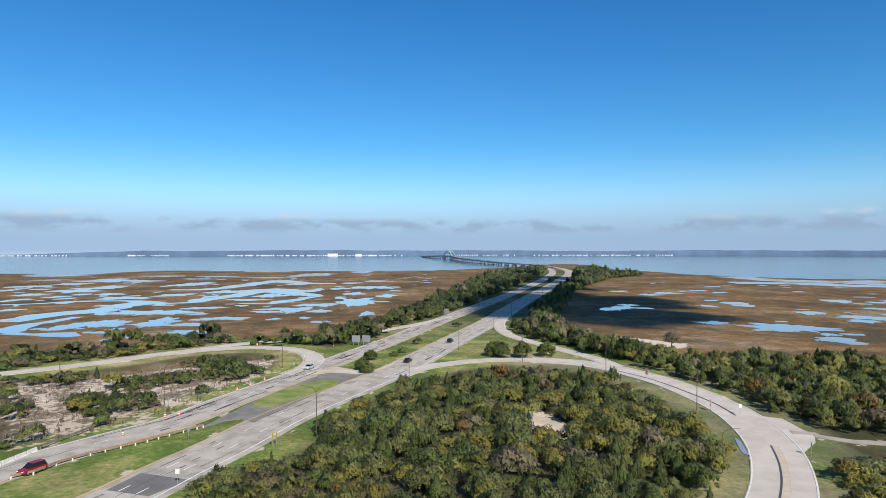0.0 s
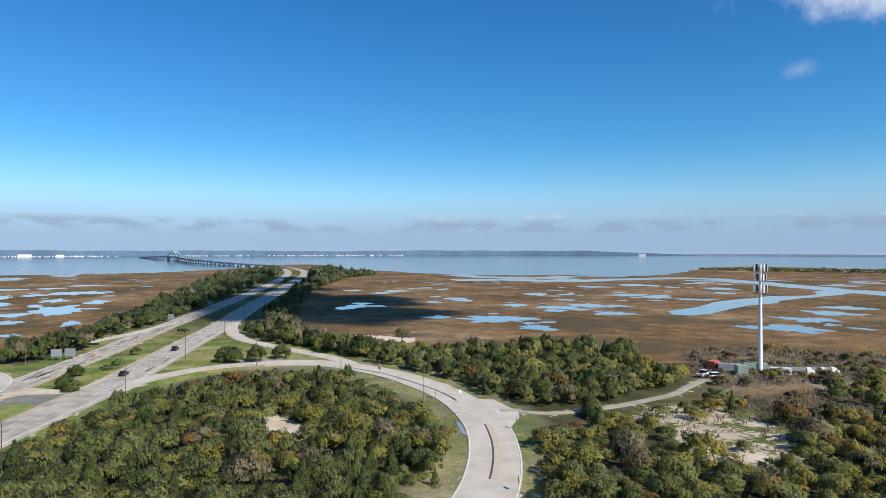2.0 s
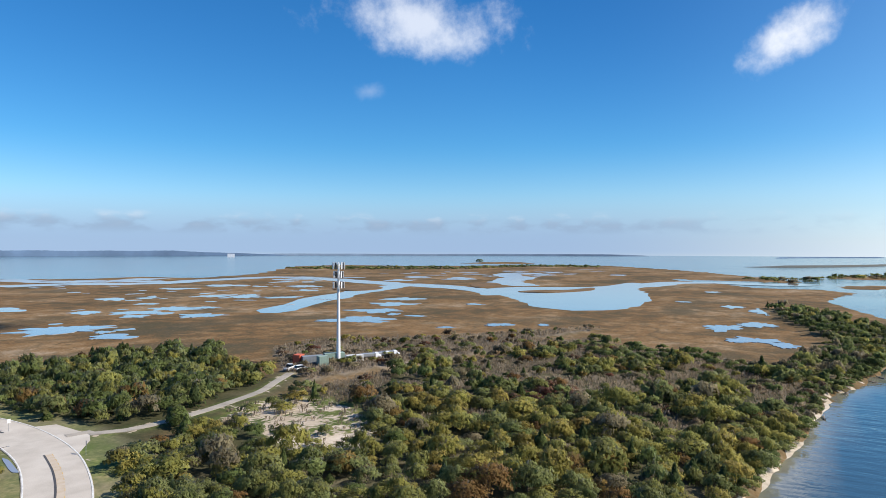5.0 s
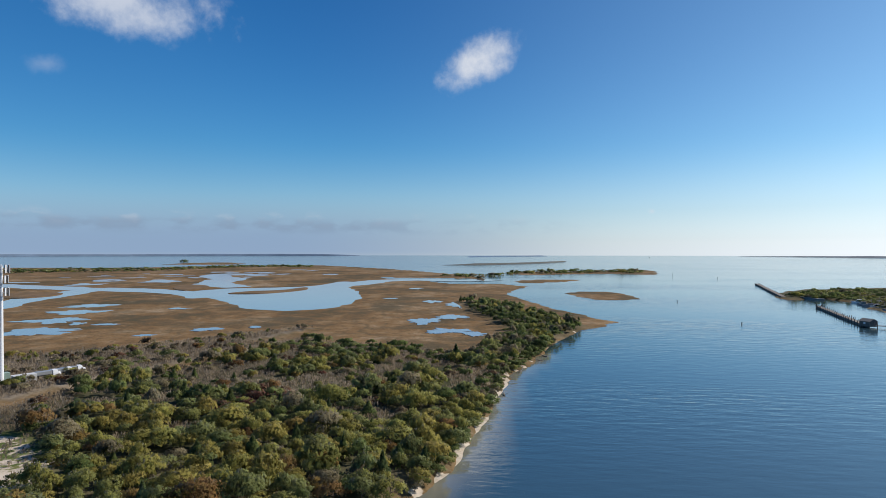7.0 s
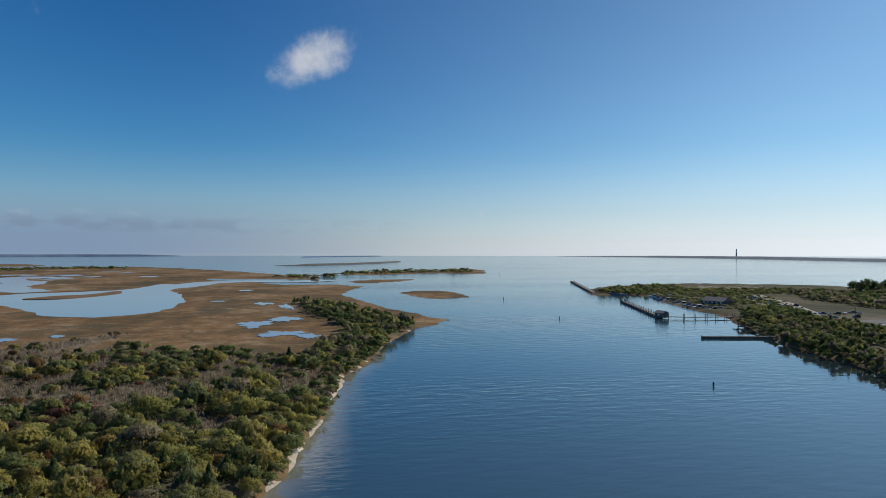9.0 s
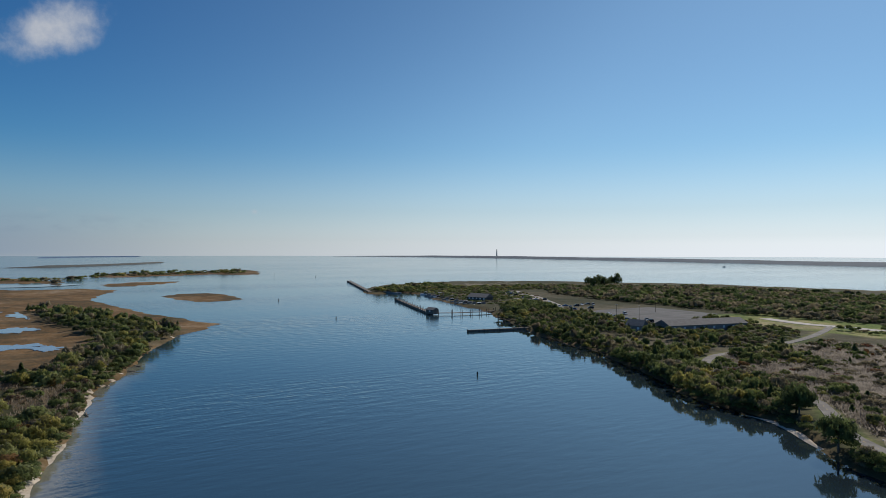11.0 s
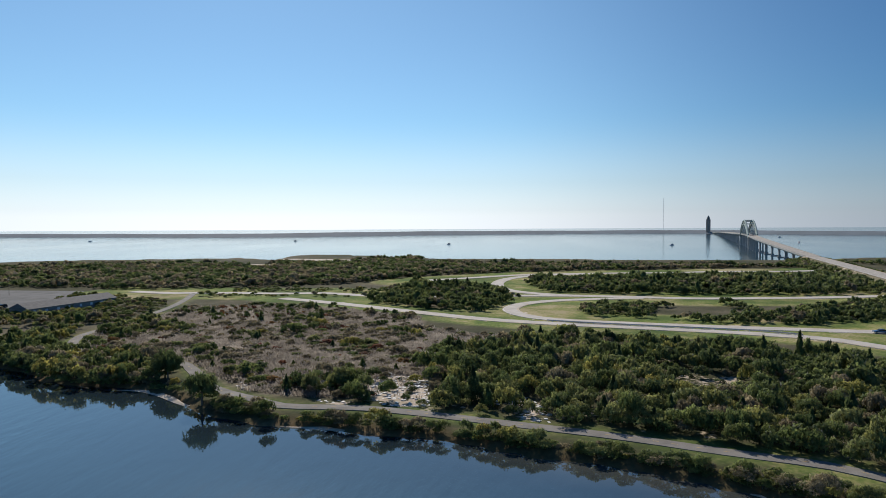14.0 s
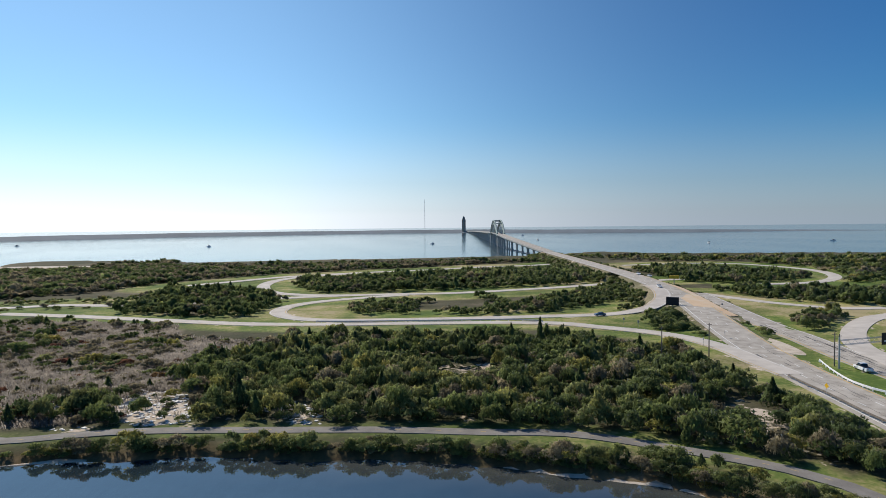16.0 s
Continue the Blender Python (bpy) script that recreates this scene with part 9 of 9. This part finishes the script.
water_tower(*PT_WATER_TOWER[0])
e = thing("radio_mast", *PT_RADIO[0], 1.0)
bm = bmesh.new()
for k in range(3):
    a = 2 * math.pi * k / 3
    tube(bm, [(2.0 * math.cos(a), 2.0 * math.sin(a), 0), (0.8 * math.cos(a), 0.8 * math.sin(a), 145)], 0.24, 5)
part("lattice_legs", bm, STEEL, e)
for j in range(24):
    part("ring", tube(bmesh.new(), [((2 - 1.2 * j / 24) * math.cos(a), (2 - 1.2 * j / 24) * math.sin(a), 6 * j) for a in np.linspace(0, 2 * math.pi, 4)], 0.22, 4, False), GREY_PANEL, e)
tagged(e, "slender grey lattice radio mast", "radio mast")
e = thing("lighthouse", *PT_LIGHTHOUSE[0], 1.0)
part("shaft", tube(bmesh.new(), [(0, 0, 0), (0, 0, 20), (0, 0, 46)], [5.0, 3.8, 2.6], 16), PIER_CONC, e)
part("lantern", tube(bmesh.new(), [(0, 0, 46), (0, 0, 48), (0, 0, 51), (0, 0, 54)], [3.4, 2.2, 2.2, 0.2], 12), BLACK, e)
tagged(e, "tall banded lighthouse on the barrier island", "lighthouse")


# far shores: land with an uneven skyline of trees and dunes; distance haze is put into the blue and grey base colours
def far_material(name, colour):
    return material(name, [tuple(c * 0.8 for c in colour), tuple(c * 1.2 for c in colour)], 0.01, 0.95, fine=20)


def far_shore(pts, high, deep, mat, label, seed, step=16.0, fade=0.0, run=9.0):
    g = np.random.default_rng(seed)
    line = smooth_line(pts, step)
    away = line / np.linalg.norm(line, axis=1)[:, None]
    n = len(line)
    k = np.arange(n)
    h = high * (0.84 + 0.08 * np.sin(k * 0.051 + seed) * np.sin(k * 0.017) + 0.05 * g.random(n) + 0.03 * np.sin(k * 0.23))
    end = np.clip(np.minimum(k, n - 1 - k) / (n * 0.12 + 1), 0.08, 1)
    h = h * (end if fade else 1)
    rows = [np.column_stack([line, np.full(n, -0.5)]), np.column_stack([line + away * run * 0.35, h * 0.4]), np.column_stack([line + away * run * 0.8, h * 0.85]),
            np.column_stack([line + away * run, h]), np.column_stack([line + away * deep, np.full(n, -0.5)])]
    v = np.stack(rows, 1).reshape(-1, 3)
    q = [(i * 5 + j, i * 5 + j + 1, i * 5 + j + 6, i * 5 + j + 5) for i in range(n - 1) for j in range(4)]
    return tagged(new("far_shore", mesh_from("far_shore", v, q, mats=[mat])), label, "far shore", kind="structure")


FAR_BLUE_HAZE = far_material("far_woods_blue_haze", (0.09, 0.145, 0.235))
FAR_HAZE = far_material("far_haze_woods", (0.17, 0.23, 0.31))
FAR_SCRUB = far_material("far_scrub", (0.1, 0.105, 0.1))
FAR_GREY_HAZE = far_material("far_dunes_grey_haze", (0.14, 0.165, 0.185))
far_shore(SHORE_NORTH, 38, 300, FAR_BLUE_HAZE, "hazy blue wooded shore across the bay", 1, 14, 1)
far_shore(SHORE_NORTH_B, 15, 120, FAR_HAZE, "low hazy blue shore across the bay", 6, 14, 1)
# long slope and grey-blue colour imitate haze over the shaded southern shore
far_shore(SHORE_SOUTH, 13, 170, FAR_GREY_HAZE, "hazy scrub-covered barrier island", 2, 14, 1, 80.0)
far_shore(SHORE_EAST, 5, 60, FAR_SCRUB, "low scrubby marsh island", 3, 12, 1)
far_shore(SHORE_EAST_FAR, 6, 60, FAR_BLUE_HAZE, "low far marsh island in haze", 4, 14, 1)
# wall and roof colours carry the blue-grey of distance haze
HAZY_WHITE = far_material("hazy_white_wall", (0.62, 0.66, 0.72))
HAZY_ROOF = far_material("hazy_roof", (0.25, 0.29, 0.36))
rng = np.random.default_rng(31)
north = smooth_line(SHORE_NORTH, 14)
for i in sorted(i for i in rng.choice(len(north) * 2 // 3, 260, replace=False) if math.sin(i * 0.13) + math.sin(i * 0.047 + 2) > -0.9 + rng.random() * 0.8):
    p = north[i] * (0.992 - 0.004 * rng.random())
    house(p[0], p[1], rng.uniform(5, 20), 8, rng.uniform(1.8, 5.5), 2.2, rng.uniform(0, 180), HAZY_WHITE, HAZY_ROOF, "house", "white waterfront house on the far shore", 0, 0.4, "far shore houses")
for az, w, h in ((-9.9, 60, 13), (-7.6, 34, 10), (41.1, 40, 15)):
    p = (math.sin(radians(az)) * 3890, math.cos(radians(az)) * 3890)
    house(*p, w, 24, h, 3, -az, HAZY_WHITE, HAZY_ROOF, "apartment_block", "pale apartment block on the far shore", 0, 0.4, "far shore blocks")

# a cumulus cloud that shades part of the marsh and the road
def cloud(target, far, sx, sy, sz, turn, seed, puffs):
    g = np.random.default_rng(seed)
    c = Vector((*target, 0)) + SUN_WAY * far
    bm = bmesh.new()
    for k in range(puffs):
        p = Vector((g.uniform(-0.75, 0.75) * sx, g.uniform(-0.85, 0.85) * sy, abs(g.normal()) * sz * 0.4))
        r = min(sx, sy) * g.uniform(0.2, 0.4)
        bmesh.ops.create_icosphere(bm, subdivisions=2, radius=r, matrix=Matrix.Translation(p) @ Matrix.Diagonal((1, 1, 0.6, 1)))
    for v in bm.verts:
        v.co += Vector(noise.noise_vector(v.co * 0.03)) * 14
    ob = part("cloud", bm, CLOUD, None)
    ob.matrix_world = pose(*c, 0, 0, turn)
    return tagged(ob, "white cumulus cloud high overhead", "cloud", kind="structure")


CLOUD = paint("cloud_white", (0.9, 0.9, 0.92), 1.0)
_n = CLOUD.node_tree
_out, _mix, _clear = _n.nodes["Material Output"], node(_n, "ShaderNodeMixShader"), node(_n, "ShaderNodeBsdfTransparent")
_mix.inputs[0].default_value = 0.3   # thin vapour lets some sunlight through
_n.links.new(_n.nodes["Principled BSDF"].outputs[0], _mix.inputs[1])
_n.links.new(_clear.outputs[0], _mix.inputs[2])
_n.links.new(_mix.outputs[0], _out.inputs[0])
cloud((105, 425), 1500, 85, 105, 30, -8, 3, 44)
cloud((108, 640), 1500, 52, 300, 30, -11.5, 5, 64)
